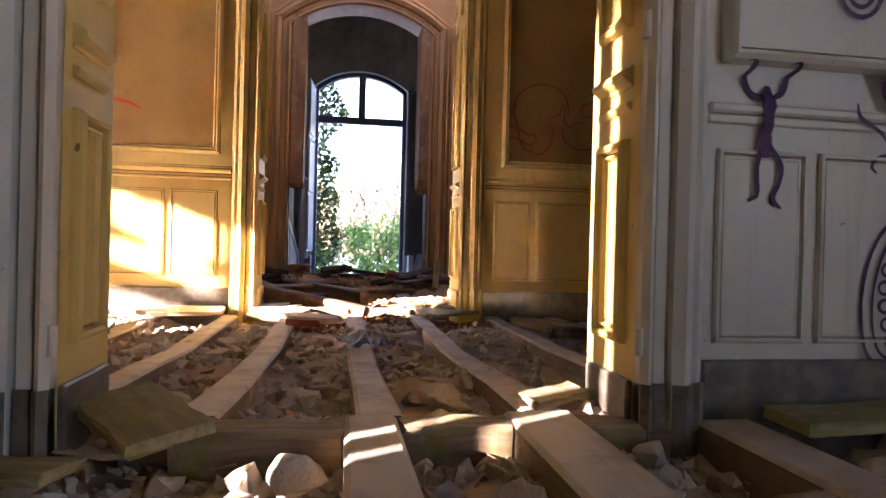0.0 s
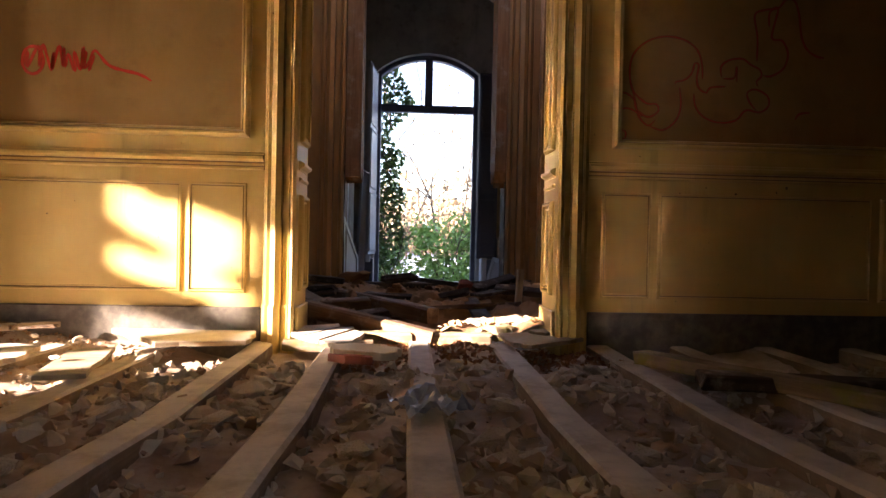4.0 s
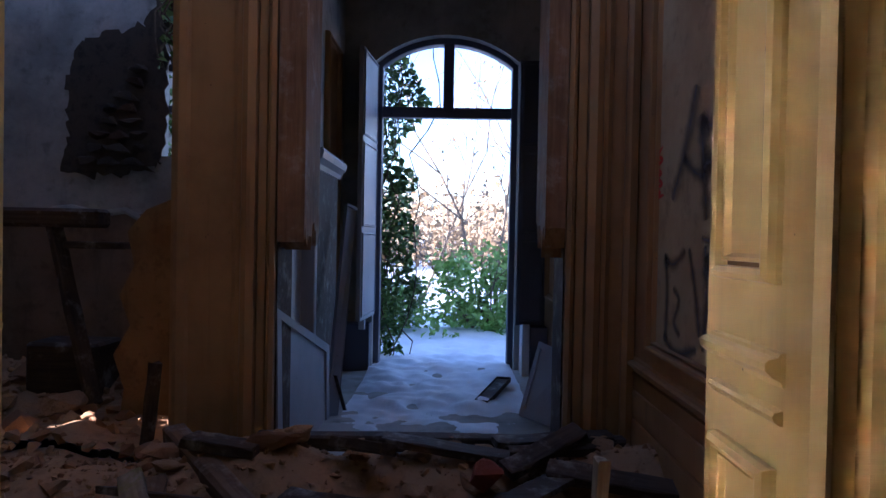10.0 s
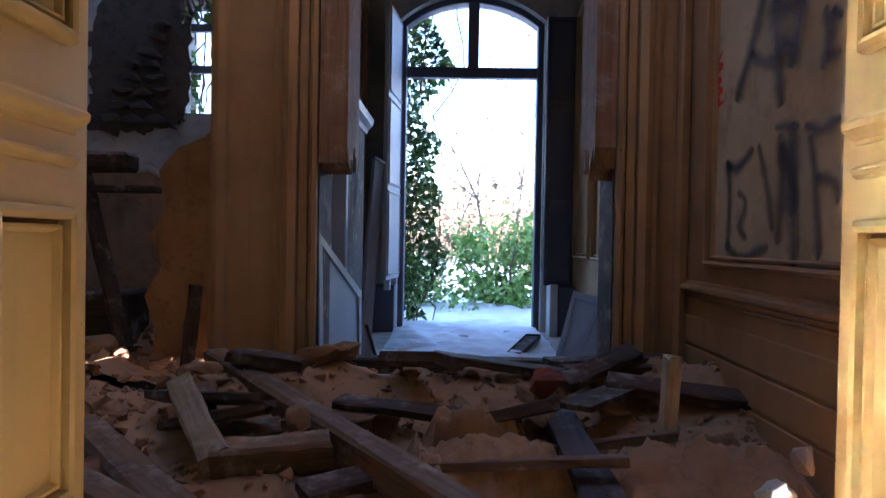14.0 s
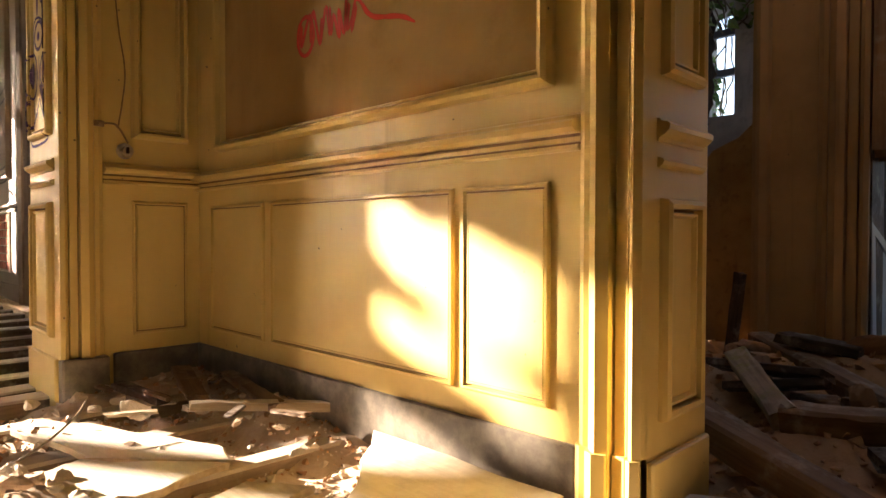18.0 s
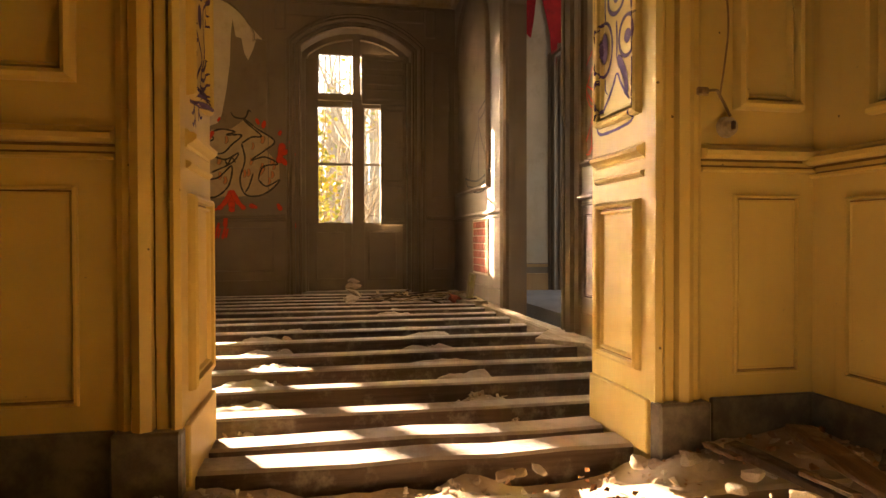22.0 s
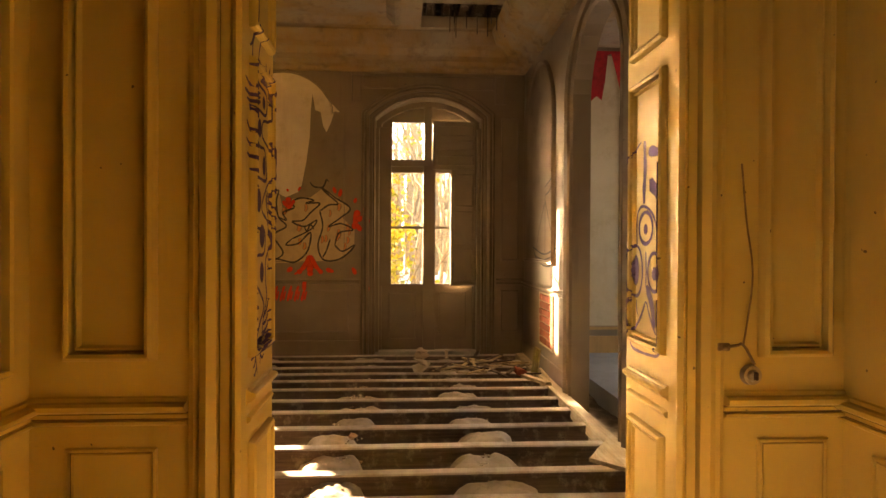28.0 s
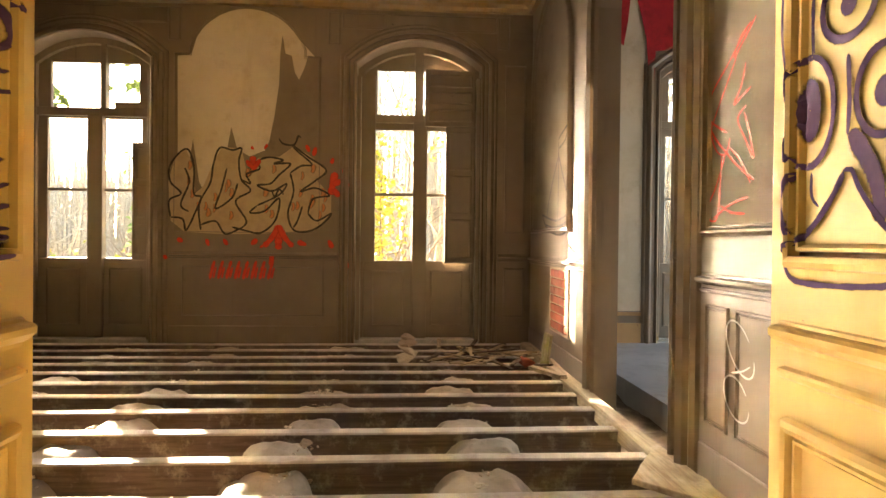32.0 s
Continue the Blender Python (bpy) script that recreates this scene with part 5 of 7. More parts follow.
def bare_tree(x, y, height, r, seed, label, lean=(0, 0), depth=2, leaf=None, count=0, name="bare_tree", bark=None, base=-0.3, group="bare trees in the garden", leaf_size=0.07):
    rnd = random.Random(seed)
    t = thing(name, (x, y, base), 0, label, "tree", group)
    bm, tips = bmesh.new(), []
    branchy(bm, rnd, (0, 0, 0), (lean[0], lean[1], 1), height, r, depth, tips)
    part("trunk", bm, bark or BARK, t, normals=False)
    if leaf:
        pts = []
        for _ in range(count):
            c = rnd.choice(tips)
            pts.append((c.x + rnd.gauss(0, 0.22), c.y + rnd.gauss(0, 0.22), c.z + rnd.gauss(-0.1, 0.25)))
        leaves("crown", pts, leaf_size, leaf, t, seed)
    return t


def bush(x, y, rx, ry, rz, count, seed, material, label, size=0.07, base=-0.25, group="garden shrubs"):
    rnd = random.Random(seed)
    t = thing("shrub", (x, y, base), 0, label, "shrub", group)
    bm, tips = bmesh.new(), []
    for _ in range(7):
        branchy(bm, rnd, (rnd.gauss(0, rx * 0.2), rnd.gauss(0, ry * 0.2), 0), (rnd.gauss(0, 0.5), rnd.gauss(0, 0.4), 1), rz * rnd.uniform(0.7, 1.1), 0.015, 1, tips, 0.6)
    part("stem", bm, BARK, t, normals=False)
    pts = []
    cl = [(rnd.gauss(0, rx * 0.5), rnd.gauss(0, ry * 0.5), rz * rnd.uniform(0.05, 0.95)) for _ in range(26)]
    for _ in range(count):
        c = rnd.choice(cl)
        g = 0.13
        pts.append((c[0] + rnd.gauss(0, g), c[1] + rnd.gauss(0, g), max(0.02, c[2] + rnd.gauss(0, g))))
    leaves("crown", pts, size, material, t, seed)
    return t


# garden to the north
bush(0.75, 11.0, 0.9, 0.7, 1.05, 2600, 11, BUSH, "green laurel shrub behind the snowy path", 0.08)
bush(-0.45, 10.6, 0.7, 0.5, 0.65, 1500, 12, BUSH, "low green shrub beside the snowy path", 0.07)
bush(1.9, 10.4, 0.7, 0.5, 1.0, 1200, 13, BUSH, "green laurel shrub against the snow", 0.08)
bush(-1.9, 10.8, 0.8, 0.6, 0.9, 1000, 14, BUSH, "green laurel shrub against the snow", 0.08)
bare_tree(0.62, 12.5, 3.2, 0.03, 21, "thin bare sapling in the snow", (-0.18, 0))
bare_tree(1.0, 13.5, 3.6, 0.03, 22, "thin bare sapling in the snow", (0.02, 0))
bare_tree(-0.3, 14.0, 3.0, 0.03, 23, "thin bare sapling with withered leaves", (0.15, 0), 2, DRY, 120)
bare_tree(1.6, 15.5, 3.2, 0.03, 24, "thin bare sapling in the snow", (-0.1, 0))
bare_tree(-1.4, 16.0, 3.5, 0.035, 25, "thin bare sapling in the snow", (0.1, 0))
bare_tree(-0.35, 9.9, 1.3, 0.02, 26, "dark leaning stump of a branch", (-0.3, 0.1), 1)
# far wood, too dense to count
rnd = random.Random(9)
bm = bmesh.new()
for _ in range(1700):
    x, y = rnd.uniform(-24, 28), rnd.uniform(26, 60)
    h = rnd.uniform(1.4, 4.6)
    p = Vector((x, y, -0.3))
    e = p + Vector((rnd.gauss(0, 0.25), 0, h))
    limb(bm, p, e, 0.05, 0.012, 4)
    for _ in range(4):
        b = p + (e - p) * rnd.uniform(0.3, 0.9)
        limb(bm, b, b + Vector((rnd.gauss(0, 0.5), rnd.gauss(0, 0.3), rnd.uniform(0.2, 0.9))), 0.02, 0.006, 3)
tagged(part("far_wood", bm, DRY, normals=False), "tan leafless wood beyond the snow", "wood", kind="stuff")
pts = [(rnd.uniform(-22, 26), rnd.uniform(25, 45), 3.2 * rnd.random() ** 2.0) for _ in range(15000)]
tagged(leaves("far_undergrowth", pts, 0.3, DRY, None, 5), "dry tan undergrowth beyond the snow", "undergrowth", kind="stuff")


def ivy(x0, x1, y0, y1, z0, z1, count, seed, label, taper=True, size=0.08):
    rnd = random.Random(seed)
    t = thing("ivy", ((x0 + x1) / 2, (y0 + y1) / 2, z0), 0, label, "ivy")
    ox, oy = (x0 + x1) / 2, (y0 + y1) / 2
    bm = bmesh.new()
    pts = []
    for k in range(9):
        q = Vector((rnd.uniform(x0, x0 + (x1 - x0) * 0.5) - ox, rnd.uniform(y0, y1) - oy, 0))
        n = 14
        for i in range(n):
            e = Vector((max(x0 - ox, min(x1 - ox, q.x + rnd.gauss(0, 0.06))), q.y + rnd.gauss(0, 0.02), (z1 - z0) * (i + 1) / n))
            limb(bm, q, e, 0.008, 0.006, 4)
            q = e
    part("stem", bm, BARK, t, normals=False)
    while len(pts) < count:
        z = rnd.uniform(0, z1 - z0)
        edge = x0 + (x1 - x0) * (0.55 + 0.45 * noise.noise(Vector((z * 2.3, seed, 0)))) if taper else x1
        x = rnd.uniform(x0, x1)
        if x < edge:
            pts.append((x - ox, rnd.uniform(y0, y1) - oy, z))
    leaves("leaves", pts, size, IVY, t, seed)
    return t


ivy(-0.42, 0.2, 8.52, 8.75, -0.2, 2.75, 1900, 31, "dark green ivy hanging beside the garden doorway", size=0.062)
ivy(-1.95, -1.25, 7.6, 7.74, 2.2, 3.3, 260, 32, "dark ivy growing over the broken masonry", False)
ivy(-2.3, -2.05, 8.2, 8.5, 1.2, 2.6, 200, 33, "green ivy in the back room window")

# trees outside the salon windows
PALE_BARK = m_plain("sunlit_pale_bark", (0.33, 0.28, 0.2), (0.2, 0.165, 0.11), 0.9, 0, 20, 0.6)
for k, (x, y, h, r) in enumerate(((-11.5, 3.0, 5.0, 0.05), (-12.5, 3.9, 5.5, 0.06), (-13.5, 2.6, 6.0, 0.07), (-12.0, 4.8, 5.0, 0.05), (-14.5, 3.6, 6.0, 0.06), (-13.0, 5.6, 6.0, 0.06), (-15.0, 4.6, 6.5, 0.07), (-12.2, 7.6, 5.0, 0.06), (-13.5, 9.0, 5.0, 0.06), (-11.0, 2.5, 3.0, 0.03), (-11.2, 3.6, 3.2, 0.03))):
    bare_tree(x, y, h, r, 50 + k, "slender pale tree outside the salon windows", (0, 0.1), 2, AUTUMN, 45, "slender_tree", PALE_BARK, group="slender trees west of the house")
rnd = random.Random(81)
for k in range(15):
    bare_tree(rnd.uniform(-16.5, -11.2), rnd.uniform(2.4, 6.4), rnd.uniform(3.5, 6.0), rnd.uniform(0.03, 0.06), 130 + k, "slender pale tree with a few yellow leaves", (rnd.uniform(-0.1, 0.1), rnd.uniform(-0.05, 0.15)), 2, AUTUMN, 70, "slender_tree", PALE_BARK, group="slender trees west of the house", leaf_size=0.09)
bush(-10.3, 2.3, 0.3, 0.3, 2.2, 480, 71, AUTUMN, "yellowing shrub outside the salon window", 0.08, -0.3, "shrubs west of the house")
bush(-10.6, 3.4, 0.4, 0.6, 1.0, 260, 72, AUTUMN, "yellowing shrub outside the salon window", 0.08, -0.3, "shrubs west of the house")
bush(-10.4, -2.0, 0.5, 0.8, 1.0, 800, 73, AUTUMN, "yellowing shrub outside the salon window", 0.08, -0.3, "shrubs west of the house")
bush(-10.6, 7.6, 0.5, 0.8, 1.6, 1000, 74, BUSH, "green shrub outside the side room window", 0.08, -0.3, "shrubs west of the house")
bm = bmesh.new()
for _ in range(1300):
    x, y = rnd.uniform(-60, -26), rnd.uniform(-3, 45)
    h = rnd.uniform(5, 13)
    p = Vector((x, y, -0.3))
    e = p + Vector((rnd.gauss(0, 0.4), rnd.gauss(0, 0.4), h))
    limb(bm, p, e, 0.12, 0.03, 4)
    for _ in range(6):
        b = p + (e - p) * rnd.uniform(0.3, 0.95)
        limb(bm, b, b + Vector((rnd.gauss(0, 0.9), rnd.gauss(0, 0.9), rnd.uniform(0.3, 1.6))), 0.03, 0.008, 3)
tagged(part("far_wood", bm, PALE_BARK, normals=False), "leafless wood west of the house", "wood", kind="stuff")
# thicket added to block low sky light, kept below the sun's path
bm = bmesh.new()
while len(bm.verts) < 26000:
    x = rnd.uniform(-34, -13)
    y = -0.45 + SUN_SLOPE * (x + 8.2) + rnd.uniform(-3, 7)
    h = rnd.uniform(0.5, 1.0) * (0.8 + 0.25 * (-8.2 - x))
    p = Vector((x, y, -0.3))
    e = p + Vector((rnd.gauss(0, 0.2), rnd.gauss(0, 0.2), h))
    limb(bm, p, e, 0.08, 0.02, 4)
    for _ in range(7):
        b = p + (e - p) * rnd.uniform(0.15, 0.95)
        limb(bm, b, b + Vector((rnd.gauss(0, 0.4), rnd.gauss(0, 0.4), rnd.uniform(0.1, 0.5))), 0.02, 0.008, 3)
tagged(part("near_wood", bm, PALE_BARK, normals=False), "leafless thicket added southwest of the house to dim the low sky", "wood", kind="stuff")
bush(-10.2, -0.75, 0.35, 0.5, 1.1, 900, 75, AUTUMN, "yellow-green shrub outside the salon window", 0.08, -0.3, "shrubs west of the house")
# yellowing ivy along the edge of the first window
ry = random.Random(14)
iv = thing("ivy", (-8.6, 2.4, 0.5), 0, "yellow-green ivy hanging beside the salon window", "ivy")
pts = []
for _ in range(210):
    z = ry.uniform(0.6, 2.15)
    pts.append((ry.gauss(0, 0.05), -0.14 + abs(ry.gauss(0, 0.1)) + 0.1 * noise.noise(Vector((z * 3, 2, 0))), z - 0.5))
leaves("leaves", pts, 0.065, m_leaf("yellowing_ivy_leaf", (0.5, 0.42, 0.06), (0.22, 0.28, 0.05)), iv, 15)
bm = bmesh.new()
for k in range(3):
    y0 = -0.16 + 0.06 * k
    for n in range(6):
        limb(bm, (0.02 * k, y0 + 0.03 * math.sin(n + k), 0.1 + 0.27 * n), (0.02 * k, y0 + 0.03 * math.sin(n + 1 + k), 0.1 + 0.27 * (n + 1)), 0.006, 0.005, 4)
part("stem", bm, BARK, iv, normals=False)
# leaves added to break the light in the second window and shape its sun patch
rnd = random.Random(3)
pts = []
for _ in range(150):
    z = rnd.uniform(0.7, 1.95)
    pts.append((-8.42 + rnd.gauss(0, 0.04), -0.02 - abs(rnd.gauss(0, 0.09)) - 0.12 * max(0, noise.noise(Vector((z * 2.5, 4, 0)))), z))
for y, z, n, sd in ((-0.17, 2.575, 16, 0.018), (-0.215, 2.555, 12, 0.018), (-0.25, 2.54, 7, 0.012), (-0.13, 2.5, 6, 0.012), (-0.25, 2.79, 14, 0.022), (-0.4, 2.81, 12, 0.025), (-0.44, 2.79, 10, 0.02), (-0.46, 2.55, 8, 0.015)):
    for _ in range(n):
        pts.append((-8.42 + rnd.gauss(0, 0.02), rnd.gauss(y, sd), rnd.gauss(z, sd)))
for _ in range(170):
    z = rnd.uniform(2.33, 2.72)
    edge = -0.72 - 0.9 * (z - 2.36)
    pts.append((-8.42 + rnd.gauss(0, 0.02), rnd.uniform(min(-1.13, edge - 0.05), edge - 0.12), z))
iv = thing("ivy", (-8.42, -0.1, 0.0), 0, "added ivy leaves that shape the sun through the salon window", "ivy")
leaves("leaves", [(p[0] + 8.42, p[1] + 0.1, p[2]) for p in pts], 0.07, IVY, iv, 8)
bm = bmesh.new()
for k in range(4):
    q = Vector((0, rnd.uniform(0.0, 0.12), -0.3))
    for i in range(10):
        e = Vector((rnd.gauss(0, 0.02), q.y + rnd.gauss(0, 0.02), -0.3 + 0.27 * (i + 1)))
        limb(bm, q, e, 0.008, 0.006, 4)
        q = e
part("stem", bm, BARK, iv, normals=False)

# snow drifted over the threshold
TREADS = [(random.Random(70 + k).uniform(-0.3, 0.75), 6.8 + 0.21 * k + random.Random(90 + k).uniform(-0.08, 0.08)) for k in range(18)]


def treads(x, y):
    """Footprints trodden into the snow."""
    return -0.035 * sum(math.exp(-((x - a) / 0.05) ** 2 - ((y - b) / 0.1) ** 2) for a, b in TREADS)


tagged(bed("snow_patch", -0.38, 0.78, 6.25, 8.7, -0.1, 0.045, 0.03, SNOW, "trodden snow drifted over the threshold", lambda x, y: -0.035 * max(0.0, 7.0 - y) / 0.7 - 0.05 * max(0, abs(x - 0.2) - 0.4) + treads(x, y)), category="snow")
tagged(bed("snow_drift", -1.6, 2.2, 8.5, 11.2, -0.17, 0.06, 0.045, SNOW, "uneven snow with footprints in front of the doorway", treads), category="snow")


# ---- paint on the walls ----
def smooth_path(pts, closed=False, step=0.012):
    """A curve through a few points."""
    n = len(pts)
    out = []
    rng = range(n if closed else n - 1)
    for i in rng:
        if closed:
            p0, p1, p2, p3 = (Vector(pts[(i + k) % n]) for k in (-1, 0, 1, 2))
        else:
            p0, p1, p2, p3 = (Vector(pts[max(0, min(n - 1, i + k))]) for k in (-1, 0, 1, 2))
        m = max(2, int((p2 - p1).length / step))
        for j in range(m):
            t = j / m
            out.append(0.5 * ((2 * p1) + (p2 - p0) * t + (2 * p0 - 5 * p1 + 4 * p2 - p3) * t * t + (3 * p1 - p0 - 3 * p2 + p3) * t ** 3))
    out.append(Vector(pts[0] if closed else pts[-1]))
    return out


ACROSS = (-0.5, -0.33, -0.17, 0.0, 0.17, 0.33, 0.5)


def soft_face(bm, uv, corners):
    """A face whose corners carry how near they lie to the edge of the paint."""
    fc = bm.faces.new([c[0] for c in corners])
    for lp, c in zip(fc.loops, corners):
        lp[uv].uv = (c[1], 0.0)


def stroke(bm, face, pts, width, relief=None, closed=False, h=0.0035, curved=True):
    """A sprayed line laid over the wall's relief."""
    path = smooth_path(pts, closed, 0.007 if relief else 0.012) if curved else [Vector(p) for p in pts]
    prev = None
    uv = bm.loops.layers.uv.verify()
    lift = 0.0001 * (len(bm.verts) // 7 % 11)
    for i, p in enumerate(path):
        d = (path[min(i + 1, len(path) - 1)] - path[max(i - 1, 0)])
        if d.length < 1e-6:
            continue
        d.normalize()
        nrm = Vector((-d.y, d.x))
        wv = width * (0.85 + 0.3 * noise.noise(Vector((p.x * 30, p.y * 30, 0))))
        if not curved:
            wv = width
        taper = 1.0 if closed else min(1.0, 0.45 + min(i, len(path) - 1 - i) * 0.2)
        ring = []
        for s in ACROSS:
            q = p + nrm * s * wv * taper * 1.2
            ring.append((bm.verts.new(face.p(q.x, q.y, h + lift + (relief(q.x, q.y) if relief else 0.0))), max(abs(s) * 2, 1.0 if not closed and i in (0, len(path) - 1) else 0.0)))
        if prev:
            for a in range(len(ACROSS) - 1):
                soft_face(bm, uv, (prev[a], prev[a + 1], ring[a + 1], ring[a]))
        prev = ring


def disc(bm, face, pts, relief=None, h=0.0035):
    """A sprayed spot, soft at its rim."""
    uv = bm.loops.layers.uv.verify()
    ca_, cz_ = sum(p[0] for p in pts) / len(pts), sum(p[1] for p in pts) / len(pts)
    rings = []
    for k, e in ((1.08, 1.0), (0.85, 0.5), (0.55, 0.0), (0.25, 0.0), (0.02, 0.0)):
        r = []
        for a, z in pts:
            a, z = ca_ + (a - ca_) * k, cz_ + (z - cz_) * k
            r.append((bm.verts.new(face.p(a, z, h + (relief(a, z) if relief else 0.0))), e))
        rings.append(r)
    for r, s in zip(rings, rings[1:]):
        for i in range(len(r)):
            j = (i + 1) % len(r)
            soft_face(bm, uv, (r[i], r[j], s[j], s[i]))


def blot(bm, face, pts, relief=None, h=0.0035):
    bm.faces.new([bm.verts.new(face.p(a, z, h + (relief(a, z) if relief else 0.0))) for a, z in pts])


def oval(a, z, ra, rz, n=20):
    return [(a + ra * math.cos(6.283 * i / n), z + rz * math.sin(6.283 * i / n)) for i in range(n)]


def relief_of(panels, prof=FRAME):
    def fn(a, z):
        for a0, a1, z0, z1 in panels:
            d = min(a - a0, a1 - a, z - z0, z1 - z)
            if d >= 0:
                for (d0, h0), (d1, h1) in zip(prof, prof[1:]):
                    if d0 <= d <= d1 and d1 > d0:
                        return max(0.0, h0 + (h1 - h0) * (d - d0) / (d1 - d0))
                if d > 0.036:
                    return 0.004
        return 0.0
    return fn


# cheek north of the salon doorway: ringed shapes in purple-black
Y1 = DOOR_N
f = Face("x", Y1, -1)
rl = relief_of([(-2.745, -2.475, 0.945, 1.795), (-2.745, -2.475, 1.875, 2.45)], CHEEK)
bm = bmesh.new()
for a, z, ra, rz, w in ((-2.697, 1.184, 0.055, 0.083, 0.014), (-2.614, 1.322, 0.054, 0.05, 0.016), (-2.546, 1.185, 0.05, 0.059, 0.015)):
    stroke(bm, f, oval(a, z, ra, rz), w, rl, True)
for a, z, ra, rz in ((-2.69, 1.186, 0.026, 0.051), (-2.611, 1.318, 0.017, 0.017), (-2.54, 1.181, 0.021, 0.022)):
    disc(bm, f, oval(a, z, ra, rz, 16), rl, 0.006)
disc(bm, f, [(-2.585, 1.473), (-2.56, 1.476), (-2.515, 1.447), (-2.509, 1.382), (-2.543, 1.418), (-2.584, 1.436)], rl, 0.006)
for pts, w in (
    ([(-2.655, 1.6), (-2.7, 1.579), (-2.739, 1.548), (-2.761, 1.509), (-2.772, 1.399), (-2.773, 1.319), (-2.756, 1.237)], 0.01),
    ([(-2.688, 1.261), (-2.691, 1.318), (-2.686, 1.367), (-2.654, 1.391), (-2.605, 1.385), (-2.559, 1.36), (-2.531, 1.317), (-2.522, 1.249)], 0.013),
    ([(-2.613, 1.25), (-2.609, 1.185), (-2.612, 1.135)], 0.014),
    ([(-2.608, 1.142), (-2.583, 1.11), (-2.557, 1.066), (-2.549, 1.011)], 0.042),
    ([(-2.618, 1.086), (-2.641, 1.053), (-2.675, 1.018), (-2.718, 0.986)], 0.018),
    ([(-2.622, 1.086), (-2.603, 1.087), (-2.588, 1.061), (-2.562, 1.029), (-2.53, 0.996)], 0.014),
    ([(-2.688, 1.093), (-2.687, 1.056), (-2.669, 1.038)], 0.01),
    ([(-2.72, 0.988), (-2.751, 0.967), (-2.756, 0.944), (-2.732, 0.926), (-2.666, 0.923), (-2.584, 0.926), (-2.528, 0.934), (-2.509, 0.958), (-2.506, 0.983), (-2.516, 0.999)], 0.014),
    ([(-2.723, 1.098), (-2.737, 1.053), (-2.727, 0.996)], 0.014),
    ([(-2.5, 1.118), (-2.489, 1.085), (-2.493, 1.044), (-2.507, 0.997)], 0.015),
    ([(-2.496, 1.516), (-2.494, 1.423), (-2.495, 1.337), (-2.496, 1.245)], 0.02),
    ([(-2.496, 1.239), (-2.484, 1.195), (-2.488, 1.152), (-2.5, 1.118)], 0.014),
    ([(-2.629, 1.6), (-2.623, 1.509), (-2.629, 1.451), (-2.63, 1.397)], 0.034),
    ([(-2.599, 1.56), (-2.554, 1.555), (-2.512, 1.545)], 0.045),
):
    stroke(bm, f, pts, w * 0.85, rl)
part("sprayed_marks", bm, INK, w_bd, "purple-black sprayed rings and loops")
# cheek south of it: a column of wavy marks
f = Face("x", 2.01, 1)
rl = relief_of([(-2.745, -2.475, 0.945, 1.795), (-2.745, -2.475, 1.875, 2.45)], CHEEK)
bm = bmesh.new()


def col(*pts):
    return [(-2.425 - (u - 25) * 0.0027, 0.88 + (1510 - v) * 0.00078) for u, v in pts]


stroke(bm, f, col((78, 60), (75, 180), (55, 300), (70, 400), (115, 425), (112, 505), (70, 510), (60, 580), (80, 640), (108, 650), (115, 760), (65, 770), (55, 880), (70, 950), (108, 965), (105, 1050), (70, 1065), (62, 1150), (85, 1200), (105, 1260), (82, 1330), (70, 1400), (80, 1510)), 0.012, rl)
stroke(bm, f, col((95, 215), (82, 310), (88, 380), (125, 400), (132, 510), (98, 540), (95, 600), (132, 640), (142, 730), (112, 800), (92, 880), (122, 930), (132, 1020), (112, 1080), (112, 1160), (118, 1230), (98, 1330), (92, 1480)), 0.011, rl)
for u, v, ra, rz in ((100, 465, 0.02, 0.02), (80, 575, 0.024, 0.028), (102, 710, 0.022, 0.03), (76, 850, 0.034, 0.036), (93, 985, 0.034, 0.036), (92, 1125, 0.026, 0.032)):
    (a, z), = col((u, v))
    disc(bm, f, oval(a, z, ra, rz, 14), rl, 0.005)
for u0, v0, u1, v1 in ((85, 440, 25, 425), (85, 455, 22, 470), (85, 470, 30, 498), (62, 230, 42, 300), (58, 330, 38, 370), (118, 390, 142, 285), (118, 360, 118, 290), (122, 410, 148, 375), (126, 440, 150, 455), (62, 560, 40, 510), (62, 610, 30, 575), (70, 650, 28, 640), (75, 690, 32, 690), (70, 720, 40, 745), (60, 780, 45, 800), (112, 815, 150, 935), (116, 800, 152, 890), (112, 830, 140, 960), (122, 1050, 132, 1075), (124, 1090, 134, 1110), (65, 990, 50, 965), (68, 1020, 50, 1000), (72, 1045, 52, 1035), (80, 1260, 50, 1190), (78, 1300, 48, 1240), (78, 1340, 50, 1290), (98, 1300, 130, 1235), (98, 1330, 132, 1280), (92, 1360, 132, 1320), (72, 1440, 58, 1470), (92, 1440, 112, 1450), (75, 1480, 62, 1500)):
    c0, c1 = col((u0, v0), (u1, v1))
    stroke(bm, f, [c0, ((c0[0] + c1[0]) / 2, (c0[1] + c1[1]) / 2 - 0.012), c1], 0.0125, rl)
for v in (1375, 1390, 1405, 1425):
    stroke(bm, f, col((50, v + 15), (90, v), (132, v - 10)), 0.011, rl)
stroke(bm, f, col((130, 600), (145, 680), (150, 760), (125, 830)), 0.018, rl)
part("sprayed_marks", bm, INK, w_bd, "purple-black sprayed wavy column")

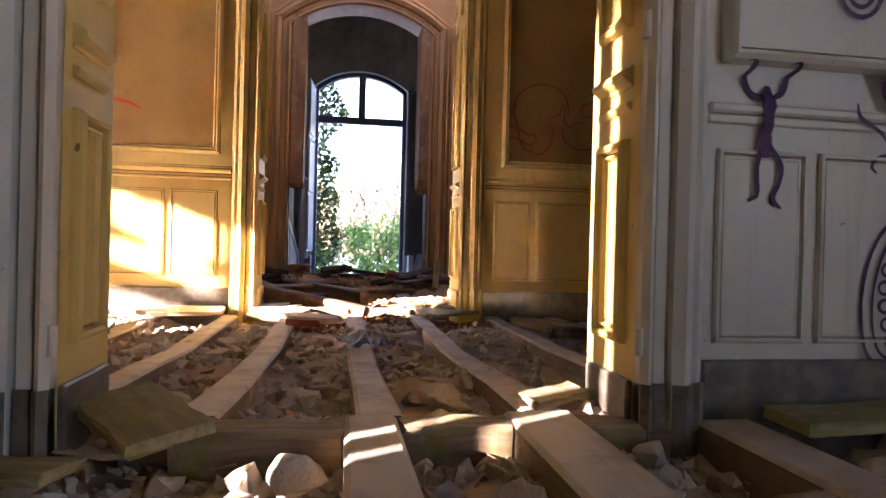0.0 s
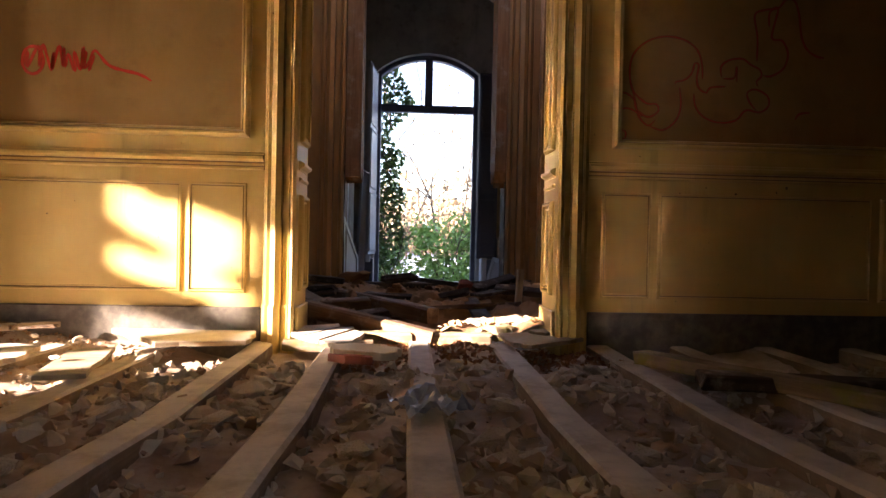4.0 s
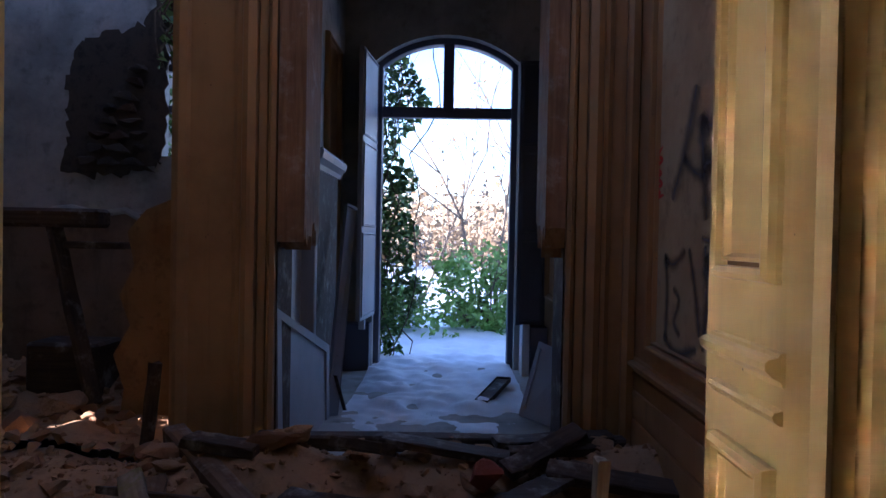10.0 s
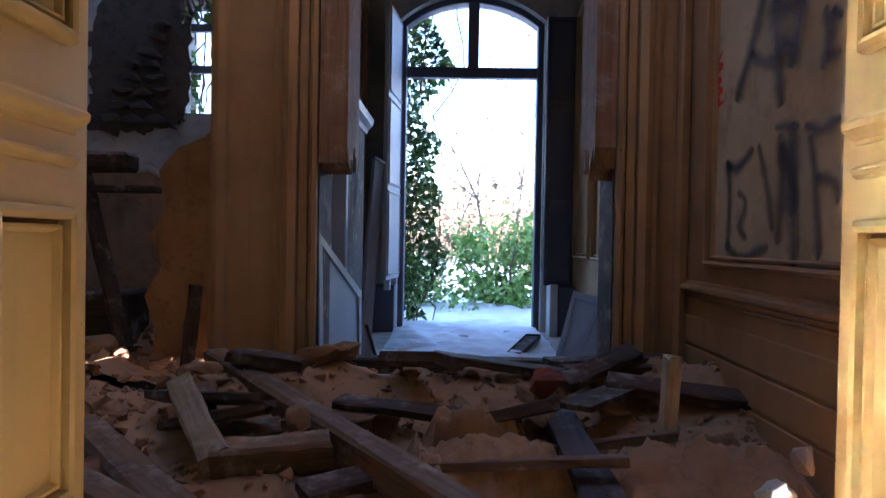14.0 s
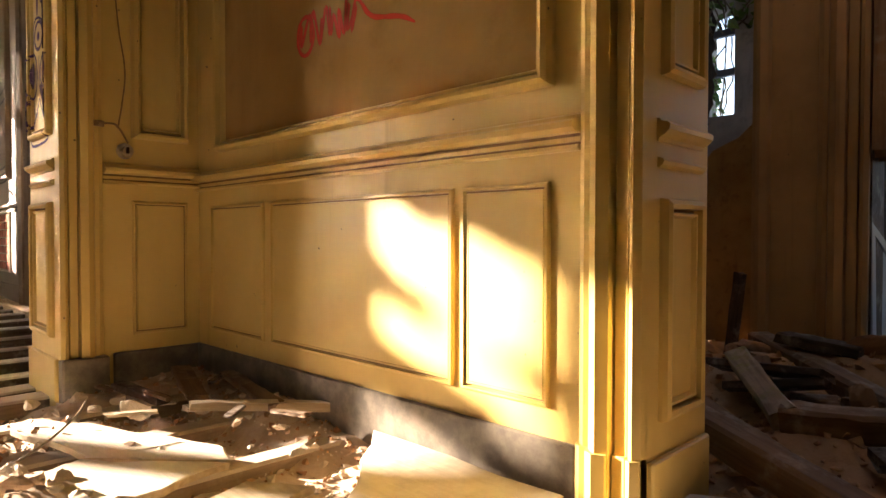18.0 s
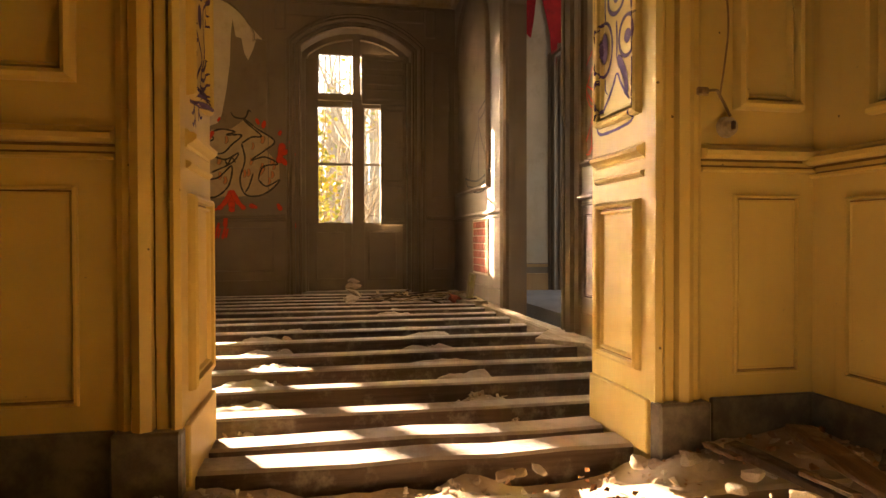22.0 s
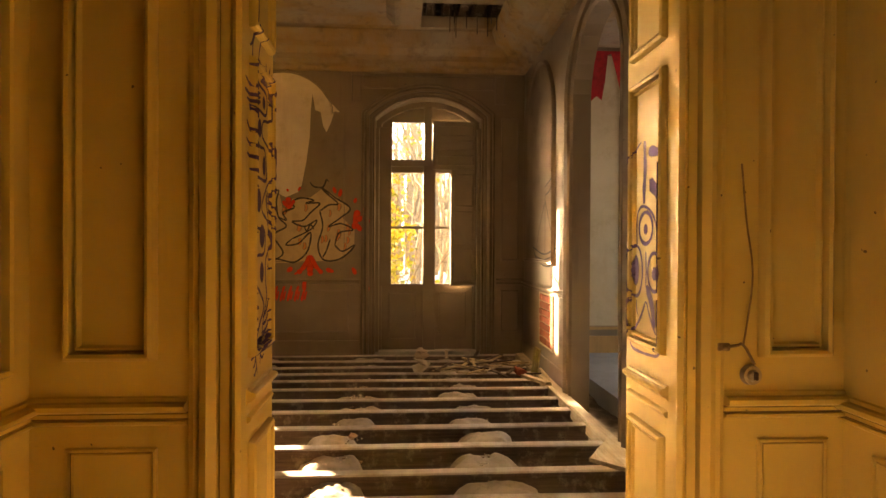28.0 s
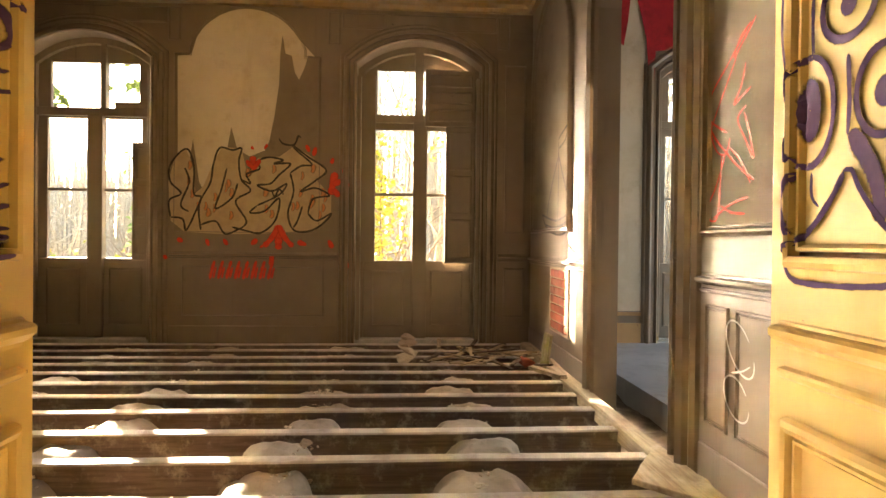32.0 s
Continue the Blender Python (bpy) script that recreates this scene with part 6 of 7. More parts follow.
# hall, north wall: red scribbles
f = Face("x", 3.72, -1)
bm = bmesh.new()
rnd = random.Random(4)
pts = [(-1.68, 1.2)]
for k in range(26):
    pts.append((-1.66 + 0.012 * k + rnd.uniform(-0.02, 0.02), 1.215 + (0.07 if k % 2 else -0.045) * rnd.uniform(0.4, 1.0)))
pts += [(-1.3, 1.2), (-1.18, 1.17), (-1.12, 1.14)]
stroke(bm, f, pts, 0.016, h=0.0065)
stroke(bm, f, oval(-1.63, 1.215, 0.045, 0.06), 0.016, None, True, h=0.0065)
part("sprayed_marks", bm, RED_INK, w_bc, "small red sprayed scribble")
bm = bmesh.new()
stroke(bm, f, [(1.15, 1.045), (1.115, 1.014), (1.068, 1.057), (1.051, 1.131), (1.028, 1.205), (1.023, 1.279), (1.045, 1.349), (1.105, 1.402), (1.187, 1.426), (1.273, 1.414), (1.335, 1.372), (1.361, 1.307), (1.366, 1.232)], 0.014, h=0.0065)
stroke(bm, f, [(0.971, 1.158), (1.007, 1.16), (1.045, 1.131), (1.058, 1.087), (1.114, 1.053), (1.162, 1.084), (1.149, 1.114), (1.106, 1.115), (1.05, 1.158), (1.027, 1.211)], 0.014, h=0.0068)
stroke(bm, f, [(0.973, 1.078), (1.009, 1.091), (1.046, 1.08), (1.089, 1.052)], 0.014, h=0.0071)
stroke(bm, f, [(1.238, 1.207), (1.241, 1.219), (1.28, 1.229), (1.313, 1.26), (1.327, 1.306), (1.346, 1.3), (1.338, 1.24), (1.349, 1.193), (1.386, 1.173), (1.401, 1.197), (1.478, 1.206)], 0.014, h=0.0074)
stroke(bm, f, [(1.257, 1.198), (1.265, 1.109), (1.242, 1.039), (1.182, 0.995), (1.115, 1.014)], 0.014, h=0.0077)
stroke(bm, f, [(1.325, 1.171), (1.333, 1.111), (1.374, 1.061), (1.451, 1.037), (1.528, 1.051), (1.574, 1.098), (1.642, 1.091), (1.682, 1.123), (1.674, 1.168), (1.617, 1.196), (1.578, 1.179), (1.591, 1.135), (1.623, 1.1)], 0.014, h=0.0080)
stroke(bm, f, [(1.455, 1.244), (1.451, 1.295), (1.49, 1.327), (1.552, 1.335), (1.593, 1.309), (1.637, 1.287), (1.644, 1.257), (1.62, 1.232), (1.633, 1.203)], 0.014, h=0.0083)
stroke(bm, f, [(1.458, 1.241), (1.514, 1.246), (1.525, 1.298), (1.527, 1.223)], 0.014, h=0.0086)
stroke(bm, f, [(1.62, 1.323), (1.62, 1.437), (1.605, 1.539), (1.654, 1.565), (1.716, 1.576), (1.752, 1.617), (1.793, 1.613), (1.816, 1.55), (1.832, 1.445), (1.862, 1.386), (1.909, 1.358), (1.947, 1.353)], 0.014, h=0.0089)
stroke(bm, f, [(1.675, 1.484), (1.676, 1.554), (1.716, 1.573), (1.689, 1.44), (1.739, 1.426), (1.768, 1.367), (1.748, 1.297), (1.687, 1.259), (1.65, 1.263)], 0.014, h=0.0092)
stroke(bm, f, [(1.808, 1.057), (1.829, 1.088), (1.885, 1.096)], 0.014, h=0.0095)
stroke(bm, f, [(0.975, 0.989), (1.006, 0.984), (1.007, 0.954), (0.98, 0.941)], 0.014, h=0.0098)
part("sprayed_marks", bm, m_spray("dull_red_spray", (0.46, 0.07, 0.03), (0.36, 0.07, 0.03), 0.7, 0.7, 0.9), w_bc, "dull red sprayed looping outline")

# anteroom: a forked mark and a spotted coil, in purple
f = Face("x", 1.214, -1)
rl = relief_of([(0.78, 2.8, 0.8, 2.4)])
bm = bmesh.new()
stroke(bm, f, [(0.882, 0.778), (0.884, 0.75), (0.883, 0.738)], 0.03, rl, h=0.008)
stroke(bm, f, [(0.883, 0.755), (0.88, 0.715), (0.88, 0.675)], 0.036, rl, h=0.0195)
stroke(bm, f, [(0.88, 0.705), (0.878, 0.665), (0.877, 0.622)], 0.034, rl, h=0.0135)
stroke(bm, f, [(0.878, 0.75), (0.848, 0.757), (0.832, 0.78), (0.828, 0.825)], 0.016, rl, h=0.006)
stroke(bm, f, [(0.888, 0.75), (0.916, 0.762), (0.927, 0.79), (0.936, 0.828)], 0.016, rl, h=0.006)
for a in (0.828, 0.936):
    stroke(bm, f, [(a - 0.009, 0.83), (a + 0.009, 0.828)], 0.02, rl, h=0.0075, curved=False)
for a in (-0.01, 0.0, 0.01):
    stroke(bm, f, [(0.882 + a * 0.6, 0.775), (0.882 + a, 0.79)], 0.006, rl, h=0.0085, curved=False)
stroke(bm, f, [(0.872, 0.655), (0.86, 0.6), (0.862, 0.55), (0.858, 0.541), (0.838, 0.53)], 0.015, rl, h=0.013)
stroke(bm, f, [(0.884, 0.655), (0.915, 0.61), (0.912, 0.57), (0.898, 0.538), (0.92, 0.516)], 0.015, rl, h=0.013)
for k, r in enumerate((0.046, 0.03, 0.016)):
    stroke(bm, f, oval(1.2, 0.79, r, r), 0.016, rl, True, h=0.0195 + 0.0004 * k)
stroke(bm, f, [(1.092, 0.752), (1.1, 0.72), (1.15, 0.69), (1.19, 0.65), (1.26, 0.64)], 0.011, rl, h=0.0195)
stroke(bm, f, [(1.155, 0.602), (1.14, 0.615), (1.15, 0.633), (1.19, 0.64), (1.26, 0.61)], 0.012, rl, h=0.009)
stroke(bm, f, [(1.3, 0.52), (1.2, 0.5), (1.145, 0.43), (1.122, 0.32), (1.138, 0.21), (1.2, 0.172), (1.3, 0.175)], 0.011, rl, h=0.009)
stroke(bm, f, [(1.3, 0.5), (1.22, 0.49), (1.172, 0.42), (1.15, 0.32), (1.165, 0.22), (1.22, 0.19), (1.3, 0.19)], 0.008, rl, h=0.0094)
stroke(bm, f, [(1.3, 0.45), (1.24, 0.44), (1.212, 0.38), (1.2, 0.32), (1.21, 0.25), (1.25, 0.23), (1.3, 0.23)], 0.008, rl, h=0.0098)
for a, z in ((1.2, 0.435), (1.187, 0.392), (1.18, 0.352), (1.182, 0.312), (1.188, 0.272), (1.2, 0.235)):
    stroke(bm, f, oval(a, z, 0.015, 0.014, 10), 0.009, rl, True, h=0.0102)
for k, r in enumerate((0.05, 0.03)):
    stroke(bm, f, oval(1.1, 0.995, r, r * 1.1), 0.013, rl, True, h=0.006)
part("sprayed_marks", bm, INK, w_ab, "purple-black sprayed forked mark and coils")

# ruined room: faded dark letters-like blocks
f = Face("y", 1.05, -1)
bm = bmesh.new()
for k, (pts, w) in enumerate((
    ([(5.23, 0.92), (5.2, 0.79), (5.21, 0.6)], 0.05), ([(5.23, 0.9), (5.14, 0.88), (5.03, 0.93)], 0.045), ([(5.23, 0.62), (5.1, 0.58), (4.92, 0.62)], 0.045),
    ([(5.14, 0.8), (5.08, 0.76), (5.12, 0.68), (5.06, 0.64)], 0.04), ([(5.0, 0.94), (4.94, 0.8), (4.9, 0.66)], 0.045),
    ([(4.87, 0.95), (4.85, 0.8), (4.87, 0.62)], 0.06), ([(4.8, 0.97), (4.79, 0.8), (4.78, 0.56)], 0.07), ([(4.86, 0.92), (4.8, 0.8), (4.8, 0.7)], 0.07), ([(4.9, 0.97), (4.76, 0.95)], 0.04),
    ([(4.74, 0.95), (4.66, 0.92), (4.57, 0.94)], 0.045), ([(4.71, 0.92), (4.68, 0.8), (4.66, 0.58)], 0.045), ([(4.68, 0.8), (4.6, 0.78), (4.58, 0.72)], 0.05),
    ([(4.96, 1.46), (5.04, 1.28), (5.16, 1.1)], 0.075), ([(4.92, 1.36), (4.89, 1.2), (4.86, 1.02)], 0.08), ([(4.92, 1.34), (4.82, 1.3), (4.74, 1.3)], 0.07),
    ([(4.76, 1.3), (4.78, 1.2), (4.82, 1.12)], 0.08), ([(4.9, 1.18), (4.84, 1.2), (4.78, 1.17)], 0.09), ([(5.06, 1.24), (4.96, 1.18), (4.88, 1.16)], 0.05),
    ([(4.65, 1.24), (4.63, 1.15), (4.66, 1.07)], 0.06), ([(4.62, 1.22), (4.57, 1.18)], 0.05), ([(4.64, 1.1), (4.57, 1.1)], 0.05))):
    stroke(bm, f, pts, w * 1.3, h=0.0065 + 0.0003 * k)
part("sprayed_marks", bm, BLUE_INK, w_ce, "faded grey-blue sprayed blocks")
bm = bmesh.new()
stroke(bm, f, [(5.28, 1.31), (5.33, 1.28), (5.28, 1.26), (5.34, 1.24), (5.29, 1.21), (5.34, 1.2), (5.28, 1.17), (5.35, 1.16), (5.3, 1.14), (5.36, 1.12), (5.26, 1.13)], 0.016, h=0.0065)
part("sprayed_marks", bm, RED_INK, w_ce, "small red sprayed zigzag")

# salon, west wall: pale bare plaster and the large sprayed piece over it
f = Face("y", -7.95, 1)
bm = bmesh.new()
top = arch(0.55, 1.6, 2.85, 0.37, 14)
right = [(1.72, 2.77), (1.65, 2.79), (1.61, 2.66), (1.56, 2.55), (1.52, 2.62), (1.49, 2.78), (1.43, 2.8), (1.4, 2.98), (1.38, 2.81), (1.37, 2.5), (1.33, 2.2), (1.28, 1.94), (1.24, 1.86)]
low = [(1.1, 1.8), (0.98, 1.86), (0.92, 2.08), (0.88, 1.85), (0.78, 1.7), (0.68, 1.42), (0.62, 1.55), (0.56, 1.95), (0.5, 1.6), (0.42, 1.5)]
left = [(0.41, 2.75), (0.54, 2.77)]
blot(bm, f, top[1:-1] + left[::-1] + low[::-1] + right[::-1], h=0.006)
part("bare_plaster", bm, BARE_PLASTER, w_dw, "pale bare plaster where the wall canvas is torn away")
bm = bmesh.new()


def on_wall(*pts):
    return [(0.35 + (u - 260) * 0.003443, 1.045 + (580 - v) * 0.003525) for u, v in pts]


blot(bm, f, on_wall((262, 545), (255, 440), (270, 380), (300, 345), (325, 400), (328, 470), (350, 450), (380, 380), (400, 342), (455, 345), (470, 410), (500, 370), (560, 365), (600, 335), (650, 365), (692, 400), (665, 430), (705, 470), (705, 520), (660, 565), (590, 572), (500, 578), (400, 580), (300, 575)), h=0.009)
part("sprayed_fill", bm, TAN_INK, w_dw, "tan sprayed fill")
bm = bmesh.new()
rnd = random.Random(8)
for a in (0.55, 0.72, 0.9, 1.1, 1.28, 1.55, 1.72, 1.8):
    for k in range(4):
        z = rnd.uniform(1.15, 1.66)
        q = rnd.uniform(-0.05, 0.05)
        stroke(bm, f, [(a + q, z), (a + q + 0.02, z + 0.04), (a + q + 0.01, z + 0.09)], rnd.uniform(0.04, 0.08), h=0.0115 + 0.0005 * k)
part("sprayed_fill", bm, ORANGE_INK, w_dw, "orange sprayed spots")
bm = bmesh.new()
outlines = (
    on_wall((262, 535), (258, 490), (290, 470), (262, 440), (258, 400), (285, 360), (310, 352), (325, 400), (325, 470), (345, 480), (330, 520), (305, 570), (295, 540), (262, 535)),
    on_wall((300, 400), (312, 440), (290, 500), (312, 520)),
    on_wall((345, 570), (340, 500), (370, 440), (378, 390), (395, 345), (430, 350), (455, 345), (448, 380), (455, 430), (480, 460), (440, 490), (470, 545), (440, 570), (410, 578), (385, 545), (345, 555)),
    on_wall((415, 400), (400, 460), (385, 510), (430, 480), (445, 440)),
    on_wall((455, 430), (480, 440), (470, 415), (505, 400), (500, 380), (530, 368), (570, 375), (545, 385), (590, 385), (560, 415), (535, 440), (500, 445), (540, 460), (580, 440), (560, 470), (500, 500)),
    on_wall((500, 500), (480, 520), (520, 515), (560, 480), (550, 540), (510, 575), (470, 570), (430, 560)),
    on_wall((590, 410), (620, 390), (650, 385), (610, 350), (598, 335), (640, 365), (690, 400), (660, 430), (620, 460), (660, 450), (700, 470), (655, 480), (640, 520)),
    on_wall((640, 520), (665, 540), (705, 520), (680, 550), (640, 570), (600, 565), (585, 520), (600, 460), (590, 410)),
    on_wall((558, 315), (570, 330), (600, 332), (612, 308), (620, 315)),
    on_wall((540, 460), (548, 475), (560, 455), (572, 470)),
    on_wall((625, 500), (612, 540), (600, 560)),
)
for k, p in enumerate(outlines):
    stroke(bm, f, p, 0.021, h=0.0145 + k * 0.0006)
part("sprayed_outline", bm, BLACK_INK, w_dw, "black sprayed interlocking outlines")
bm = bmesh.new()
k = 0
for pts, w in (
    ([(1.38, 0.9), (1.38, 1.02), (1.38, 1.14)], 0.075), ([(1.38, 1.14), (1.32, 1.02), (1.24, 0.93)], 0.06), ([(1.38, 1.14), (1.44, 1.02), (1.52, 0.93)], 0.06), ([(1.35, 0.98), (1.42, 0.99)], 0.07),
    ([(1.31, 0.74), (1.32, 0.86)], 0.055), ([(1.12, 0.95), (1.18, 1.0)], 0.06), ([(1.2, 0.92), (1.24, 0.94)], 0.05), ([(1.56, 0.98), (1.65, 0.95)], 0.06), ([(1.86, 1.0), (1.9, 0.92)], 0.06), ([(2.03, 0.8), (2.05, 0.73)], 0.05),
    ([(1.88, 1.74), (1.9, 1.8)], 0.05), ([(1.88, 1.44), (1.9, 1.56), (1.92, 1.66)], 0.08), ([(1.9, 1.54), (1.98, 1.58)], 0.07), ([(1.9, 1.5), (1.96, 1.42)], 0.06), ([(2.0, 1.53), (2.07, 1.54)], 0.05), ([(2.0, 1.42), (2.03, 1.38)], 0.04), ([(1.98, 1.66), (2.02, 1.7)], 0.04),
    ([(1.12, 1.9), (1.13, 1.86)], 0.045), ([(1.24, 1.87), (1.27, 1.92)], 0.045), ([(1.13, 1.8), (1.14, 1.68)], 0.075), ([(1.07, 1.76), (1.14, 1.69), (1.2, 1.77)], 0.05), ([(1.64, 1.92), (1.67, 1.85)], 0.05), ([(1.73, 1.9), (1.71, 1.81)], 0.05),
    ([(0.42, 1.0), (0.48, 0.97)], 0.05), ([(0.7, 1.0), (0.72, 0.93)], 0.05), ([(0.86, 1.0), (0.9, 0.94)], 0.05), ([(0.3, 0.84), (0.33, 0.8)], 0.05),
):
    k += 1
    stroke(bm, f, pts, w, h=0.016 + 0.0004 * k)
# an unreadable tag as slanting bars
for k in range(8):
    a = 0.73 + k * 0.079
    stroke(bm, f, [(a, 0.61), (a + 0.02, 0.7), (a + 0.045, 0.79)], 0.036, h=0.0125)
    stroke(bm, f, [(a + 0.035, 0.62), (a + 0.045, 0.68), (a + 0.06, 0.73)], 0.026, h=0.0132)
part("sprayed_marks", bm, RED_INK, w_dw, "red sprayed bursts and a row of strokes")

# salon, north wall: thin boat-like lines, red figure-of-lines, white loops
f = Face("x", 3.85, -1)
bm = bmesh.new()
for k, pts in enumerate((
    [(-7.4, 1.25), (-7.2, 1.12), (-6.8, 1.06), (-6.5, 1.1), (-6.34, 1.24)], [(-7.4, 1.25), (-7.1, 1.2), (-6.8, 1.18), (-6.34, 1.24)], [(-7.3, 1.16), (-6.9, 1.12), (-6.42, 1.17)],
    [(-6.82, 1.18), (-6.81, 1.5), (-6.82, 1.82)], [(-6.82, 1.7), (-7.1, 1.4), (-7.2, 1.22)], [(-6.82, 1.72), (-6.6, 1.45), (-6.4, 1.26)], [(-6.82, 1.84), (-6.65, 1.88), (-6.46, 1.92)], [(-6.8, 1.76), (-6.6, 1.8), (-6.5, 1.9)])):
    stroke(bm, f, pts, 0.02, h=0.007 + 0.0004 * k)
part("drawn_lines", bm, BLACK_INK, w_dn, "thin dark scribbled lines")
bm = bmesh.new()
for k, pts in enumerate((
    [(-3.95, 1.81), (-4.04, 1.74), (-4.1, 1.7), (-4.06, 1.76), (-3.98, 1.8)], [(-4.0, 1.79), (-4.14, 1.69), (-4.27, 1.6), (-4.31, 1.52), (-4.24, 1.47), (-4.14, 1.42)], [(-4.08, 1.7), (-4.16, 1.6), (-4.24, 1.5), (-4.27, 1.44), (-4.22, 1.36), (-4.15, 1.34), (-4.12, 1.4)],
    [(-4.3, 1.5), (-4.24, 1.42), (-4.14, 1.34), (-4.04, 1.27), (-3.95, 1.22)], [(-4.12, 1.36), (-4.04, 1.3), (-3.97, 1.21)], [(-4.15, 1.34), (-4.22, 1.22), (-4.3, 1.12), (-4.24, 1.08), (-4.2, 1.12), (-4.18, 1.34)],
    [(-4.24, 1.09), (-4.14, 1.13), (-4.06, 1.15), (-3.98, 1.16)], [(-4.18, 1.14), (-4.1, 1.11), (-4.0, 1.1)], [(-4.01, 1.66), (-4.04, 1.58), (-4.09, 1.52), (-4.03, 1.54), (-3.97, 1.56)], [(-4.0, 1.5), (-4.06, 1.46), (-4.01, 1.38), (-3.95, 1.3), (-3.99, 1.42), (-4.02, 1.48)])):
    stroke(bm, f, pts, 0.011, h=0.007 + 0.0004 * k)
part("sprayed_marks", bm, RED_INK, w_dn, "red sprayed angular lines")
bm = bmesh.new()
for k, (cx, cz, rx, rz, lean) in enumerate(((-4.02, 0.6, 0.085, 0.1, -0.05), (-4.04, 0.41, 0.085, 0.08, -0.03))):
    stroke(bm, f, [(cx + rx * math.cos(a) + lean * math.sin(a), cz + rz * math.sin(a)) for a in (0.52 * i + 0.3 for i in range(12))], 0.013, h=0.012 + 0.001 * k)
stroke(bm, f, [(-4.08, 0.5), (-4.0, 0.52), (-3.94, 0.55)], 0.013, h=0.014)
part("sprayed_marks", bm, PALE_INK, w_dn, "white sprayed loops")

# side room: pale wall, torn red cloth above
f = Face("y", -7.95, 1)
bm = bmesh.new()
strip(w_dw, "pale_wall_patch", f, 3.98, 5.06, 0.32, 3.5, 0.006, BARE_PLASTER)
skirting(w_dw, f, 3.98, 5.06, 0, 0.2, DARK_PANEL)
bm = bmesh.new()
pts = [(3.98, 3.55), (3.98, 2.95), (4.3, 2.9), (4.5, 3.0), (4.62, 2.95), (4.7, 3.02), (4.76, 2.97), (4.8, 3.2), (4.83, 3.5), (4.87, 3.52), (4.93, 3.3), (4.99, 3.05), (5.02, 2.7), (5.04, 2.34), (5.07, 2.5), (5.09, 2.93), (5.3, 2.95), (6.7, 2.99), (6.7, 3.55)]
blot(bm, f, pts, h=0.025)
rc = part("red_wall_cloth", bm, RED_WALL, w_dw, "torn red wall cloth hanging down")
strip(w_dw, "rust_edge", f, 5.04, 5.07, 0.3, 2.4, 0.012, DARK_PANEL)
strip(w_dw, "rust_edge", f, 3.98, 5.07, 0.275, 0.31, 0.012, DARK_PANEL)

# ---- porcelain switch and its cable ----
sw = thing("light_switch", (-2.42, 3.435, 0.9), 0, "round grimy porcelain switch on the cream panelling", "switch")
bm = bmesh.new()
bmesh.ops.create_cone(bm, cap_ends=True, segments=20, radius1=0.03, radius2=0.026, depth=0.018, matrix=Matrix.Translation((0.014, 0, 0)) @ pose(0, 0, 0, 0, 90, 0))
part("body", bm, PORCELAIN, sw)
bm = bmesh.new()
bmesh.ops.create_cone(bm, cap_ends=True, segments=16, radius1=0.018, radius2=0.014, depth=0.012, matrix=Matrix.Translation((0.028, 0, 0)) @ pose(0, 0, 0, 0, 90, 0))
part("cap", bm, PORCELAIN, sw)
part("lever", boxed(0.03, 0.046, -0.004, 0.004, -0.01, 0.012, bevel=0.002), IRON, sw)


def cable(name, pts, r, material, label, category):
    cu = bpy.data.curves.new(name, "CURVE")
    cu.dimensions, cu.bevel_depth, cu.bevel_resolution = "3D", r, 2
    sp = cu.splines.new("BEZIER")
    sp.bezier_points.add(len(pts) - 1)
    for b, p in zip(sp.bezier_points, pts):
        b.co, b.handle_left_type, b.handle_right_type = p, "AUTO", "AUTO"
    cu.materials.append(material)
    return tagged(new(name, cu), label, category)


cable("cable", [(-2.408, 3.445, 0.93), (-2.405, 3.41, 0.985), (-2.37, 3.37, 0.99), (-2.372, 3.34, 0.985)], 0.004, CABLE, "old brown cable beside the switch", "cable")
cable("cable", [(-2.405, 3.41, 0.985), (-2.404, 3.425, 1.08), (-2.404, 3.435, 1.19), (-2.402, 3.415, 1.34), (-2.402, 3.4, 1.5)], 0.0028, CABLE, "old brown cable hanging loose down the wall", "cable")
bm = bmesh.new()
box(bm, -2.376, -2.366, 3.318, 3.352, 0.975, 0.997, bevel=0.003)
box(bm, -2.366, -2.354, 3.328, 3.342, 0.98, 0.992, bevel=0.003)
tagged(part("window_catch", bm, CABLE), "rusty iron catch on the door frame", "catch")

# ---- back room: broken masonry, shelf, prop, ochre stub of wall ----
f = Face("x", 7.75, -1)
rnd = random.Random(15)
MASONRY = m_stone("dark_masonry", (0.1, 0.075, 0.055), (0.12, 0.065, 0.04), (0.03, 0.027, 0.022))
# dark backing sheet in the outline of the hole, behind the stones
bm = bmesh.new()
hole = [(-2.75, 1.42), (-2.3, 1.4), (-2.05, 1.46), (-1.96, 1.5), (-1.93, 1.9), (-1.95, 2.52), (-1.6, 2.57), (-1.3, 2.6), (-1.25, 3.3), (-1.6, 3.35), (-1.75, 2.95), (-1.95, 2.85), (-2.1, 2.55), (-2.35, 2.5), (-2.62, 2.4), (-2.72, 2.1), (-2.68, 1.75)]
hole = [(xa + (xb - xa) * k / 8 + rnd.gauss(0, 0.016), za + (zb - za) * k / 8 + rnd.gauss(0, 0.016)) for (xa, za), (xb, zb) in zip(hole, hole[1:] + hole[:1]) for k in range(8)]
rings = [[bm.verts.new((x, y, z)) for x, z in hole] for y in (7.735, 7.749)]
for r in rings:
    bm.faces.new(r)
for i in range(len(hole)):
    j = (i + 1) % len(hole)
    bm.faces.new((rings[0][i], rings[0][j], rings[1][j], rings[1][i]))
part("bare_masonry", bm, MASONRY, w_fb, "dark masonry where the plaster has fallen")
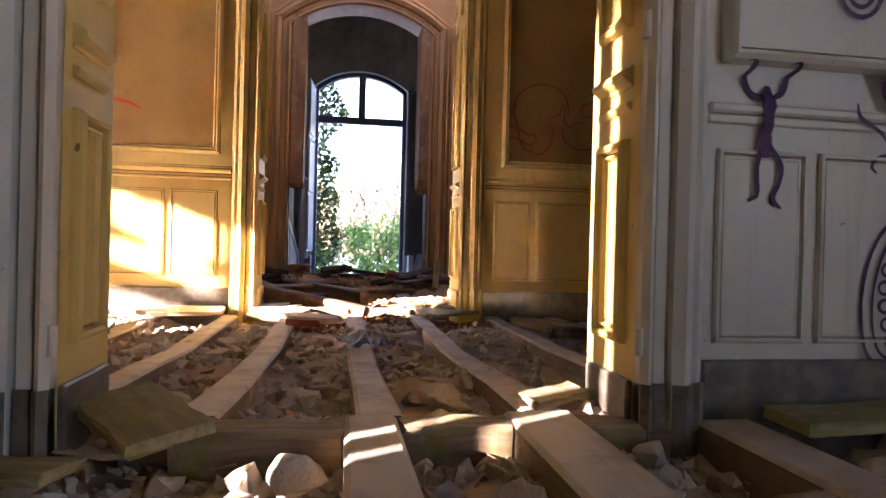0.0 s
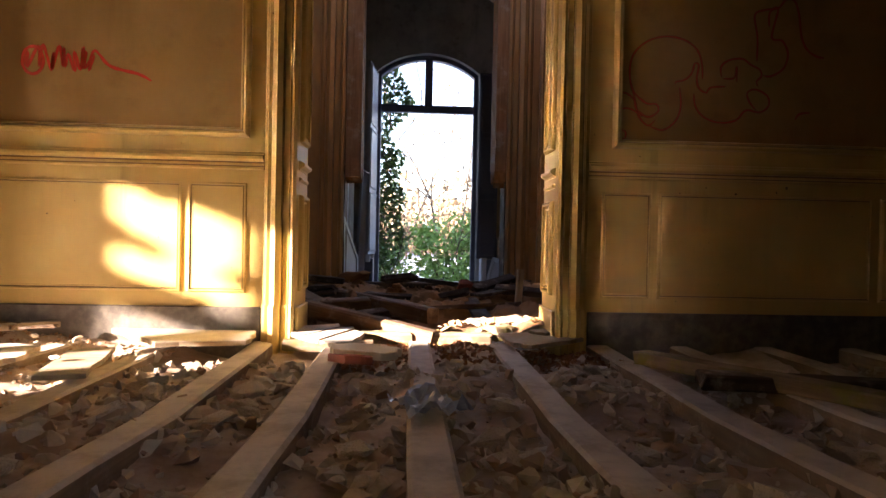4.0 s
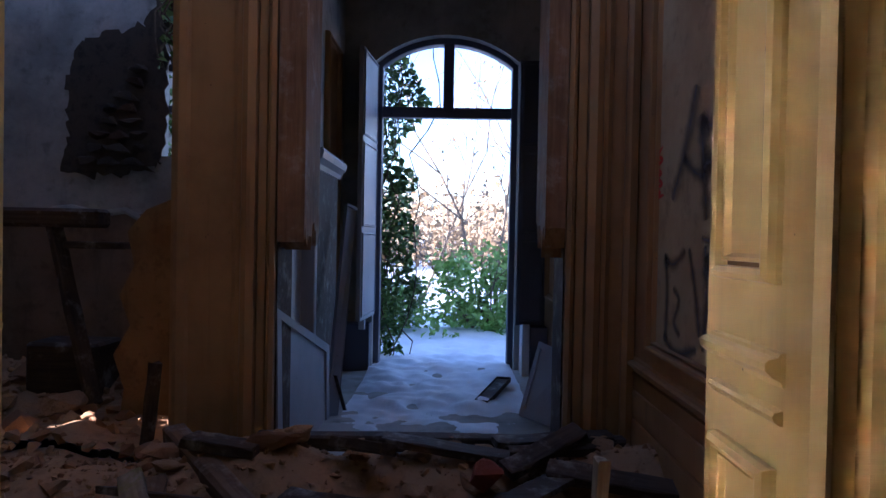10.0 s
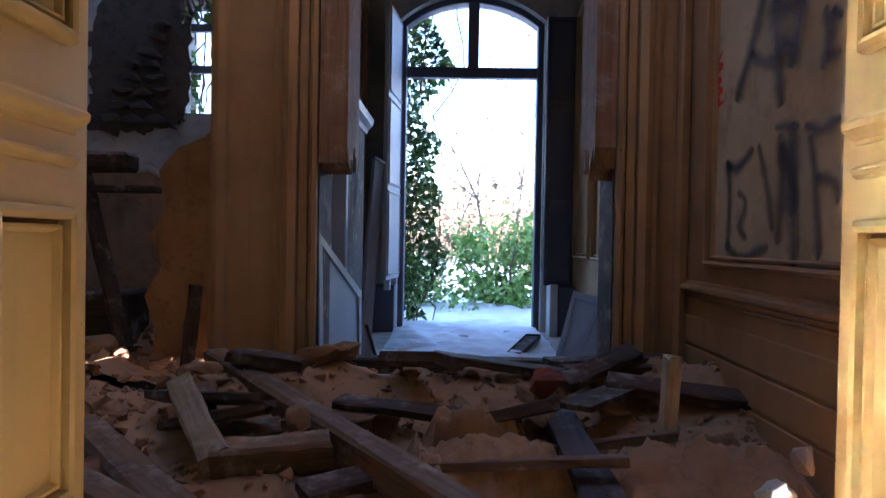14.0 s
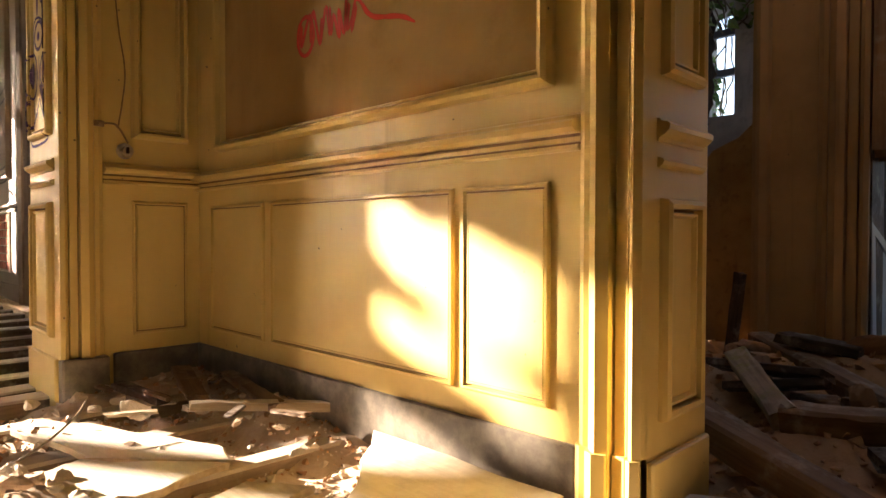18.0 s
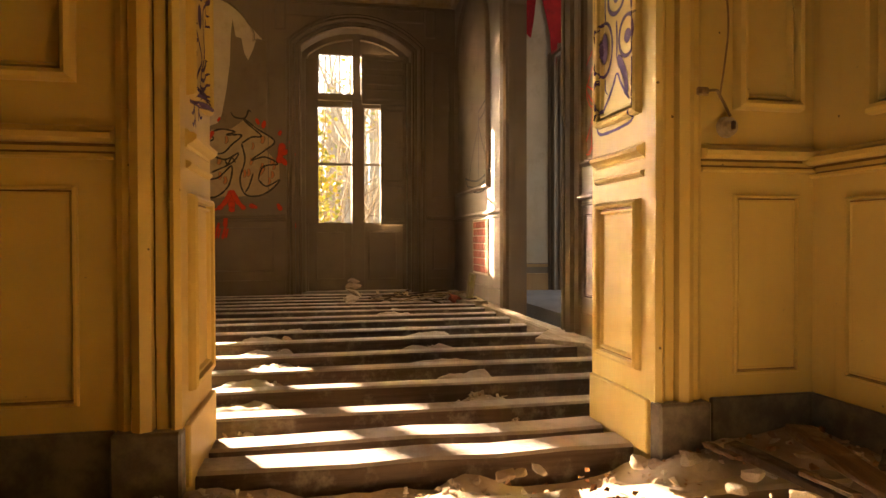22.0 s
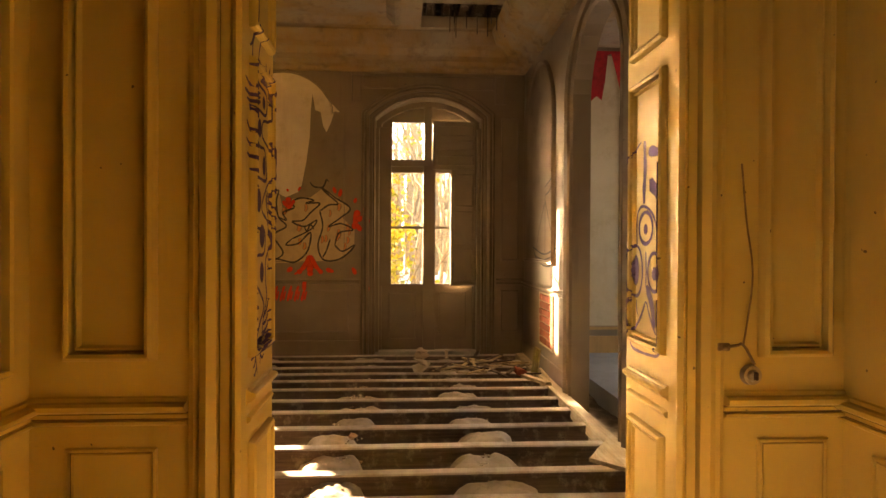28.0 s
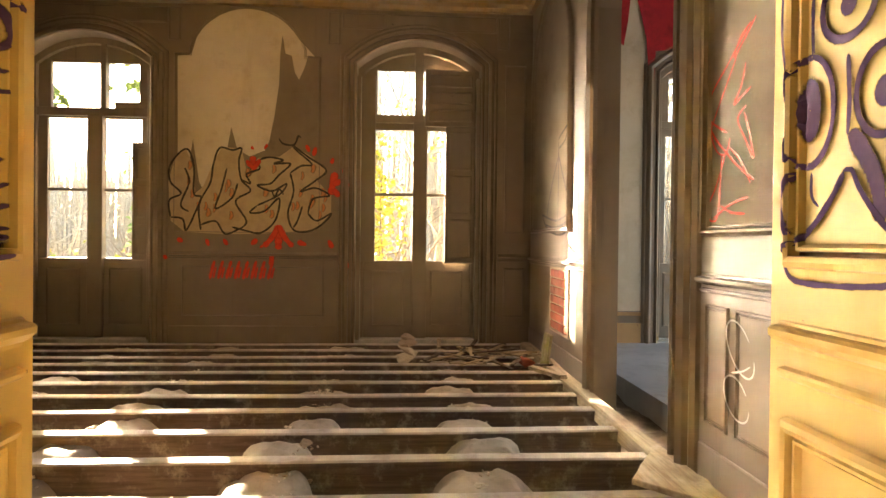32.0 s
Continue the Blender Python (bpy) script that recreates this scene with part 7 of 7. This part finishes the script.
dark_rocks = [rock_mesh(90 + i, MASONRY, True) for i in range(5)]
for row in range(10):
    z = 1.5 + row * 0.1
    x = -2.7 + rnd.uniform(0, 0.12) + 0.06 * row
    while x < -2.16:
        w = rnd.uniform(0.09, 0.2)
        o = new("masonry_stone", rnd.choice(dark_rocks))
        o.parent = w_fb
        o.matrix_basis = pose(x + w / 2, 7.73, z, rnd.uniform(-9, 9), rnd.uniform(-9, 9), rnd.uniform(-9, 9)) @ Matrix.Diagonal((w * 0.62, 0.06, 0.068, 1))
        x += w
bm = bmesh.new()
edge = [(-1.5, -0.1), (-1.47, 0.12), (-1.53, 0.3), (-1.44, 0.46), (-1.5, 0.62), (-1.42, 0.78), (-1.46, 0.96), (-1.36, 1.08), (-1.22, 1.14), (-1.05, 1.3), (-0.93, 1.34)]
out = edge + [(-0.9, 1.34), (-0.9, -0.1)]
rings = [[bm.verts.new((x, y, z)) for x, z in out] for y in (6.28, 6.5)]
for r in rings:
    bm.faces.new(r)
for i in range(len(out)):
    j = (i + 1) % len(out)
    bm.faces.new((rings[0][i], rings[0][j], rings[1][j], rings[1][i]))
tagged(part("ochre_wall_stub", bm, m_plaster("ochre_plaster", (0.36, 0.21, 0.085), (0.25, 0.135, 0.055), (0.12, 0.065, 0.035), 3.5)), "crumbling ochre plastered stub of wall", "wall stub")
strip(w_fb, "earth_stained_plaster", Face("x", 7.75, -1), -3.55, -0.93, -0.3, 1.1, 0.004, m_plaster("earth_stained_plaster", (0.3, 0.2, 0.125), (0.2, 0.13, 0.08), (0.1, 0.065, 0.045), 2.0))
moulding(w_fb, "crumbled_edge", Face("x", 7.75, -1), [(-3.5 + 0.14 * k, 1.1 + random.uniform(-0.06, 0.05)) for k in range(19)], [(-0.03, -0.003), (-0.02, 0.01), (0.0, 0.014), (0.02, 0.008), (0.03, -0.003)], OLD_PLASTER)
tagged(part("hanging_beam", boxed(-2.6, -1.75, 6.5, 6.66, 0.98, 1.09, bevel=0.02), DARK_WOOD), "dark broken beam end sticking out of the wall", "beam")
timber("prop", (-2.05, 6.58, 1.0), (-1.7, 6.4, 0.0), 0.08, 0.05, DARK_WOOD, "dark plank propping the broken beam", "prop")
tagged(part("wall_shelf", boxed(-1.95, -1.6, 6.5, 6.62, 0.86, 0.9, bevel=0.008), DARK_WOOD), "short dark shelf board", "shelf")
tagged(part("dark_chest", boxed(-2.3, -1.85, 6.7, 7.0, -0.1, 0.28, bevel=0.02), DARK_WOOD), "dark broken chest among the debris", "chest")

# crumpled plastic sheet between the joists
bm = bmesh.new()
bmesh.ops.create_grid(bm, x_segments=10, y_segments=10, size=0.09)
for v in bm.verts:
    v.co.z = 0.05 * noise.noise(v.co * 18) + 0.02 * noise.noise(v.co * 45) + 0.03
# pale blue base colour carries the reflection of the garden doorway
sheet = part("plastic_sheet", bm, m_plain("wet_plastic_reflection", (0.6, 0.65, 0.75), (0.4, 0.45, 0.55), 0.12, 0, 20, 0.2), None)
sheet.matrix_basis = pose(0.09, 2.55, 0.0, 0, 0, 20)
tagged(sheet, "crumpled wet plastic sheet on a joist", "sheet")

rnd = random.Random(44)
def slab(name, corners, thick, material, label, category="board", seed=0, rough=0.006):
    """A flat piece from its upper corners, edges worn and a little uneven."""
    r = random.Random(seed)
    c = [Vector(p) for p in corners]
    ring = []
    for i, p in enumerate(c):
        q = c[(i + 1) % len(c)]
        for k in range(4):
            ring.append(p.lerp(q, k / 4) + Vector((r.uniform(-rough, rough), r.uniform(-rough, rough), 0)) * (1 if k else 0.4))
    mid = sum(c, Vector()) / len(c)
    bm = bmesh.new()
    top = [bm.verts.new(p.lerp(mid, 0.02)) for p in ring]
    edge = [bm.verts.new(p - Vector((0, 0, thick * 0.15))) for p in ring]
    low = [bm.verts.new(p - Vector((0, 0, thick))) for p in ring]
    m = bm.verts.new(mid + Vector((0, 0, r.uniform(-0.002, 0.002))))
    n = len(ring)
    for i in range(n):
        j = (i + 1) % n
        bm.faces.new((top[i], top[j], m))
        bm.faces.new((edge[i], edge[j], top[j], top[i]))
        bm.faces.new((low[i], low[j], edge[j], edge[i]))
    bm.faces.new(low[::-1])
    return tagged(part(name, bm, material), label, category)


def lumpy(name, p0, p1, width, height, material, label, seed, category="rubble", flat=0.0, amp=0.3, grit=1.0):
    """An uneven ridge of earth and plaster between two points on the floor."""
    p0, p1 = Vector(p0), Vector(p1)
    d = p1 - p0
    side = Vector((-d.y, d.x, 0)).normalized()
    nu, nv = 44, 22
    bm = bmesh.new()
    g = []
    for i in range(nu + 1):
        u = i / nu
        row = []
        for j in range(nv + 1):
            v = j / nv * 2 - 1
            q = Vector((u * d.length * 9 + seed, v * width * 9, seed))
            w = (1 - abs(v) ** (2 + flat)) * min(1.0, 6 * u + 0.15, 6 * (1 - u) + 0.15)
            lump = noise.cell(q * 2.3) * 0.02 + noise.fractal(q * 3.3, 1.0, 2.0, 3) * 0.016
            h = height * w * (1 + amp * noise.fractal(q * 0.9, 1.0, 2.0, 4)) + grit * lump * min(1.0, 2 * w)
            e = 1 + 0.25 * noise.noise(Vector((u * 7, seed, v)))
            row.append(bm.verts.new(p0 + d * u + side * v * width * e + Vector((0, 0, h - 0.01))))
        g.append(row)
    for i in range(nu):
        for j in range(nv):
            bm.faces.new((g[i][j], g[i + 1][j], g[i + 1][j + 1], g[i][j + 1]))
    return tagged(part(name, bm, material, smooth=True), label, category)


# doorway between hall and ruined room
timber("bearer", (-0.2, 3.85, -0.035), (0.045, 3.845, -0.035), 0.09, 0.13, JOIST_X, "mossy timber bearer between joists at the doorway")
timber("bearer", (0.137, 3.84, -0.035), (0.42, 3.84, -0.035), 0.09, 0.13, JOIST_X, "mossy timber bearer between joists at the doorway")
slab("floor_board", [(-0.59, 3.81, 0.045), (-0.43, 3.61, 0.043), (-0.3, 3.88, 0.045), (-0.31, 3.99, 0.046)], 0.02, DUSTY, "wide pale floor board lying in the doorway", seed=3)
slab("floor_board", [(-0.425, 3.6, 0.042), (-0.345, 3.52, 0.04), (-0.225, 3.85, 0.042), (-0.235, 3.91, 0.043), (-0.29, 3.87, 0.043)], 0.02, DUSTY, "wide pale floor board lying in the doorway", seed=4)
slab("floor_board", [(-0.34, 3.515, 0.036), (-0.297, 3.46, 0.036), (-0.2, 3.52, 0.034), (-0.17, 3.78, 0.034), (-0.22, 3.83, 0.036)], 0.018, DUSTY, "short broken floor board in the doorway", seed=5)
timber("floor_batten", (-0.5, 3.6, 0.0), (-0.12, 3.6, 0.0), 0.06, 0.045, JOIST_X, "batten under the boards in the doorway", "batten")
slab("plaster_slab", [(-0.27, 3.39, 0.044), (-0.25, 3.26, 0.044), (-0.15, 3.235, 0.042), (-0.055, 3.205, 0.04), (-0.01, 3.25, 0.04), (0.0, 3.315, 0.042), (-0.1, 3.37, 0.046), (-0.17, 3.41, 0.046)], 0.03, BARE_PLASTER, "thick pale slab of fallen plaster on the joists", "slab", 6, 0.012)
slab("brick_piece", [(-0.27, 3.25, 0.03), (-0.2, 3.2, 0.03), (-0.1, 3.19, 0.028), (-0.11, 3.23, 0.03)], 0.03, BRICK, "red brick fragment under the plaster slab", "brick", 61, 0.01)
slab("floor_board", [(0.45, 3.8, 0.035), (0.475, 3.56, 0.034), (0.55, 3.47, 0.034), (0.88, 3.74, 0.036), (0.79, 3.9, 0.04)], 0.018, BOARD, "broad broken floor board across the joists", seed=7, rough=0.012)
slab("floor_board", [(0.6, 3.8, 0.052), (0.66, 3.72, 0.05), (0.86, 3.86, 0.05), (0.8, 3.95, 0.052)], 0.014, BOARD, "splintered piece of floor board lying on another", seed=8, rough=0.01)
timber("wood_block", (0.43, 3.86, 0.025), (0.52, 3.9, 0.025), 0.1, 0.07, JOIST_X, "short squared block of timber by the doorway", "block")
timber("fallen_beam", (-1.05, 4.42, 0.19), (0.15, 3.815, 0.0), 0.075, 0.08, BEAM, "brown fallen beam lying across the doorway")
lumpy("rubble_mound", (0.17, 3.98, -0.02), (0.74, 4.1, 0.01), 0.12, 0.085, STONE, "pale ridge of rubble heaped in the doorway", 2.0, amp=0.16, flat=1.5, grit=0.35)
for k in range(26):
    x = rnd.uniform(0.18, 0.68)
    s_ = rnd.uniform(0.012, 0.034)
    stone(x, 3.96 + 0.16 * (x - 0.16) + rnd.gauss(-0.03, 0.05), 0.04 + 0.05 * (x - 0.16) + rnd.uniform(-0.02, 0.015), s_, ROCKS, rnd, "pale plaster crumb heaped in the doorway", "rubble stones in the doorway", sz=0.7)
# ruined room
timber("wooden_post", (0.72, 4.86, -0.2), (0.742, 4.86, 0.29), 0.06, 0.04, PALE, "pale upright wooden post stuck in the debris", "post", 4)
timber("wet_plank", (0.44, 5.1, 0.07), (0.46, 4.4, 0.015), 0.1, 0.035, WET, "wet dark plank lying on the debris", "plank", 4)
timber("fallen_beam", (-0.85, 5.5, 0.13), (0.16, 4.24, 0.06), 0.085, 0.085, BEAM, "long dark brown beam lying over the debris")
timber("fallen_beam", (-1.0, 4.86, 0.03), (-0.42, 4.26, 0.02), 0.1, 0.08, BEAM, "brown fallen beam lying in the debris")
timber("broken_slab", (-0.76, 4.98, 0.15), (-0.46, 4.5, 0.08), 0.075, 0.05, JOIST_X, "pale broken board standing on edge in the debris", "board", 24)
timber("broken_block", (-0.48, 4.53, 0.07), (-0.2, 4.6, 0.08), 0.09, 0.085, BEAM, "short thick timber block in the debris", "block", 6)
stone(-0.32, 4.74, 0.1, 0.065, [rock_mesh(78, m_stone("ochre_brick", (0.42, 0.26, 0.12), (0.35, 0.2, 0.1), (0.25, 0.15, 0.08)), True)], rnd, "ochre brick lump in the debris", "", "brick_lump", sz=1.4, cat="brick")
stone(0.41, 5.04, 0.16, 0.075, [rock_mesh(79, BRICK, True)], rnd, "weathered brick lump on the debris", "", "brick_lump", sz=1.2, cat="brick")
lumpy("debris_mound", (-0.05, 4.62, -0.03), (0.42, 4.66, -0.02), 0.16, 0.13, DEBRIS_O, "mound of brown earth and plaster", 5.0)
lumpy("debris_mound", (0.5, 4.72, -0.03), (1.0, 4.6, 0.0), 0.2, 0.11, DEBRIS_O, "slope of brown earth against the wall", 8.0)
lumpy("stone_block", (0.02, 4.8, 0.04), (0.32, 4.84, 0.05), 0.05, 0.09, DEBRIS_O, "long brown stone block in the debris", 11.0, "stone", 4.0, 0.12)
lumpy("debris_mound", (-0.75, 5.3, -0.02), (0.9, 5.42, 0.0), 0.14, 0.14, DEBRIS_O, "ridge of dark debris below the broken floor edge", 14.0)
slab("flat_board", [(0.43, 4.95, 0.13), (0.52, 4.9, 0.13), (0.82, 5.2, 0.15), (0.74, 5.27, 0.15)], 0.02, DARK_WOOD, "dark flat board slanting over the debris", seed=12)
stone(0.96, 4.56, 0.1, 0.06, ROCKS, rnd, "pale plaster lump against the wall", "", "stone", sy=0.6, cat="stone")
stone(0.83, 4.42, 0.07, 0.055, ROCKS, rnd, "pale plaster lump on the debris", "", "stone", cat="stone")
rd = random.Random(91)
for k in range(22):
    x, y = rd.uniform(-0.95, 0.95), rd.uniform(4.4, 5.45)
    s_ = rd.uniform(0.06, 0.13)
    stone(x, y, ZC(x, y) + 0.03, s_, CHUNKS, rd, "large brown lump of fallen masonry", "debris lumps in the ruined room", "debris_lump", rd.uniform(0.5, 0.9), rd.uniform(0.45, 0.7), "rubble")
for k in range(12):
    x, y, a = rd.uniform(-0.9, 0.7), rd.uniform(4.5, 5.4), rd.uniform(-0.9, 0.9)
    ln, z = rd.uniform(0.25, 0.6), ZC(x, y) + 0.07
    timber("broken_plank", (x, y, z), (x + ln * math.cos(a), min(5.5, y + ln * math.sin(a)), z + rd.uniform(-0.06, 0.08)), rd.uniform(0.05, 0.11), rd.uniform(0.02, 0.045), rd.choice((BEAM, DARK_WOOD, DARK_WOOD)), "broken dark plank lying in the debris", "plank", rd.uniform(-25, 25))["group"] = "broken planks in the debris"
# boards on the hall floor by the salon doorway
slab("wide_board", [(-1.27, 3.69, 0.05), (-0.95, 3.36, 0.045), (-0.62, 3.44, 0.045), (-0.64, 3.69, 0.05)], 0.02, GLARE_X, "pale wide boards against the wall", seed=20, rough=0.012)
timber("pale_batten", (-1.83, 3.43, 0.06), (-1.42, 3.79, 0.065), 0.035, 0.03, GLARE_X, "pale wooden batten on the joists", "batten")
slab("wide_board", [(-1.63, 3.06, 0.036), (-1.6, 2.97, 0.036), (-1.36, 2.99, 0.036), (-1.3, 3.08, 0.036), (-1.35, 3.31, 0.036)], 0.018, GLARE_X, "wide pale floor board lying over the joists", seed=21, rough=0.014)
slab("wide_board", [(-2.13, 3.06, 0.034), (-2.05, 3.0, 0.034), (-1.64, 3.08, 0.036), (-1.37, 3.32, 0.036), (-1.48, 3.35, 0.036), (-1.86, 3.2, 0.036)], 0.018, GLARE_X, "long pale floor board lying over the joists", seed=22, rough=0.012)
slab("wide_board", [(-1.25, 3.3, 0.022), (-1.12, 2.86, 0.022), (-0.98, 2.9, 0.022), (-1.12, 3.4, 0.022)], 0.018, BOARD, "broad weathered floor board lying over the joists", seed=23, rough=0.012)
timber("broken_plank", (-2.33, 3.6, 0.075), (-1.9, 3.48, 0.06), 0.07, 0.018, BEAM, "brown broken plank lying by the wall", "plank")
timber("broken_plank", (-2.28, 3.36, 0.06), (-1.98, 3.4, 0.05), 0.05, 0.02, DARK_WOOD, "dark broken plank lying by the wall", "plank")
timber("broken_plank", (-2.1, 3.68, 0.08), (-1.62, 3.6, 0.065), 0.045, 0.02, BEAM, "brown broken plank lying by the wall", "plank", 8)
for k in range(7):
    x, y, a = -2.3 + 0.12 * k, 3.3 + 0.3 * math.sin(2.3 * k) ** 2, 1.1 * k
    timber("broken_lath", (x, y, 0.065), (x + 0.13 * math.cos(a), min(3.69, y + 0.13 * math.sin(a)), 0.07), 0.025, 0.01, (BEAM, BOARD, DARK_WOOD)[k % 3], "broken lath among the crumbs by the wall", "lath")
rw = random.Random(83)
for k in range(46):
    x, y = rw.gauss(-1.75, 0.4), rw.gauss(3.25, 0.3)
    if -2.38 < x < -0.9 and 2.4 < y < 3.75:
        s_ = rw.uniform(0.014, 0.04)
        stone(x, y, 0.03 + s_ * 0.3, s_, ROCKS, rw, "pale plaster lump among the boards", "rubble stones in the hall", sy=rw.uniform(0.6, 1.0), sz=rw.uniform(0.5, 0.8))
stone(-1.93, 3.3, 0.05, 0.06, ROCKS, rw, "rounded ochre plaster lump beside the boards", "", "stone", sy=0.7, sz=0.8, cat="stone")
for k in range(9):
    stone(-1.57 + rw.gauss(0, 0.035), 2.9 + rw.gauss(0, 0.03), 0.05, rw.uniform(0.025, 0.05), ROCKS, rw, "white plaster shard in a sunlit heap", "rubble stones in the hall", sy=0.6, sz=rw.uniform(0.5, 1.1))

slab("corner_board", [(-4.6, 3.74, 0.03), (-4.27, 3.53, 0.03), (-3.98, 3.78, 0.03), (-4.25, 3.84, 0.03)], 0.025, BOARD, "broad pale board in the corner of the salon", seed=30)

# dry leaves and a twig by the salon doorway
rnd = random.Random(61)
pts = [(rnd.gauss(-1.98, 0.09), rnd.gauss(2.86, 0.1), 0.02 + abs(rnd.gauss(0, 0.018))) for _ in range(150)]
DEAD_LEAF = m_leaf("brown_dead_leaf", (0.34, 0.15, 0.05), (0.18, 0.07, 0.03))
tagged(leaves("leaf_litter", pts, 0.018, DEAD_LEAF, None, 62), "brown dead leaves drifted between the joists", "leaves", kind="stuff")
pts = []
for _ in range(1100):
    x, y = rnd.uniform(-0.25, 0.9), rnd.uniform(3.3, 3.82)
    if 0.04 < x < 0.15 or 0.41 < x < 0.52:
        continue
    pts.append((x, y, ZB(x, y) + 0.004 + abs(rnd.gauss(0, 0.006))))
tagged(leaves("leaf_litter", pts, 0.026, DEAD_LEAF, None, 63), "brown dead leaves lying in the gaps before the doorway", "leaves", kind="stuff")
cable("twig", [(-1.62, 2.82, 0.03), (-1.72, 2.98, 0.05), (-1.8, 3.1, 0.1), (-1.86, 3.14, 0.12)], 0.003, BARK, "thin brown twig curving over the boards", "twig")
